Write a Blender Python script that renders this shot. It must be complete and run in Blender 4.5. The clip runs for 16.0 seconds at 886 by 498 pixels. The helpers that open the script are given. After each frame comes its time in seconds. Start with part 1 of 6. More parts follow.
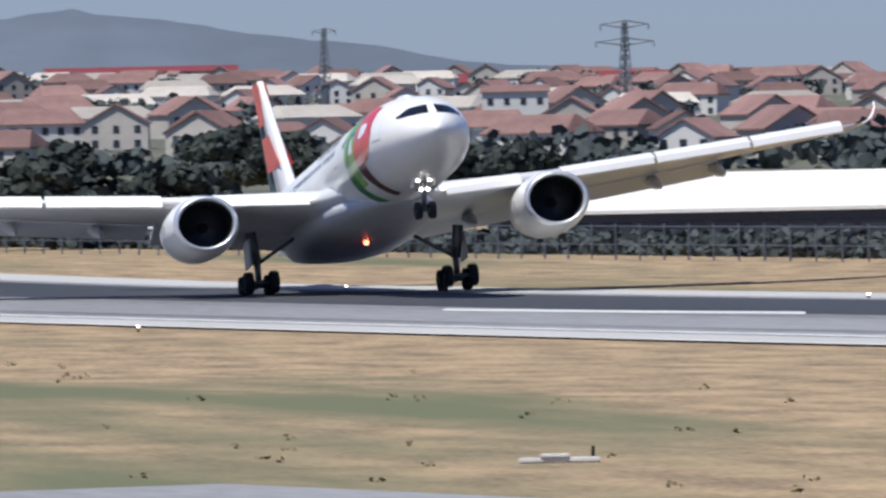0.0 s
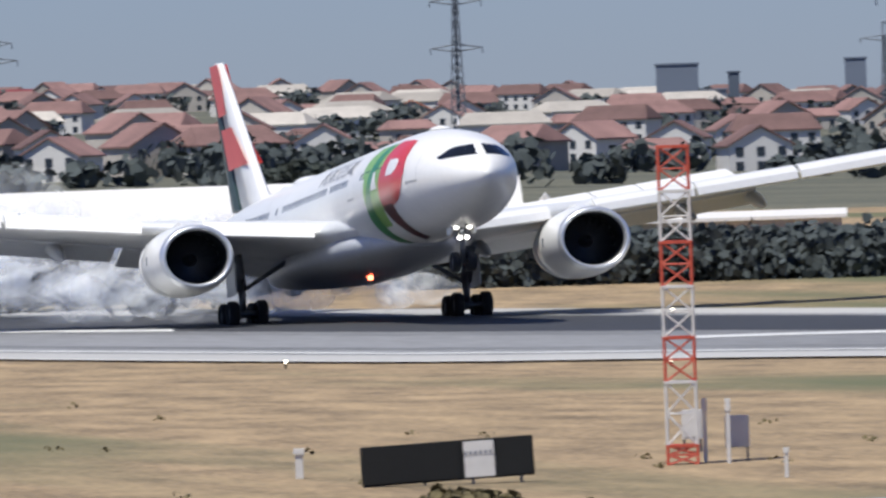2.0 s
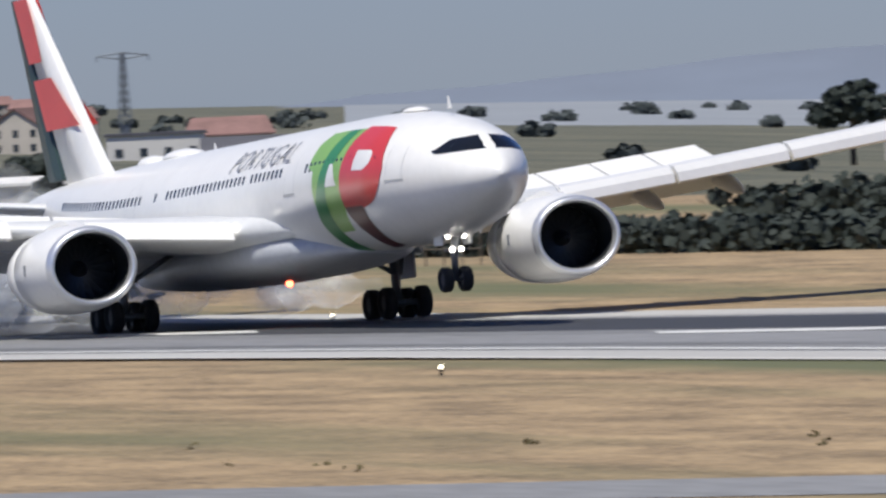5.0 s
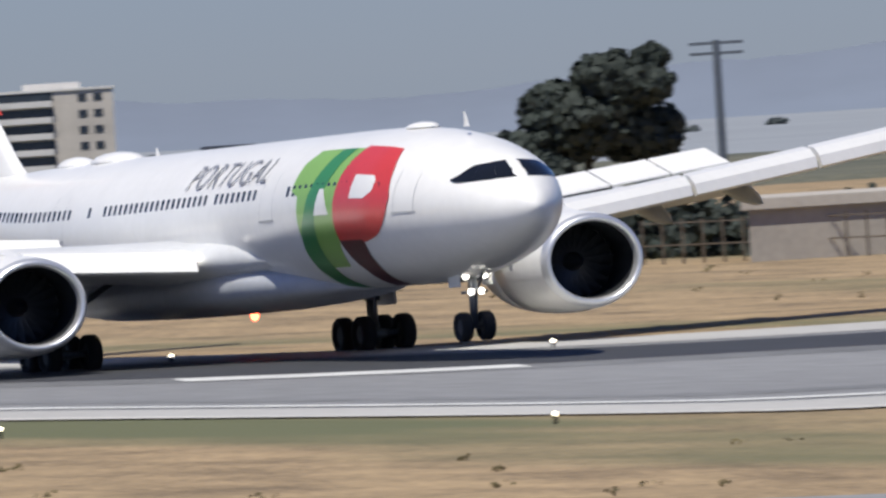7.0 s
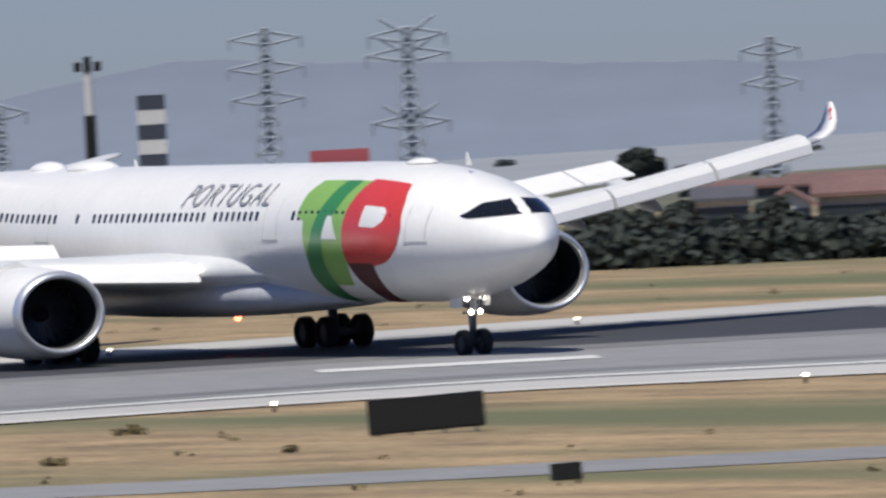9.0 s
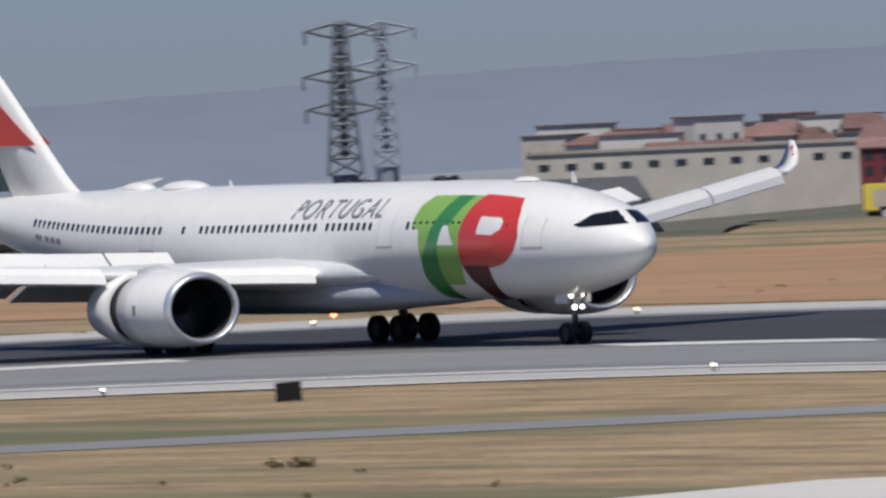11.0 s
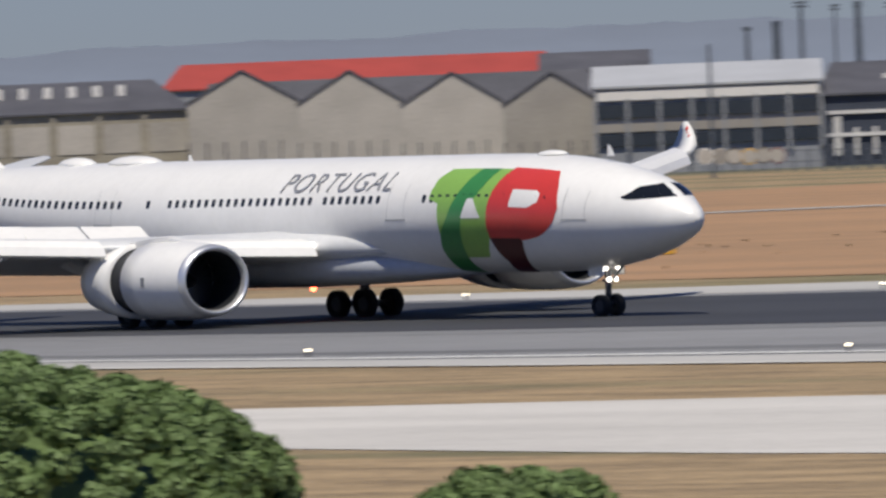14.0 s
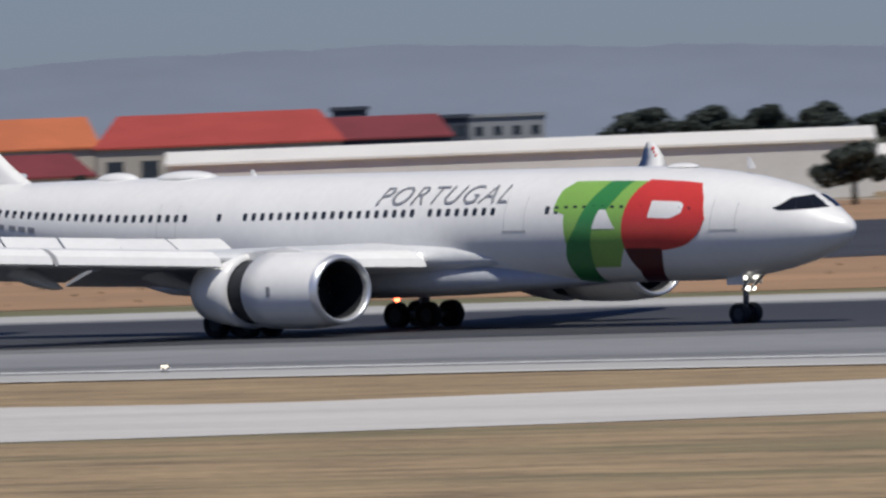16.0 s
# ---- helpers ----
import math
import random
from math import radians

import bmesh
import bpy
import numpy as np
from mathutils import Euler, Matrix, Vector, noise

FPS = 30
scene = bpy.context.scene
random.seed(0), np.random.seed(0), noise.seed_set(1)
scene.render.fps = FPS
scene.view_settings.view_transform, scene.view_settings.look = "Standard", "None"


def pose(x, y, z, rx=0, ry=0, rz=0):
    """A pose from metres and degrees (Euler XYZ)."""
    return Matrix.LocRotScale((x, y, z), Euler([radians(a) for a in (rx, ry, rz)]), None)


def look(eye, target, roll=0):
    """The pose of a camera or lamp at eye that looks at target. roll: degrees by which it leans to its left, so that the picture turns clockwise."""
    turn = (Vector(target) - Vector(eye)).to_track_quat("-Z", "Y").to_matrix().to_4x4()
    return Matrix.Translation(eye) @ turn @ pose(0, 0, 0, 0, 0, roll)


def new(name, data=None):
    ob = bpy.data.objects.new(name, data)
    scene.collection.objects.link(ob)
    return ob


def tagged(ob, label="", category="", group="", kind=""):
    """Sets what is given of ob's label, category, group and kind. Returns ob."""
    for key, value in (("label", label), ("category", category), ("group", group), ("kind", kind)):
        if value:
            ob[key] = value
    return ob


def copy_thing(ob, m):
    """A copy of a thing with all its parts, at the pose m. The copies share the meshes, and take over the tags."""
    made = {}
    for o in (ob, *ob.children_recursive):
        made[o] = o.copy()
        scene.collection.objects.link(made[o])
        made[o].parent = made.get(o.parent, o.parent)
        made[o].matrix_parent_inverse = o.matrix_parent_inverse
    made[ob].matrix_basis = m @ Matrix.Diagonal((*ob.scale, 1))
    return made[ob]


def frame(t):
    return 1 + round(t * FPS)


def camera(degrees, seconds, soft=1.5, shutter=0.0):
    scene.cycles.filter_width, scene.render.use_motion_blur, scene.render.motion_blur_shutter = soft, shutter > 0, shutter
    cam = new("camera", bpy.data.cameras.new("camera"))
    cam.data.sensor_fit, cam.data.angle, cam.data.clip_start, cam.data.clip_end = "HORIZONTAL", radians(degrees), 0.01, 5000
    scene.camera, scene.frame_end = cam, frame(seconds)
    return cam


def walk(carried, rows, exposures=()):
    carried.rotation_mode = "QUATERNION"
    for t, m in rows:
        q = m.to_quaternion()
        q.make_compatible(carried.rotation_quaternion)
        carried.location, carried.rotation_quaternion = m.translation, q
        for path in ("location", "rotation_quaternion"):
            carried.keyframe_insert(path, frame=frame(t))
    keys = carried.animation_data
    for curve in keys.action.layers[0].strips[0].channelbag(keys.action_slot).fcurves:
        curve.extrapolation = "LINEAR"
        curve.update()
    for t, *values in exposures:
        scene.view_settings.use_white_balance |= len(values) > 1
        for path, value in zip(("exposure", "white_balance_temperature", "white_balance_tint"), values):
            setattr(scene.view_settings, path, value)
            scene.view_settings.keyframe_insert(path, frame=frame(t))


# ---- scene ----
# The camera: a long lens that pans after the landing aircraft, drawing back late in the shot
cam = camera(4.0819, 16.0, soft=2.6, shutter=0.25)
CAM_ROWS = [
    (0, 0.00, 0.00, 89.3793, 1.1999, 79.9870),
    (0.5, 0.00, 0.00, 89.3084, 1.5258, 79.2393),
    (1, 0.00, 0.00, 89.3056, 1.8517, 78.4384),
    (1.5, 0.00, 0.00, 89.3558, 1.9999, 77.8159),
    (2, 0.00, 0.00, 89.3814, 1.9999, 77.0589),
    (2.5, 0.00, 0.00, 89.3158, 1.9999, 76.3014),
    (3, 0.00, 0.00, 89.2310, 1.9998, 75.2697),
    (3.5, 0.00, 0.00, 89.2419, 1.9998, 74.1372),
    (4, 0.00, 0.00, 89.2151, 2.0884, 72.9891),
    (4.5, 0.00, 0.00, 89.1900, 2.3170, 71.7807),
    (5, 0.00, 0.00, 89.1644, 2.6295, 70.5368),
    (5.5, 0.00, 0.00, 89.1386, 2.9699, 69.2713),
    (6, 0.00, 0.00, 89.1122, 3.2824, 67.9982),
    (6.5, 0.00, 0.00, 89.0849, 3.5109, 66.7269),
    (7, 0.57, -0.27, 89.1570, 3.5996, 64.9330),
    (7.5, 6.98, -3.38, 89.1634, 3.5996, 63.2926),
    (7.6, 9.10, -4.46, 89.1778, 3.5996, 62.7466),
    (8, 20.29, -10.39, 89.1544, 3.5996, 61.5081),
    (8.2, 26.96, -14.04, 89.1612, 3.5996, 60.9876),
    (8.5, 36.88, -19.65, 89.1852, 3.4345, 59.9237),
    (9, 53.18, -29.41, 89.2846, 2.9998, 58.1120),
    (9.2, 59.61, -33.46, 89.3099, 2.9330, 57.4110),
    (9.7, 75.47, -43.92, 89.3555, 2.7931, 55.7264),
    (10.2, 91.02, -54.84, 89.3930, 2.6853, 54.0802),
    (10.7, 106.25, -66.19, 89.4239, 2.6019, 52.4681),
    (11.3, 124.11, -80.37, 89.4537, 2.5232, 50.5728),
    (11.5, 129.95, -85.23, 89.4624, 2.4999, 49.9614),
    (12, 144.34, -97.64, 89.4671, 2.4474, 48.3864),
    (12.5, 158.37, -110.45, 89.4251, 2.4030, 46.7704),
    (13, 172.03, -123.66, 89.3771, 2.3648, 45.0760),
    (13.3, 180.02, -131.78, 89.3448, 2.3441, 43.9289),
    (13.5, 185.24, -137.31, 89.3219, 2.3310, 42.8083),
    (13.6, 187.82, -140.10, 89.3208, 2.3246, 42.6521),
    (14, 197.99, -151.40, 89.3234, 2.2998, 41.1419),
    (14.5, 210.27, -165.89, 89.3456, 2.2718, 39.3982),
    (15, 222.12, -180.75, 89.3702, 2.2471, 37.6546),
    (15.2, 226.72, -186.80, 89.3708, 2.2377, 36.7432),
    (15.5, 233.46, -195.99, 89.3727, 2.2238, 35.8188),
    (16, 244.34, -211.56, 89.4086, 2.1999, 33.9453),
]
walk(cam, [(t, pose(x, y, 9.0, rx, ry, rz)) for t, x, y, rx, ry, rz in CAM_ROWS], [(0, 0.22, 6050, 10), (2, 0.14, 6150, 10), (4, 0.04, 6250, 10), (9, -0.06, 6350, 10), (11.5, -0.36, 6350, 10), (12.5, -0.40, 6350, 10), (14, -0.22, 6600, 10), (16, -0.42, 6300, 10)])

# ---- daylight ----
SUN_ELEVATION, SUN_BEARING = radians(65), radians(-52)
world = bpy.data.worlds.new("sky")
scene.world = world
world.use_nodes = True
wn = world.node_tree
sky = wn.nodes.new("ShaderNodeTexSky")
sky.sky_type, sky.sun_disc = "NISHITA", False
sky.sun_elevation, sky.sun_rotation = SUN_ELEVATION, radians(90) - SUN_BEARING
sky.air_density, sky.dust_density, sky.ozone_density = 1.0, 0.1, 6.0
wn.nodes["Background"].inputs["Strength"].default_value = 0.053
tint = wn.nodes.new("ShaderNodeMix")
tint.data_type, tint.blend_type = "RGBA", "MULTIPLY"
tint.inputs["Factor"].default_value = 1.0
tint.inputs["B"].default_value = (0.77, 0.90, 1.36, 1)
wn.links.new(sky.outputs["Color"], tint.inputs["A"])
wn.links.new(tint.outputs["Result"], wn.nodes["Background"].inputs["Color"])
sun_data = bpy.data.lights.new("sun", "SUN")
sun_data.energy, sun_data.angle, sun_data.color = 4.7, radians(0.6), (1.0, 0.945, 0.83)
sun = new("sun", sun_data)
sun_way = Vector((math.cos(SUN_ELEVATION) * math.cos(SUN_BEARING), math.cos(SUN_ELEVATION) * math.sin(SUN_BEARING), math.sin(SUN_ELEVATION)))
sun.matrix_basis = look(sun_way * 900, (0, 0, 0))


# ---- materials ----
def mat(name, color, rough=0.6, metal=0.0, vary=0.25, size=1.0, fine=12.0, bump=0.15, second=None, stretch=(1, 1, 1), per_object=0.0, alpha=1.0, coat=0.0, depth=0.02):
    m = bpy.data.materials.new(name)
    m.use_nodes = True
    t = m.node_tree
    b = t.nodes["Principled BSDF"]
    coords = t.nodes.new("ShaderNodeTexCoord")
    mp = t.nodes.new("ShaderNodeMapping")
    mp.inputs["Scale"].default_value = stretch
    t.links.new(coords.outputs["Object"], mp.inputs["Vector"])
    big = t.nodes.new("ShaderNodeTexNoise")
    big.inputs["Scale"].default_value, big.inputs["Detail"].default_value = 1.0 / size, 6
    small = t.nodes.new("ShaderNodeTexNoise")
    small.inputs["Scale"].default_value, small.inputs["Detail"].default_value = fine / size, 3
    for n in (big, small):
        t.links.new(mp.outputs["Vector"], n.inputs["Vector"])
    add = t.nodes.new("ShaderNodeMath")
    add.operation = "MULTIPLY_ADD"
    add.inputs[1].default_value = 0.45
    t.links.new(small.outputs["Fac"], add.inputs[0])
    half = t.nodes.new("ShaderNodeMath")
    half.operation = "MULTIPLY"
    half.inputs[1].default_value = 0.6
    t.links.new(big.outputs["Fac"], half.inputs[0])
    t.links.new(half.outputs[0], add.inputs[2])
    ramp = t.nodes.new("ShaderNodeValToRGB")
    dark = second or tuple(c * (1 - vary) for c in color)
    ramp.color_ramp.elements[0].position, ramp.color_ramp.elements[0].color = 0.36, (*dark, 1)
    ramp.color_ramp.elements[1].position, ramp.color_ramp.elements[1].color = 0.66, (*color, 1)
    t.links.new(add.outputs[0], ramp.inputs["Fac"])
    out = ramp.outputs["Color"]
    if per_object:
        info = t.nodes.new("ShaderNodeObjectInfo")
        hsv = t.nodes.new("ShaderNodeHueSaturation")
        rng = t.nodes.new("ShaderNodeMapRange")
        rng.inputs["To Min"].default_value, rng.inputs["To Max"].default_value = 1 - per_object, 1 + per_object
        t.links.new(info.outputs["Random"], rng.inputs["Value"])
        t.links.new(rng.outputs["Result"], hsv.inputs["Value"])
        t.links.new(out, hsv.inputs["Color"])
        out = hsv.outputs["Color"]
    t.links.new(out, b.inputs["Base Color"])
    b.inputs["Roughness"].default_value, b.inputs["Metallic"].default_value = rough, metal
    b.inputs["Coat Weight"].default_value = coat
    b.inputs["Alpha"].default_value = alpha
    if bump:
        bp = t.nodes.new("ShaderNodeBump")
        bp.inputs["Strength"].default_value, bp.inputs["Distance"].default_value = bump, depth
        t.links.new(add.outputs[0], bp.inputs["Height"])
        t.links.new(bp.outputs["Normal"], b.inputs["Normal"])
    return m


def glow(name, color, strength):
    m = bpy.data.materials.new(name)
    m.use_nodes = True
    b = m.node_tree.nodes["Principled BSDF"]
    b.inputs["Base Color"].default_value = (*color, 1)
    b.inputs["Emission Color"].default_value = (*color, 1)
    b.inputs["Emission Strength"].default_value = strength
    return m


M = dict(
    white=mat("white_paint", (0.86, 0.85, 0.825), 0.35, 0, 0.07, 3.0, 9, 0.02, coat=0.25),
    wing=mat("wing_grey", (0.66, 0.67, 0.68), 0.4, 0, 0.12, 2.0, 9, 0.03),
    # belly is greyer than the white skin: underside shade is in the colour
    belly=mat("shaded_belly_grey", (0.50, 0.52, 0.56), 0.38, 0, 0.15, 3.0, 9, 0.03),
    lip=mat("bare_metal_lip", (0.82, 0.83, 0.85), 0.38, 0.75, 0.08, 1.0, 9, 0.02),
    steel=mat("gear_steel", (0.22, 0.23, 0.25), 0.45, 0.6, 0.4, 0.5),
    dark=mat("dark_duct", (0.025, 0.027, 0.032), 0.5, 0.2, 0.3, 0.5),
    fan=mat("fan_blade", (0.05, 0.052, 0.058), 0.4, 0.6, 0.3, 0.5),
    tyre=mat("tyre_rubber", (0.018, 0.018, 0.02), 0.85, 0, 0.4, 0.3),
    glass=mat("cockpit_glass", (0.012, 0.014, 0.018), 0.08, 0, 0.3, 1.0, bump=0),
    pane=mat("cabin_pane", (0.035, 0.04, 0.05), 0.15, 0, 0.3, 1.0, bump=0),
    red=mat("red_paint", (0.68, 0.055, 0.045), 0.32, 0, 0.12, 2.0, bump=0.02, coat=0.2),
    darkred=mat("dark_red_paint", (0.09, 0.012, 0.014), 0.35, 0, 0.2, 1.0, bump=0.02),
    green=mat("light_green_paint", (0.27, 0.50, 0.10), 0.32, 0, 0.12, 2.0, bump=0.02, coat=0.2),
    deepgreen=mat("deep_green_paint", (0.05, 0.26, 0.07), 0.32, 0, 0.15, 2.0, bump=0.02, coat=0.2),
    line=mat("panel_line", (0.46, 0.47, 0.48), 0.5, 0, 0.2, 1.0),
    letter=mat("grey_lettering", (0.27, 0.28, 0.31), 0.4, 0, 0.2, 1.0),
    lamp=glow("landing_lamp", (1.0, 0.93, 0.82), 6.0),
    beacon=glow("red_beacon", (1.0, 0.12, 0.05), 12.0),
    edgelamp=glow("edge_lamp", (1.0, 0.88, 0.65), 5.0),
    asphalt=mat("runway_asphalt", (0.265, 0.266, 0.27), 0.8, 0, 0.35, 30, 40, 0.3, stretch=(0.25, 1, 1)),
    rubber=mat("rubbered_asphalt", (0.05, 0.052, 0.058), 0.75, 0, 0.4, 18, 40, 0.3, stretch=(0.15, 1, 1)),
    concretepale=mat("bleached_concrete", (0.60, 0.575, 0.54), 0.85, 0, 0.25, 9, 30, 0.3, stretch=(0.3, 1, 1)),
    wornlane=mat("worn_asphalt", (0.22, 0.222, 0.226), 0.8, 0, 0.5, 16, 40, 0.3, stretch=(0.1, 1, 1)),
    concrete=mat("pale_concrete", (0.47, 0.46, 0.44), 0.85, 0, 0.2, 14, 40, 0.3, stretch=(0.3, 1, 1)),
    marking=mat("runway_marking", (0.72, 0.72, 0.70), 0.7, 0, 0.25, 4, 20, 0.1),
    roofdark=mat("dark_roof", (0.10, 0.10, 0.115), 0.75, 0, 0.35, 6, 12, 0.3),
    roofpale=mat("pale_metal_roof", (0.82, 0.79, 0.74), 0.5, 0.0, 0.12, 8, 16, 0.1),
    roofred=mat("terracotta_roof", (0.25, 0.145, 0.13), 0.85, 0, 0.4, 5, 14, 0.4, per_object=0.35),
    roofbrick=mat("bright_red_roof", (0.40, 0.06, 0.045), 0.7, 0, 0.2, 6, 14, 0.3),
    rooforange=mat("orange_roof", (0.54, 0.155, 0.06), 0.75, 0, 0.2, 6, 14, 0.3),
    rooflight=mat("light_grey_roof", (0.47, 0.48, 0.50), 0.6, 0, 0.15, 7, 16, 0.15),
    maroon=mat("maroon_roof", (0.20, 0.035, 0.04), 0.7, 0, 0.25, 6, 14, 0.3),
    wallpale=mat("pale_render_wall", (0.48, 0.44, 0.39), 0.9, 0, 0.25, 5, 14, 0.2, per_object=0.3),
    wallgrey=mat("grey_cladding", (0.30, 0.31, 0.33), 0.7, 0, 0.2, 6, 14, 0.2),
    wallstone=mat("weathered_concrete_wall", (0.40, 0.36, 0.29), 0.9, 0, 0.4, 7, 14, 0.3),
    # near-black steel; the walls' shade is part of the colour
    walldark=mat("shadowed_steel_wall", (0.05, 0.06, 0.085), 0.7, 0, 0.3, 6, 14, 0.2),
    wallwhite=mat("white_wall", (0.68, 0.66, 0.63), 0.85, 0, 0.15, 5, 14, 0.15),
    window=mat("dark_window", (0.035, 0.045, 0.06), 0.2, 0, 0.3, 2, bump=0),
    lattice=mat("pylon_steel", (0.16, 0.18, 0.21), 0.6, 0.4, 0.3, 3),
    # same steel for far pylons, paled towards the sky to imitate haze
    lattice_far=mat("haze_tinted_steel", (0.31, 0.35, 0.41), 0.8, 0, 0.2, 3),
    maskred=mat("mast_red", (0.55, 0.09, 0.05), 0.6, 0, 0.2, 1),
    black=mat("black_panel", (0.009, 0.010, 0.011), 0.95, 0, 0.3, 1),
    yellow=mat("yellow_paint", (0.72, 0.60, 0.10), 0.4, 0, 0.15, 1),
    signyellow=mat("sign_yellow", (0.75, 0.42, 0.04), 0.5, 0, 0.15, 1),
    bark=mat("bark", (0.045, 0.036, 0.026), 0.9, 0, 0.4, 0.5),
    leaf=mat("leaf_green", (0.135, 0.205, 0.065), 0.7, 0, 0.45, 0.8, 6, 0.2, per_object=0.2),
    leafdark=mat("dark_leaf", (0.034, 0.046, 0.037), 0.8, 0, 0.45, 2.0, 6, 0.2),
    # dark leaf lifted and blued: haze over far foliage is in the colour
    leafhaze=mat("hazed_leaf", (0.07, 0.085, 0.085), 0.9, 0, 0.4, 5.0, 6, 0.2),
    # distance haze is mixed into the base colour of both hill materials
    haze=mat("haze_tinted_hill", (0.115, 0.14, 0.18), 1.0, 0, 0.18, 240, 8, 0.0, stretch=(1, 1, 4)),
    hazefar=mat("pale_haze_tinted_hill", (0.175, 0.205, 0.262), 1.0, 0, 0.10, 300, 8, 0.0, stretch=(1, 1, 5)),
    tuft=mat("dry_tuft", (0.16, 0.13, 0.06), 0.9, 0, 0.5, 3, 8, 0.2),
    scrub=mat("scrubland", (0.16, 0.15, 0.10), 0.95, 0, 0.5, 40, 30, 0.0, second=(0.05, 0.06, 0.045)),
    rudder=mat("dark_rudder", (0.035, 0.06, 0.055), 0.4, 0, 0.3, 2.0, bump=0.02),
    wheelhub=mat("dark_wheel_hub", (0.07, 0.07, 0.075), 0.6, 0.3, 0.3, 0.3),
    wood=mat("worn_post", (0.16, 0.13, 0.10), 0.9, 0, 0.4, 0.5),
    soil=mat("bare_soil", (0.40, 0.235, 0.125), 0.95, 0, 0.3, 14, 12, 0.5, second=(0.25, 0.16, 0.09), stretch=(0.3, 1, 1), depth=0.1),
    # pale grey of the water includes the haze over it
    water=mat("haze_tinted_water", (0.27, 0.29, 0.315), 0.9, 0, 0.12, 200, 8, 0.0),
)


def grass_material():
    m = mat("dry_grass", (0.41, 0.295, 0.165), 0.95, 0, 0.3, 2.6, 9, 0.8, second=(0.145, 0.105, 0.06), stretch=(0.35, 1, 1), depth=0.15)
    t = m.node_tree
    b = t.nodes["Principled BSDF"]
    old = b.inputs["Base Color"].links[0].from_socket
    coords = t.nodes.new("ShaderNodeTexCoord")
    mp = t.nodes.new("ShaderNodeMapping")
    mp.inputs["Rotation"].default_value = (0, 0, radians(-12))
    mp.inputs["Scale"].default_value = (0.006, 0.05, 1)
    n = t.nodes.new("ShaderNodeTexNoise")
    n.inputs["Scale"].default_value, n.inputs["Detail"].default_value = 1.0, 5
    ramp = t.nodes.new("ShaderNodeValToRGB")
    ramp.color_ramp.elements[0].position, ramp.color_ramp.elements[1].position = 0.5, 0.64
    mix = t.nodes.new("ShaderNodeMix")
    mix.data_type = "RGBA"
    t.links.new(coords.outputs["Object"], mp.inputs["Vector"])
    t.links.new(mp.outputs["Vector"], n.inputs["Vector"])
    t.links.new(n.outputs["Fac"], ramp.inputs["Fac"])
    t.links.new(ramp.outputs["Color"], mix.inputs["Factor"])
    t.links.new(old, mix.inputs["A"])
    mix.inputs["B"].default_value = (0.12, 0.125, 0.06, 1)
    t.links.new(mix.outputs["Result"], b.inputs["Base Color"])
    return m


M["grass"] = grass_material()


# ---- mesh helpers ----
def mesh_of(name, verts, faces, smooth=False):
    me = bpy.data.meshes.new(name)
    me.from_pydata([tuple(v) for v in verts], [], faces)
    me.validate()
    if smooth:
        me.polygons.foreach_set("use_smooth", [True] * len(me.polygons))
    me.update()
    return me


def obj(name, me, material, parent=None, m=None, label=""):
    ob = new(name, me)
    if material and not me.materials:
        me.materials.append(material)
    if parent:
        ob.parent = parent
    if m is not None:
        ob.matrix_basis = m
    if label:
        ob["label"] = label
    return ob


def part(name, bm, material, parent, label="", smooth=False):
    me = bpy.data.meshes.new(name)
    bm.to_mesh(me)
    bm.free()
    if smooth:
        me.polygons.foreach_set("use_smooth", [True] * len(me.polygons))
    return obj(name, me, material, parent, None, label)


def thing(name, m, label, category, group="", kind=""):
    ob = new(name)
    ob.matrix_basis = m
    return tagged(ob, label, category, group, kind)


def add_box(bm, x0, x1, y0, y1, z0, z1, bevel=0.0):
    v = [bm.verts.new(p) for p in ((x0, y0, z0), (x1, y0, z0), (x1, y1, z0), (x0, y1, z0), (x0, y0, z1), (x1, y0, z1), (x1, y1, z1), (x0, y1, z1))]
    f = [bm.faces.new([v[i] for i in q]) for q in ((3, 2, 1, 0), (4, 5, 6, 7), (0, 1, 5, 4), (1, 2, 6, 5), (2, 3, 7, 6), (3, 0, 4, 7))]
    if bevel:
        edges = list({e for q in f for e in q.edges})
        bmesh.ops.bevel(bm, geom=edges, offset=bevel, segments=2, affect="EDGES")
    return bm


def box(x0, x1, y0, y1, z0, z1, bevel=0.0):
    return add_box(bmesh.new(), x0, x1, y0, y1, z0, z1, bevel)


def add_rod(bm, a, b, r0, r1=None, sides=6):
    a, b = Vector(a), Vector(b)
    r1 = r0 if r1 is None else r1
    q = (b - a).to_track_quat("Z", "Y").to_matrix()
    rings = []
    for c, r in ((a, r0), (b, r1)):
        rings.append([bm.verts.new(c + q @ Vector((r * math.cos(2 * math.pi * i / sides), r * math.sin(2 * math.pi * i / sides), 0))) for i in range(sides)])
    for i in range(sides):
        j = (i + 1) % sides
        bm.faces.new((rings[0][i], rings[0][j], rings[1][j], rings[1][i]))
    bm.faces.new(rings[0][::-1])
    bm.faces.new(rings[1])
    return bm


def loft(rings, closed=True, caps=True):
    verts, faces, n = [], [], len(rings[0])
    for r in rings:
        verts += r
    for i in range(len(rings) - 1):
        for j in range(n if closed else n - 1):
            k = (j + 1) % n
            faces.append((i * n + j, i * n + k, (i + 1) * n + k, (i + 1) * n + j))
    if caps:
        faces.append(tuple(range(n))[::-1])
        faces.append(tuple(range((len(rings) - 1) * n, len(rings) * n)))
    return verts, faces


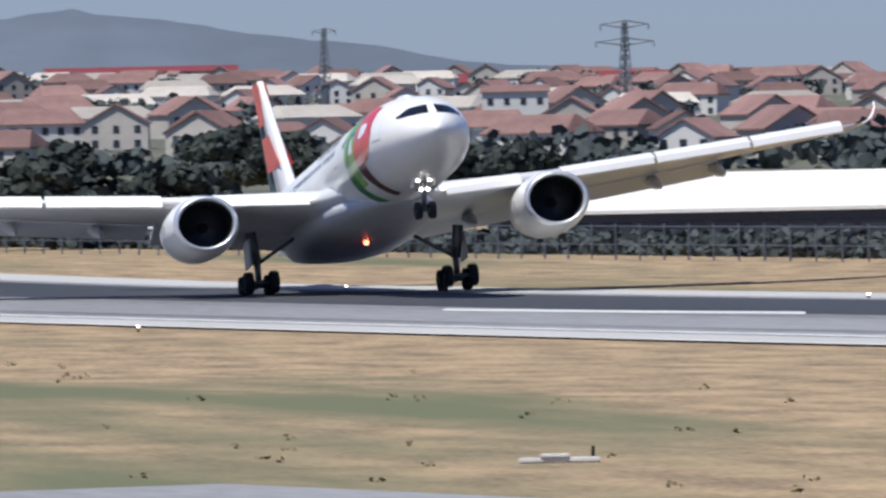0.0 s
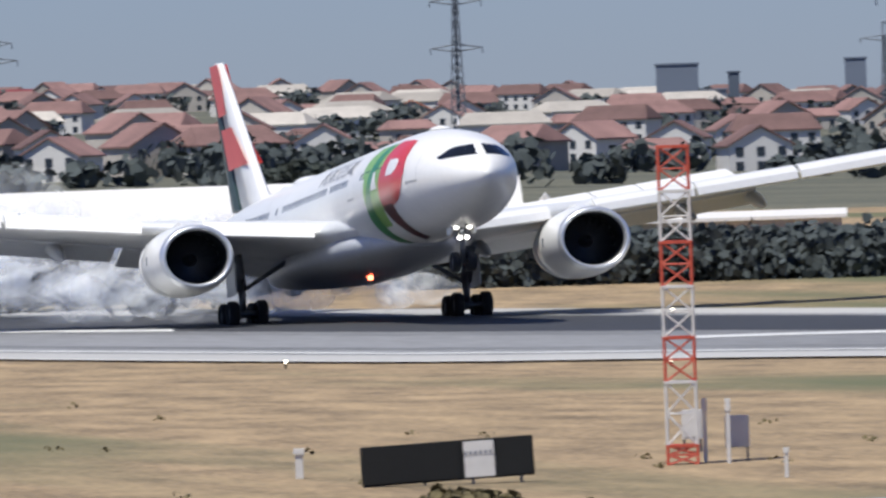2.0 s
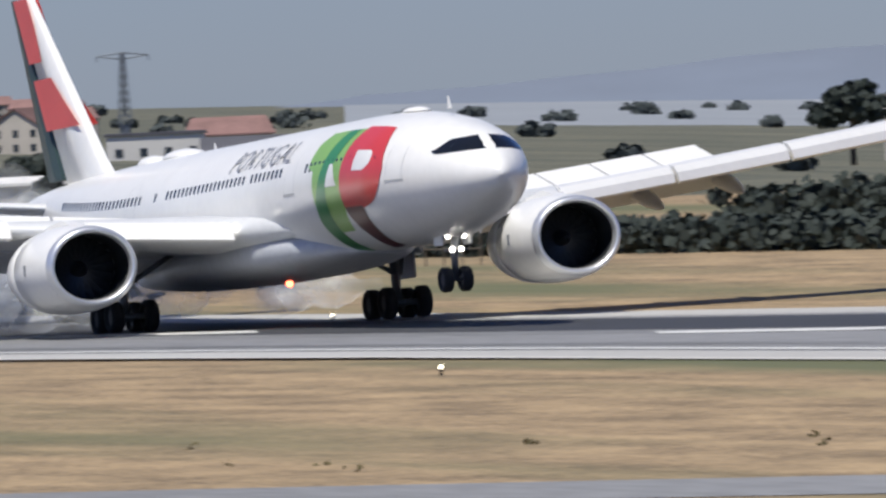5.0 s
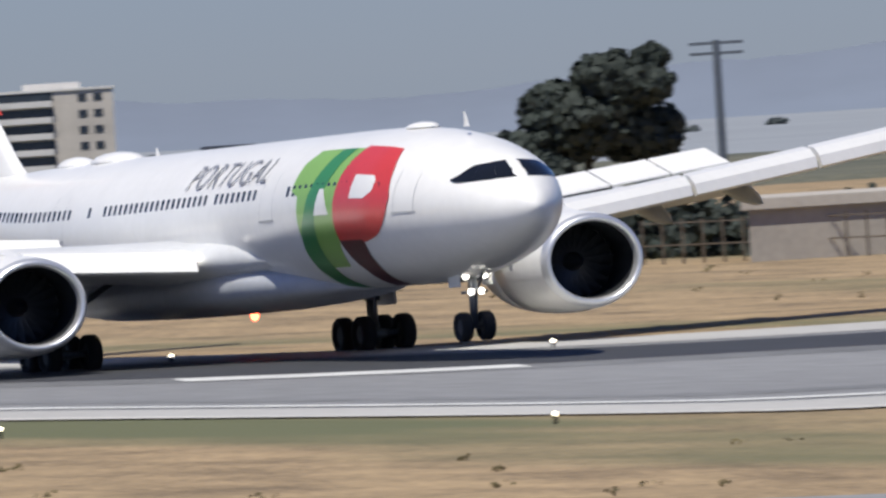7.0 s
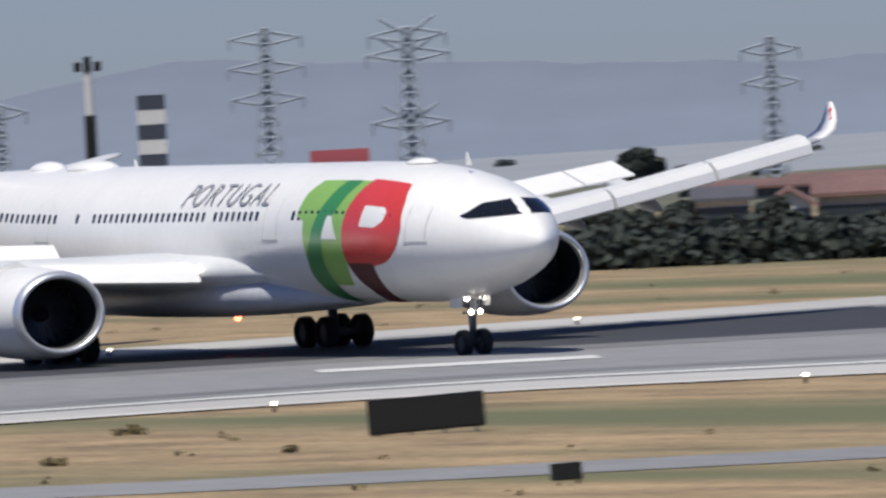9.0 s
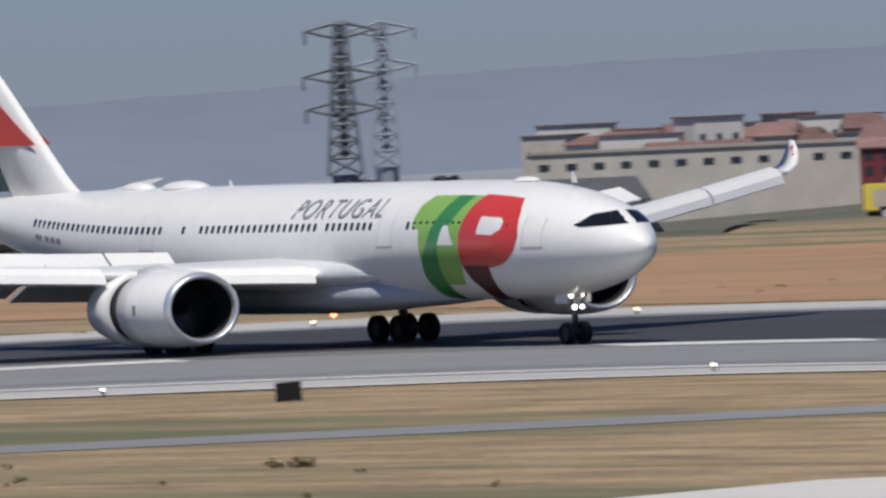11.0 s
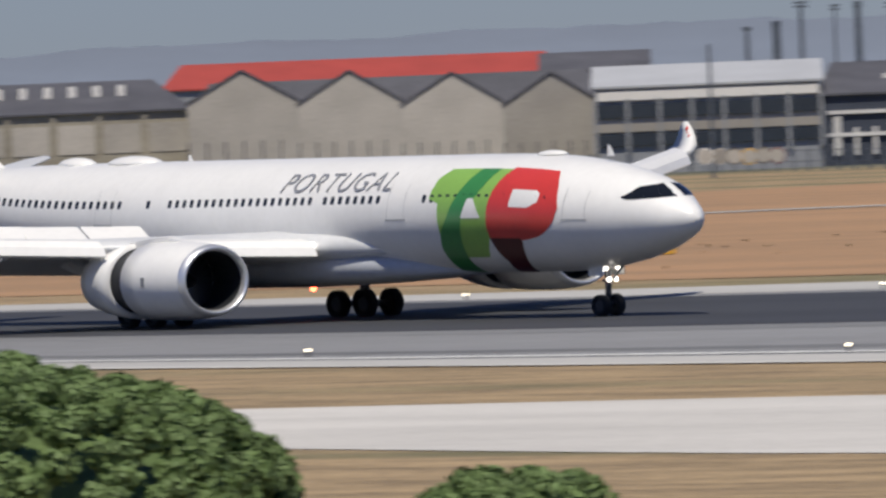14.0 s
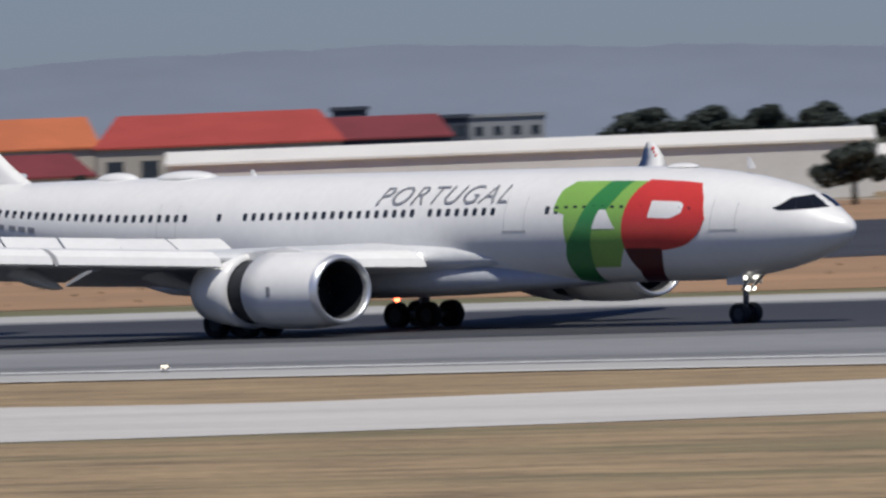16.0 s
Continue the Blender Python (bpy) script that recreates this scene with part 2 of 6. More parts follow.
def turned(profile, sides=40, axis_x=True):
    """A body of revolution about X from (x, radius) pairs, open at both ends."""
    rings = [[(x, r * math.cos(2 * math.pi * i / sides), r * math.sin(2 * math.pi * i / sides)) for i in range(sides)] for x, r in profile]
    return loft(rings, True, False)


def lerp(x, xs, ys):
    return float(np.interp(x, xs, ys))


# ---- the aircraft: nose to +X, port to +Y, origin on the ground between the main wheels ----
NOSE = 31.78
TOP = ((0, .1, .35, .8, 1.2, 1.75, 2.4, 3.3, 5.4, 8, 10, 13, 40, 46, 52, 58, 62, 63.6), (4.12, 4.36, 4.6, 4.85, 5.03, 5.44, 5.7, 5.97, 6.4, 6.72, 6.84, 6.9, 6.9, 6.88, 6.8, 6.66, 6.48, 6.34))
BOT = ((0, .1, .35, .8, 1.5, 2.5, 4, 6, 8, 38, 42, 46, 50, 54, 58, 62, 63.6), (4.05, 3.83, 3.61, 3.37, 3.1, 2.78, 2.44, 2.16, 2.03, 1.9, 2.02, 2.4, 3.0, 3.75, 4.55, 5.4, 5.75))
WID = ((0, .1, .35, .8, 1.5, 2.5, 4, 6, 8, 40, 44, 48, 52, 56, 60, 63.6), (.04, .27, .52, .86, 1.26, 1.72, 2.2, 2.58, 2.78, 2.82, 2.76, 2.52, 2.14, 1.62, .98, .3))
FLAT = .86  # engines and wheels stand a little flattened


def smooth_lerp(s, table):
    d = 0.3 if 1.0 < s else 0.04
    return sum(lerp(s + o * d, *table) for o in (-1, -.5, 0, .5, 1)) / 5


def hull(s, a, out=0.0):
    """A point of the fuselage skin, s metres aft of the nose, at angle a from the top, positive to starboard."""
    t, b, w = smooth_lerp(s, TOP), smooth_lerp(s, BOT), smooth_lerp(s, WID)
    return Vector((NOSE - s, -(w + out) * math.sin(a), (t + b) / 2 + ((t - b) / 2 + out) * math.cos(a)))


def skin_patch(edge_lo, edge_hi, a0, a1, out=0.012, rows=24, cols=8):
    """A thin painted sheet on the skin between two edges, given as x by angle."""
    rings = []
    for i in range(rows + 1):
        a = a0 + (a1 - a0) * i / rows
        lo, hi = edge_lo(math.degrees(a)), edge_hi(math.degrees(a))
        rings.append([hull(NOSE - (lo + (hi - lo) * j / cols), a, out) for j in range(cols + 1)])
    return loft(rings, False, False)


def table(*pairs):
    return lambda d: lerp(abs(d), [p[0] for p in pairs], [p[1] for p in pairs])


def wing_section(x_le, y, z, chord, thick, twist=0.0):
    pts = []
    shape = ((0, 0), (.02, .38), (.08, .72), (.2, .96), (.36, 1), (.6, .72), (.85, .28), (1, .04), (1, -.04), (.8, -.12), (.55, -.35), (.3, -.62), (.12, -.55), (.03, -.32))
    for u, v in shape:
        pts.append((x_le - u * chord, y, z + v * thick * chord * 0.55 - u * chord * math.tan(twist)))
    return pts


def wing_le(y):
    return lerp(y, (0, 2.2, 2.6, 3.05, 3.56, 29.6, 30.6, 31.4), (14.2, 13.4, 12.0, 10.2, 9.15, -9.2, -10.4, -11.6))


def wing_te(y):
    return lerp(y, (0, 2.8, 10.4, 29.6, 30.6, 31.4), (-3.2, -3.2, -4.2, -11.6, -12.0, -12.5))


def wing_z(y):
    return lerp(y, (0, 2.8, 10, 20, 29.6, 30.6, 31.2, 31.6), (3.05, 3.22, 3.68, 4.48, 5.35, 5.55, 5.95, 6.5))


def make_wing(aircraft, side):
    ys = [1.5, 2.2, 2.6, 2.85, 3.05, 3.3, 3.56, 4.5, 7, 10.4, 15, 20, 25, 28, 29.6]
    rings = [wing_section(wing_le(y), side * y, wing_z(y), wing_le(y) - wing_te(y), lerp(y, (0, 2.2, 3.56, 10, 30), (.05, .07, .125, .11, .09)), 0.03) for y in ys]
    v, f = loft(rings)
    wing = obj("wing", mesh_of("wing", v, f, True), M["wing"], aircraft, None, "swept pale grey wing with raised spoilers")
    tips = [(29.6, 5.35, -9.2, 2.4), (30.2, 5.46, -9.7, 2.15), (30.7, 5.68, -10.15, 1.8), (31.0, 6.0, -10.6, 1.45), (31.2, 6.35, -11.05, 1.05), (31.3, 6.7, -11.5, .5)]
    v, f = loft([[(x - u * c, side * (y + w * .05 * c), z - w * 0.03) for u, w in ((0, 0), (.3, 1), (1, 0), (.3, -1))] for y, z, x, c in tips])
    tip = obj("sharklet", mesh_of("sharklet", v, f, True), M["white"], aircraft, None, "upturned white wing tip with a red and green mark")
    bm = bmesh.new()
    for p in ((31.04, 6.05, -11.5), (31.14, 6.2, -11.7), (31.2, 6.38, -11.85)):
        bmesh.ops.create_icosphere(bm, subdivisions=1, radius=.13, matrix=Matrix.Translation((p[2] + .4, side * (p[0] - .0), p[1])))
    part("tip_mark", bm, M["red"], tip)
    # slats, drooped in front of the leading edge
    for y0, y1 in ((3.65, 8.2), (10.8, 16.5), (16.7, 22.6), (22.8, 28.6)):
        rings = []
        for y in (y0, y1):
            x, z = wing_le(y), wing_z(y)
            rings.append([(x + a, side * y, z + b) for a, b in ((-.5, .42), (.1, .33), (.55, .05), (.72, -.3), (.5, -.38), (.25, -.1), (-.1, .2))])
        v, f = loft(rings)
        obj("slat", mesh_of("slat", v, f), M["white"], wing)
    # flaps, lowered behind the trailing edge
    for y0, y1, c in ((2.9, 10.2, 2.3), (10.5, 21.5, 1.9)):
        rings = []
        for y in (y0, y1):
            x, z = wing_te(y) + .5, wing_z(y) - .12
            rings.append([(x - a * c, side * y, z + b * c) for a, b in ((0, .05), (.3, -.05), (1, -.36), (.98, -.4), (.3, -.15), (0, -.1))])
        v, f = loft(rings)
        obj("flap", mesh_of("flap", v, f), M["wing"], wing)
    # flap track fairings
    for y in (6.8, 13.2, 17.6, 21.4):
        x, z = wing_te(y), wing_z(y) - .35
        v, f = turned([(2.6, .02), (2.0, .2), (.8, .34), (-.8, .36), (-2.2, .22), (-3.0, .02)], 10)
        obj("track_fairing", mesh_of("track_fairing", v, f, True), M["wing"], wing, pose(x, side * y, z - .25, 0, 14))
    # spoilers stand up once the wheels are down
    spoilers = []
    for y0, y1 in ((4.6, 7.4), (7.5, 10.3), (10.4, 12.8), (12.9, 15.3), (15.4, 17.8), (17.9, 20.3)):
        ends = [Vector((wing_te(y) + 2.3, side * y, wing_z(y) + lerp(y, (4, 10, 20), (.42, .36, .3)))) for y in (y0, y1)]
        along = (ends[1] - ends[0]).normalized() * side
        aft = along.cross(Vector((0, 0, 1))).normalized() * -1
        up = aft.cross(along) * -1
        half, c = (ends[1] - ends[0]).length / 2, 1.3
        base = Matrix.Translation((ends[0] + ends[1]) / 2) @ Matrix((aft * -1, along, up)).transposed().to_4x4()
        bm = box(-c, 0, -half, half, 0, .07, .015)
        spoilers.append((part("spoiler", bm, M["white"], wing), base))
    # landing lamp at the wing root
    bm = bmesh.new()
    bmesh.ops.create_uvsphere(bm, u_segments=10, v_segments=8, radius=.12, matrix=Matrix.Translation((9.3, side * 3.6, 3.42)))
    part("root_lamp", bm, M["lamp"], wing, "lit landing lamp")
    return wing, tip, spoilers


def make_engine(aircraft, side):
    def round_part(name, profile, material, parent, sides=44, label=""):
        v, f = turned(profile, sides)
        return obj(name, mesh_of(name, [(x, y, z * FLAT) for x, y, z in v], f, True), M[material], parent, None, label)

    engine = round_part("engine", [(10.55, 1.42), (10.80, 1.46), (10.90, 1.54), (10.84, 1.64), (10.55, 1.74)], "lip", aircraft, 48, "white engine nacelle with a polished inlet lip")
    engine.matrix_basis = pose(-.25, side * 9.32, 2.34)
    round_part("cowl", [(10.55, 1.742), (9.9, 1.83), (8.8, 1.90), (7.6, 1.90), (6.45, 1.86), (6.4, 1.6)], "white", engine, 48)
    round_part("inlet_duct", [(10.55, 1.42), (10.1, 1.38), (9.2, 1.44), (8.5, 1.44)], "dark", engine)
    blade = bmesh.new()
    vs = []
    for r, w, tw in ((.35, .2, .3), (.9, .3, .6), (1.4, .34, .9)):
        for d in (-1, 1):
            vs.append(blade.verts.new((d * .12 * tw, r * math.cos(d * w / r * .5), r * math.sin(d * w / r * .5))))
    for k in (0, 2):
        blade.faces.new((vs[k], vs[k + 1], vs[k + 3], vs[k + 2]))
    me = bpy.data.meshes.new("fan_blade")
    blade.to_mesh(me)
    blade.free()
    fan = round_part("fan", [(8.45, 1.44), (8.4, .02)], "dark", engine, 30)
    for i in range(20):
        obj("fan_blade", me, M["fan"], fan, Matrix.Translation((8.75, 0, 0)) @ Matrix.Diagonal((1, 1, FLAT, 1)) @ Matrix.Rotation(2 * math.pi * i / 20, 4, "X"))
    round_part("spinner", [(9.35, .01), (9.2, .16), (8.9, .32), (8.5, .42)], "fan", engine, 20)
    round_part("cascade", [(6.5, 1.6), (4.6, 1.5)], "dark", engine)
    sleeve = round_part("reverser_sleeve", [(6.38, 1.6), (6.36, 1.85), (5.5, 1.78), (4.6, 1.62), (3.9, 1.44), (3.92, 1.3), (5.2, 1.4)], "white", engine)
    round_part("core_nozzle", [(4.8, 1.05), (3.6, .9), (2.5, .66), (2.45, .5), (3.4, .4)], "steel", engine, 30)
    round_part("nozzle_plug", [(3.4, .42), (2.2, .32), (1.4, .03)], "steel", engine, 20)
    mark = part("vent_mark", box(-.12, .12, -.02, .02, -.2, .2, .015), M["letter"], engine)
    mark.matrix_basis = pose(8.2, -1.905, .06)
    v, f = loft([[(9.6, w, 1.5), (7.5, w, 1.85), (3.5, w, 1.5), (2.0, w, 1.0), (6.0, w, 1.2)] for w in (-.22, .22)])
    obj("pylon", mesh_of("pylon", v, f), M["white"], engine)
    return engine, sleeve


def make_wheel(name, radius, width, parent, x, y, z):
    prof = [(-width / 2 * .5, radius * .5), (-width / 2 * .96, radius * .68), (-width / 2, radius * .86), (-width / 2 * .7, radius * .98), (0, radius), (width / 2 * .7, radius * .98), (width / 2, radius * .86), (width / 2 * .96, radius * .68), (width / 2 * .5, radius * .5)]
    me = bpy.data.meshes.get("tyre_%d" % round(radius * 100)) or mesh_of("tyre_%d" % round(radius * 100), *turned(prof, 28), True)
    w = obj(name, me, M["tyre"], parent, pose(x, y, z * FLAT, 0, 0, 90) @ Matrix.Diagonal((1, 1, FLAT, 1)))
    hub = bpy.data.meshes.get("rim_%d" % round(radius * 100)) or mesh_of("rim_%d" % round(radius * 100), *loft([[(x_, r * math.cos(2 * math.pi * i / 16), r * math.sin(2 * math.pi * i / 16)) for i in range(16)] for x_, r in ((-width * .32, radius * .1), (-width * .3, radius * .5), (width * .3, radius * .5), (width * .32, radius * .1))]))
    obj("rim", hub, M["wheelhub"], w)
    return w


def make_gear(aircraft, side):
    bm = bmesh.new()
    add_rod(bm, (0, 0, .6), (0, 0, 1.8), .17, .19, 12)
    add_rod(bm, (0, 0, 1.7), (.1, side * .25, 3.4), .27, .3, 12)
    add_rod(bm, (-1.0, 0, .6), (1.0, 0, .6), .16, .16, 10)
    for x in (-1.0, 1.0):
        add_rod(bm, (x, -.7, .6), (x, .7, .6), .11, .11, 8)
    add_rod(bm, (0, 0, 1.7), (.2, -side * 2.2, 3.0), .1, .1, 8)
    add_rod(bm, (.35, 0, .85), (.3, 0, 2.2), .06, .06, 6)
    gear = part("main_gear", bm, M["steel"], aircraft, "steel main landing gear leg with four black tyres", True)
    gear.matrix_basis = pose(0, side * 5.34, 0)
    for x in (-1.0, 1.0):
        for y in (-.68, .68):
            make_wheel("wheel", .70, .48, gear, x, y, .70)
    part("gear_door", box(-1.2, 1.1, side * .42, side * .5, 1.5, 3.0, .03), M["belly"], gear)
    return gear


def make_aircraft():
    plane = thing("airliner", pose(0, 0, 0), "white twin-engine airliner with red and green livery, landing on the runway", "airliner")
    stations = [0, .05, .12, .22, .35, .55, .8, 1.1, 1.5, 1.9, 2.3, 2.8, 3.3, 4, 4.8, 5.6, 6.5, 7.5, 8.5] + [10 + 2 * i for i in range(15)] + [39 + 1.5 * i for i in range(16)] + [62.6, 63.3, 63.6]
    n = 64
    v, f = loft([[hull(s, 2 * math.pi * i / n) for i in range(n)] for s in stations])
    fuselage = obj("fuselage", mesh_of("fuselage", v, f, True), M["white"], plane, None, "glossy white fuselage")
    # belly fairing
    rings = []
    for x, w, zb, zt in ((18.5, .3, 2.05, 2.4), (16.5, 1.1, 1.92, 2.6), (14.5, 1.85, 1.8, 2.85), (12, 2.5, 1.68, 3.1), (9.5, 2.95, 1.58, 3.25), (6, 3.2, 1.5, 3.3), (0, 3.3, 1.48, 3.3), (-5, 3.1, 1.54, 3.1), (-8.5, 2.4, 1.72, 2.9), (-11, 1.0, 2.0, 2.6), (-12, .2, 2.1, 2.4)):
        rings.append([(x, w * math.copysign(abs(math.sin(a)) ** .8, math.sin(a)), (zb + zt) / 2 + (zt - zb) / 2 * math.copysign(abs(math.cos(a)) ** .7, math.cos(a))) for a in (2 * math.pi * i / 28 for i in range(28))])
    v, f = loft(rings)
    obj("belly_fairing", mesh_of("belly_fairing", v, f, True), M["belly"], plane)
    # painted bands on both flanks
    for side in (1, -1):
        r = lambda d: side * radians(d)
        red_lo = table((36, 21.65), (50, 21.3), (65, 21.05), (80, 20.9), (100, 20.8), (120, 20.85), (140, 20.9), (155, 20.5), (168, 20.1))
        red_hi = table((36, 24.65), (55, 25.25), (79, 25.6), (92, 25.35), (99, 25.05), (106, 24.6), (110, 24.1), (113, 23.2))
        for nm, lo, hi, a0, a1, m_, o in (
            ("green_band", table((40, 17.25), (50, 16.8), (73, 16.65), (75, 17.35), (120, 17.4), (134, 17.95)), lambda d: red_lo(d) - (0 if d < 110 else (d - 110) * .04), 38, 134, "green", .010),
            ("deep_green_band", table((38, 19.45), (60, 18.85), (76, 18.4), (90, 18.05), (105, 17.45), (120, 17.1), (142, 16.85), (166, 16.45)), table((38, 20.75), (60, 20.25), (76, 19.75), (90, 19.1), (105, 18.85), (120, 18.65), (142, 18.25), (166, 17.85)), 38, 166, "deepgreen", .018),
            ("red_band", red_lo, red_hi, 36, 113, "red", .020),
            ("dark_tail_band", red_lo, table((104, 22.8), (114, 23.0), (130, 22.6), (152, 21.9), (168, 21.4)), 111, 168, "darkred", .024)):
            v, f = skin_patch(lo, hi, r(a0), r(a1), o, 40, 10)
            obj(nm, mesh_of(nm, v, f, True), M[m_], fuselage)
        # white shapes on the bands
        v, f = skin_patch(table((62, 22.5), (80, 22.4)), table((62, 24.1), (65, 24.35), (74, 24.3), (80, 23.7)), r(62), r(80), .028, 10, 6)
        obj("band_shape", mesh_of("band_shape", v, f), M["white"], fuselage)
        v, f = skin_patch(table((72, 19.45), (91, 19.05)), table((72, 19.85), (91, 20.45)), r(72), r(91), .026, 8, 4)
        obj("band_shape", mesh_of("band_shape", v, f), M["white"], fuselage)
        # door outlines
        for x in (26.5, 14.35, -7.5):
            for lo, hi, a0, a1 in ((x - .72, x + .72, 91, 92.6), (x - .62, x - .6, 56, 91), (x + .6, x + .62, 56, 91)):
                v, f = skin_patch(lambda d: lo, lambda d: hi, r(a0), r(a1), .014, 12, 3)
                obj("door_outline", mesh_of("door_outline", v, f), M["line"], fuselage)
    # cockpit windscreen, six dark panes in one mask
    fore = [smooth_lerp(k * .02, TOP) for k in range(150)]
    for k in range(6):
        rings = []
        for i in range(9):
            u = -1 + 2 * (k + .002 + .996 * i / 8) / 6
            row = []
            for j in range(7):
                w = j / 6
                lo = 5.02 - .05 * abs(u) + .12 * (max(0, abs(u) - .86) / .14) ** 2
                hi = 5.56 - .10 * abs(u) - .26 * (max(0, abs(u) - .80) / .20) ** 2
                z = lo + (hi - lo) * w
                s0 = next((n * .02 for n, h in enumerate(fore) if h > z), 2.9)
                s1 = 3.05 - .3 * w
                st = s0 + .012 + (s1 - s0) * abs(u) ** 1.75
                t, b = smooth_lerp(st, TOP), smooth_lerp(st, BOT)
                a = math.acos(max(-1, min(1, (z - (t + b) / 2) / ((t - b) / 2))))
                row.append(hull(st, math.copysign(a, u), .02))
            rings.append(row)
        v, f = loft(rings, False, False)
        obj("windscreen_pane", mesh_of("windscreen_pane", v, f, True), M["glass"], fuselage)
    # cabin windows, starboard and port
    pane = mesh_of("cabin_window", *loft([[(-.10, 0, -.17), (.10, 0, -.17), (.13, 0, -.1), (.13, 0, .1), (.10, 0, .17), (-.10, 0, .17), (-.13, 0, .1), (-.13, 0, -.1)], [(-.10, .03, -.17), (.10, .03, -.17), (.13, .03, -.1), (.13, .03, .1), (.10, .03, .17), (-.10, .03, .17), (-.13, .03, .1), (-.13, .03, -.1)]]))
    for side in (1, -1):
        for i in range(84):
            x = 24.6 - .553 * i
            if 13.4 < x < 16.2 or 8.4 < x < 9.0 or -3.7 < x < -2.95 or -6.1 < x < -4.3 or x < -20:
                continue
            p = hull(NOSE - x, side * radians(71.5), .006)
            obj("cabin_window", pane, M["pane"], fuselage, pose(*p, side * -18.5, 0, 0))
    # country name on the flank
    for side in (1, -1):
        cu = bpy.data.curves.new("name_text", "FONT")
        cu.body, cu.size, cu.shear, cu.extrude, cu.space_character = "PORTUGAL", 1.42, .34, .004, 1.12
        cu.offset = -.014
        tmp = new("name_text", cu)
        bpy.context.view_layer.update()
        me = bpy.data.meshes.new_from_object(tmp.evaluated_get(bpy.context.evaluated_depsgraph_get()))
        bpy.data.objects.remove(tmp)
        xs = [q.co.x for q in me.vertices]
        w = max(xs) - min(xs)
        for q in me.vertices:
            u = (q.co.x - min(xs)) / w
            x = (5.6 + 8.1 * u) if side > 0 else (13.7 - 8.1 * u)
            a = radians(62.5) - (q.co.y / 1.42) * radians(31)
            q.co = hull(NOSE - x, side * a, .05 + q.co.z * .8)
        obj("name_lettering", me, M["letter"], fuselage, None, "dark grey slanted capital letters")
    # registration bars and small roof fittings
    for x0 in (-19.4, -18.3, -17.6, -16.9):
        v, f = skin_patch(lambda d: x0, lambda d: x0 + (.75 if x0 < -19 else .5), radians(86.5), radians(92.5), .016, 3, 2)
        obj("registration_bar", mesh_of("registration_bar", v, f), M["letter"], fuselage)
    for x, l, w, h in ((-9.0, 3.8, .8, .38), (21.9, 1.8, .5, .2), (-13.5, 2.6, .6, .36)):
        rings = [[(x + l / 2 * math.cos(b) * math.cos(e), w * math.sin(b) * math.cos(e), 6.8 + h * math.sin(e)) for b in (2 * math.pi * i / 20 for i in range(20))] for e in (0, .35, .75, 1.1, 1.45)]
        v, f = loft(rings)
        obj("antenna_fairing", mesh_of("antenna_fairing", v, f, True), M["white"], fuselage)
    for x in (26.0, -4.6):
        v, f = loft([[(x + .25, 0, 6.7), (x, .03, 6.7), (x - .3, 0, 6.7), (x, -.03, 6.7)], [(x - .05, 0, 7.15), (x - .12, .015, 7.15), (x - .25, 0, 7.15), (x - .12, -.015, 7.15)]])
        obj("blade_antenna", mesh_of("blade_antenna", v, f), M["white"], fuselage)
    bm = bmesh.new()
    bmesh.ops.create_uvsphere(bm, u_segments=10, v_segments=8, radius=.14, matrix=Matrix.Translation((4, 0, 1.42)))
    part("belly_beacon", bm, M["beacon"], fuselage, "red flashing beacon")
    # fin, rudder and tailplanes
    def fin_at(z):
        return lerp(z, (6.2, 6.9, 7.5, 14.4), (-17.6, -19.4, -20.4, -29.7)), lerp(z, (6.2, 14.4), (-28.4, -32.8))
    def fin_ring(z, f0, f1, t):
        le, te = fin_at(z)
        a, b = le + (te - le) * f0, le + (te - le) * f1
        th_ = lerp(z, (6, 15), (.42, .2)) * t
        return [(a, 0, z), (a + (b - a) * .12, th_ * .7, z), (a + (b - a) * .4, th_, z), (b, th_ * .35, z), (b, -th_ * .35, z), (a + (b - a) * .4, -th_, z), (a + (b - a) * .12, -th_ * .7, z)]
    zs = [6.2, 6.9, 7.5, 9, 10.5, 12.5, 14.1, 14.4]
    fin = obj("fin", mesh_of("fin", *loft([fin_ring(z, 0, .7, 1) for z in zs]), True), M["white"], plane, None, "tall swept white tail fin with red marks and a dark green rudder")
    obj("rudder", mesh_of("rudder", *loft([fin_ring(z, .705, 1, .75) for z in zs[1:]])), M["rudder"], fin, None, "dark green rudder")
    for lo, hi, z0, z1 in (((.04, .25), (.7, .7), 8.9, 11.0), ((.35, .05), (.70, .70), 11.7, 14.35)):
        for side in (-1, 1):
            rings = []
            for i in range(9):
                u = i / 8
                z = z0 + (z1 - z0) * u
                le, te = fin_at(z)
                a = le + (te - le) * (lo[0] + (lo[1] - lo[0]) * u)
                b = le + (te - le) * (hi[0] + (hi[1] - hi[0]) * u)
                th_ = lerp(z, (6, 15), (.42, .2)) + .03
                rings.append([(a + (b - a) * j / 4, side * th_, z) for j in range(5)])
            obj("fin_mark", mesh_of("fin_mark", *loft(rings, False, False)), M["red"], fin, None, "red painted mark")
    for side in (-1, 1):
        rings = [wing_section(x, side * y, z, c, .1) for x, y, z, c in ((-23.6, .6, 5.6, 5.4), (-24.6, 2.0, 5.8, 4.9), (-29.8, 9.2, 6.75, 2.1), (-30.4, 9.7, 6.8, 1.5))]
        obj("tailplane", mesh_of("tailplane", *loft(rings), True), M["wing"], plane)
    spoilers, gears, sleeves, flexing = [], [], [], []
    for side in (-1, 1):
        wing, tip, raised = make_wing(plane, side)
        spoilers += raised
        flexing += [(wing, side), (tip, side)]
        sleeves.append(make_engine(plane, side)[1])
        gears.append((make_gear(plane, side), side))
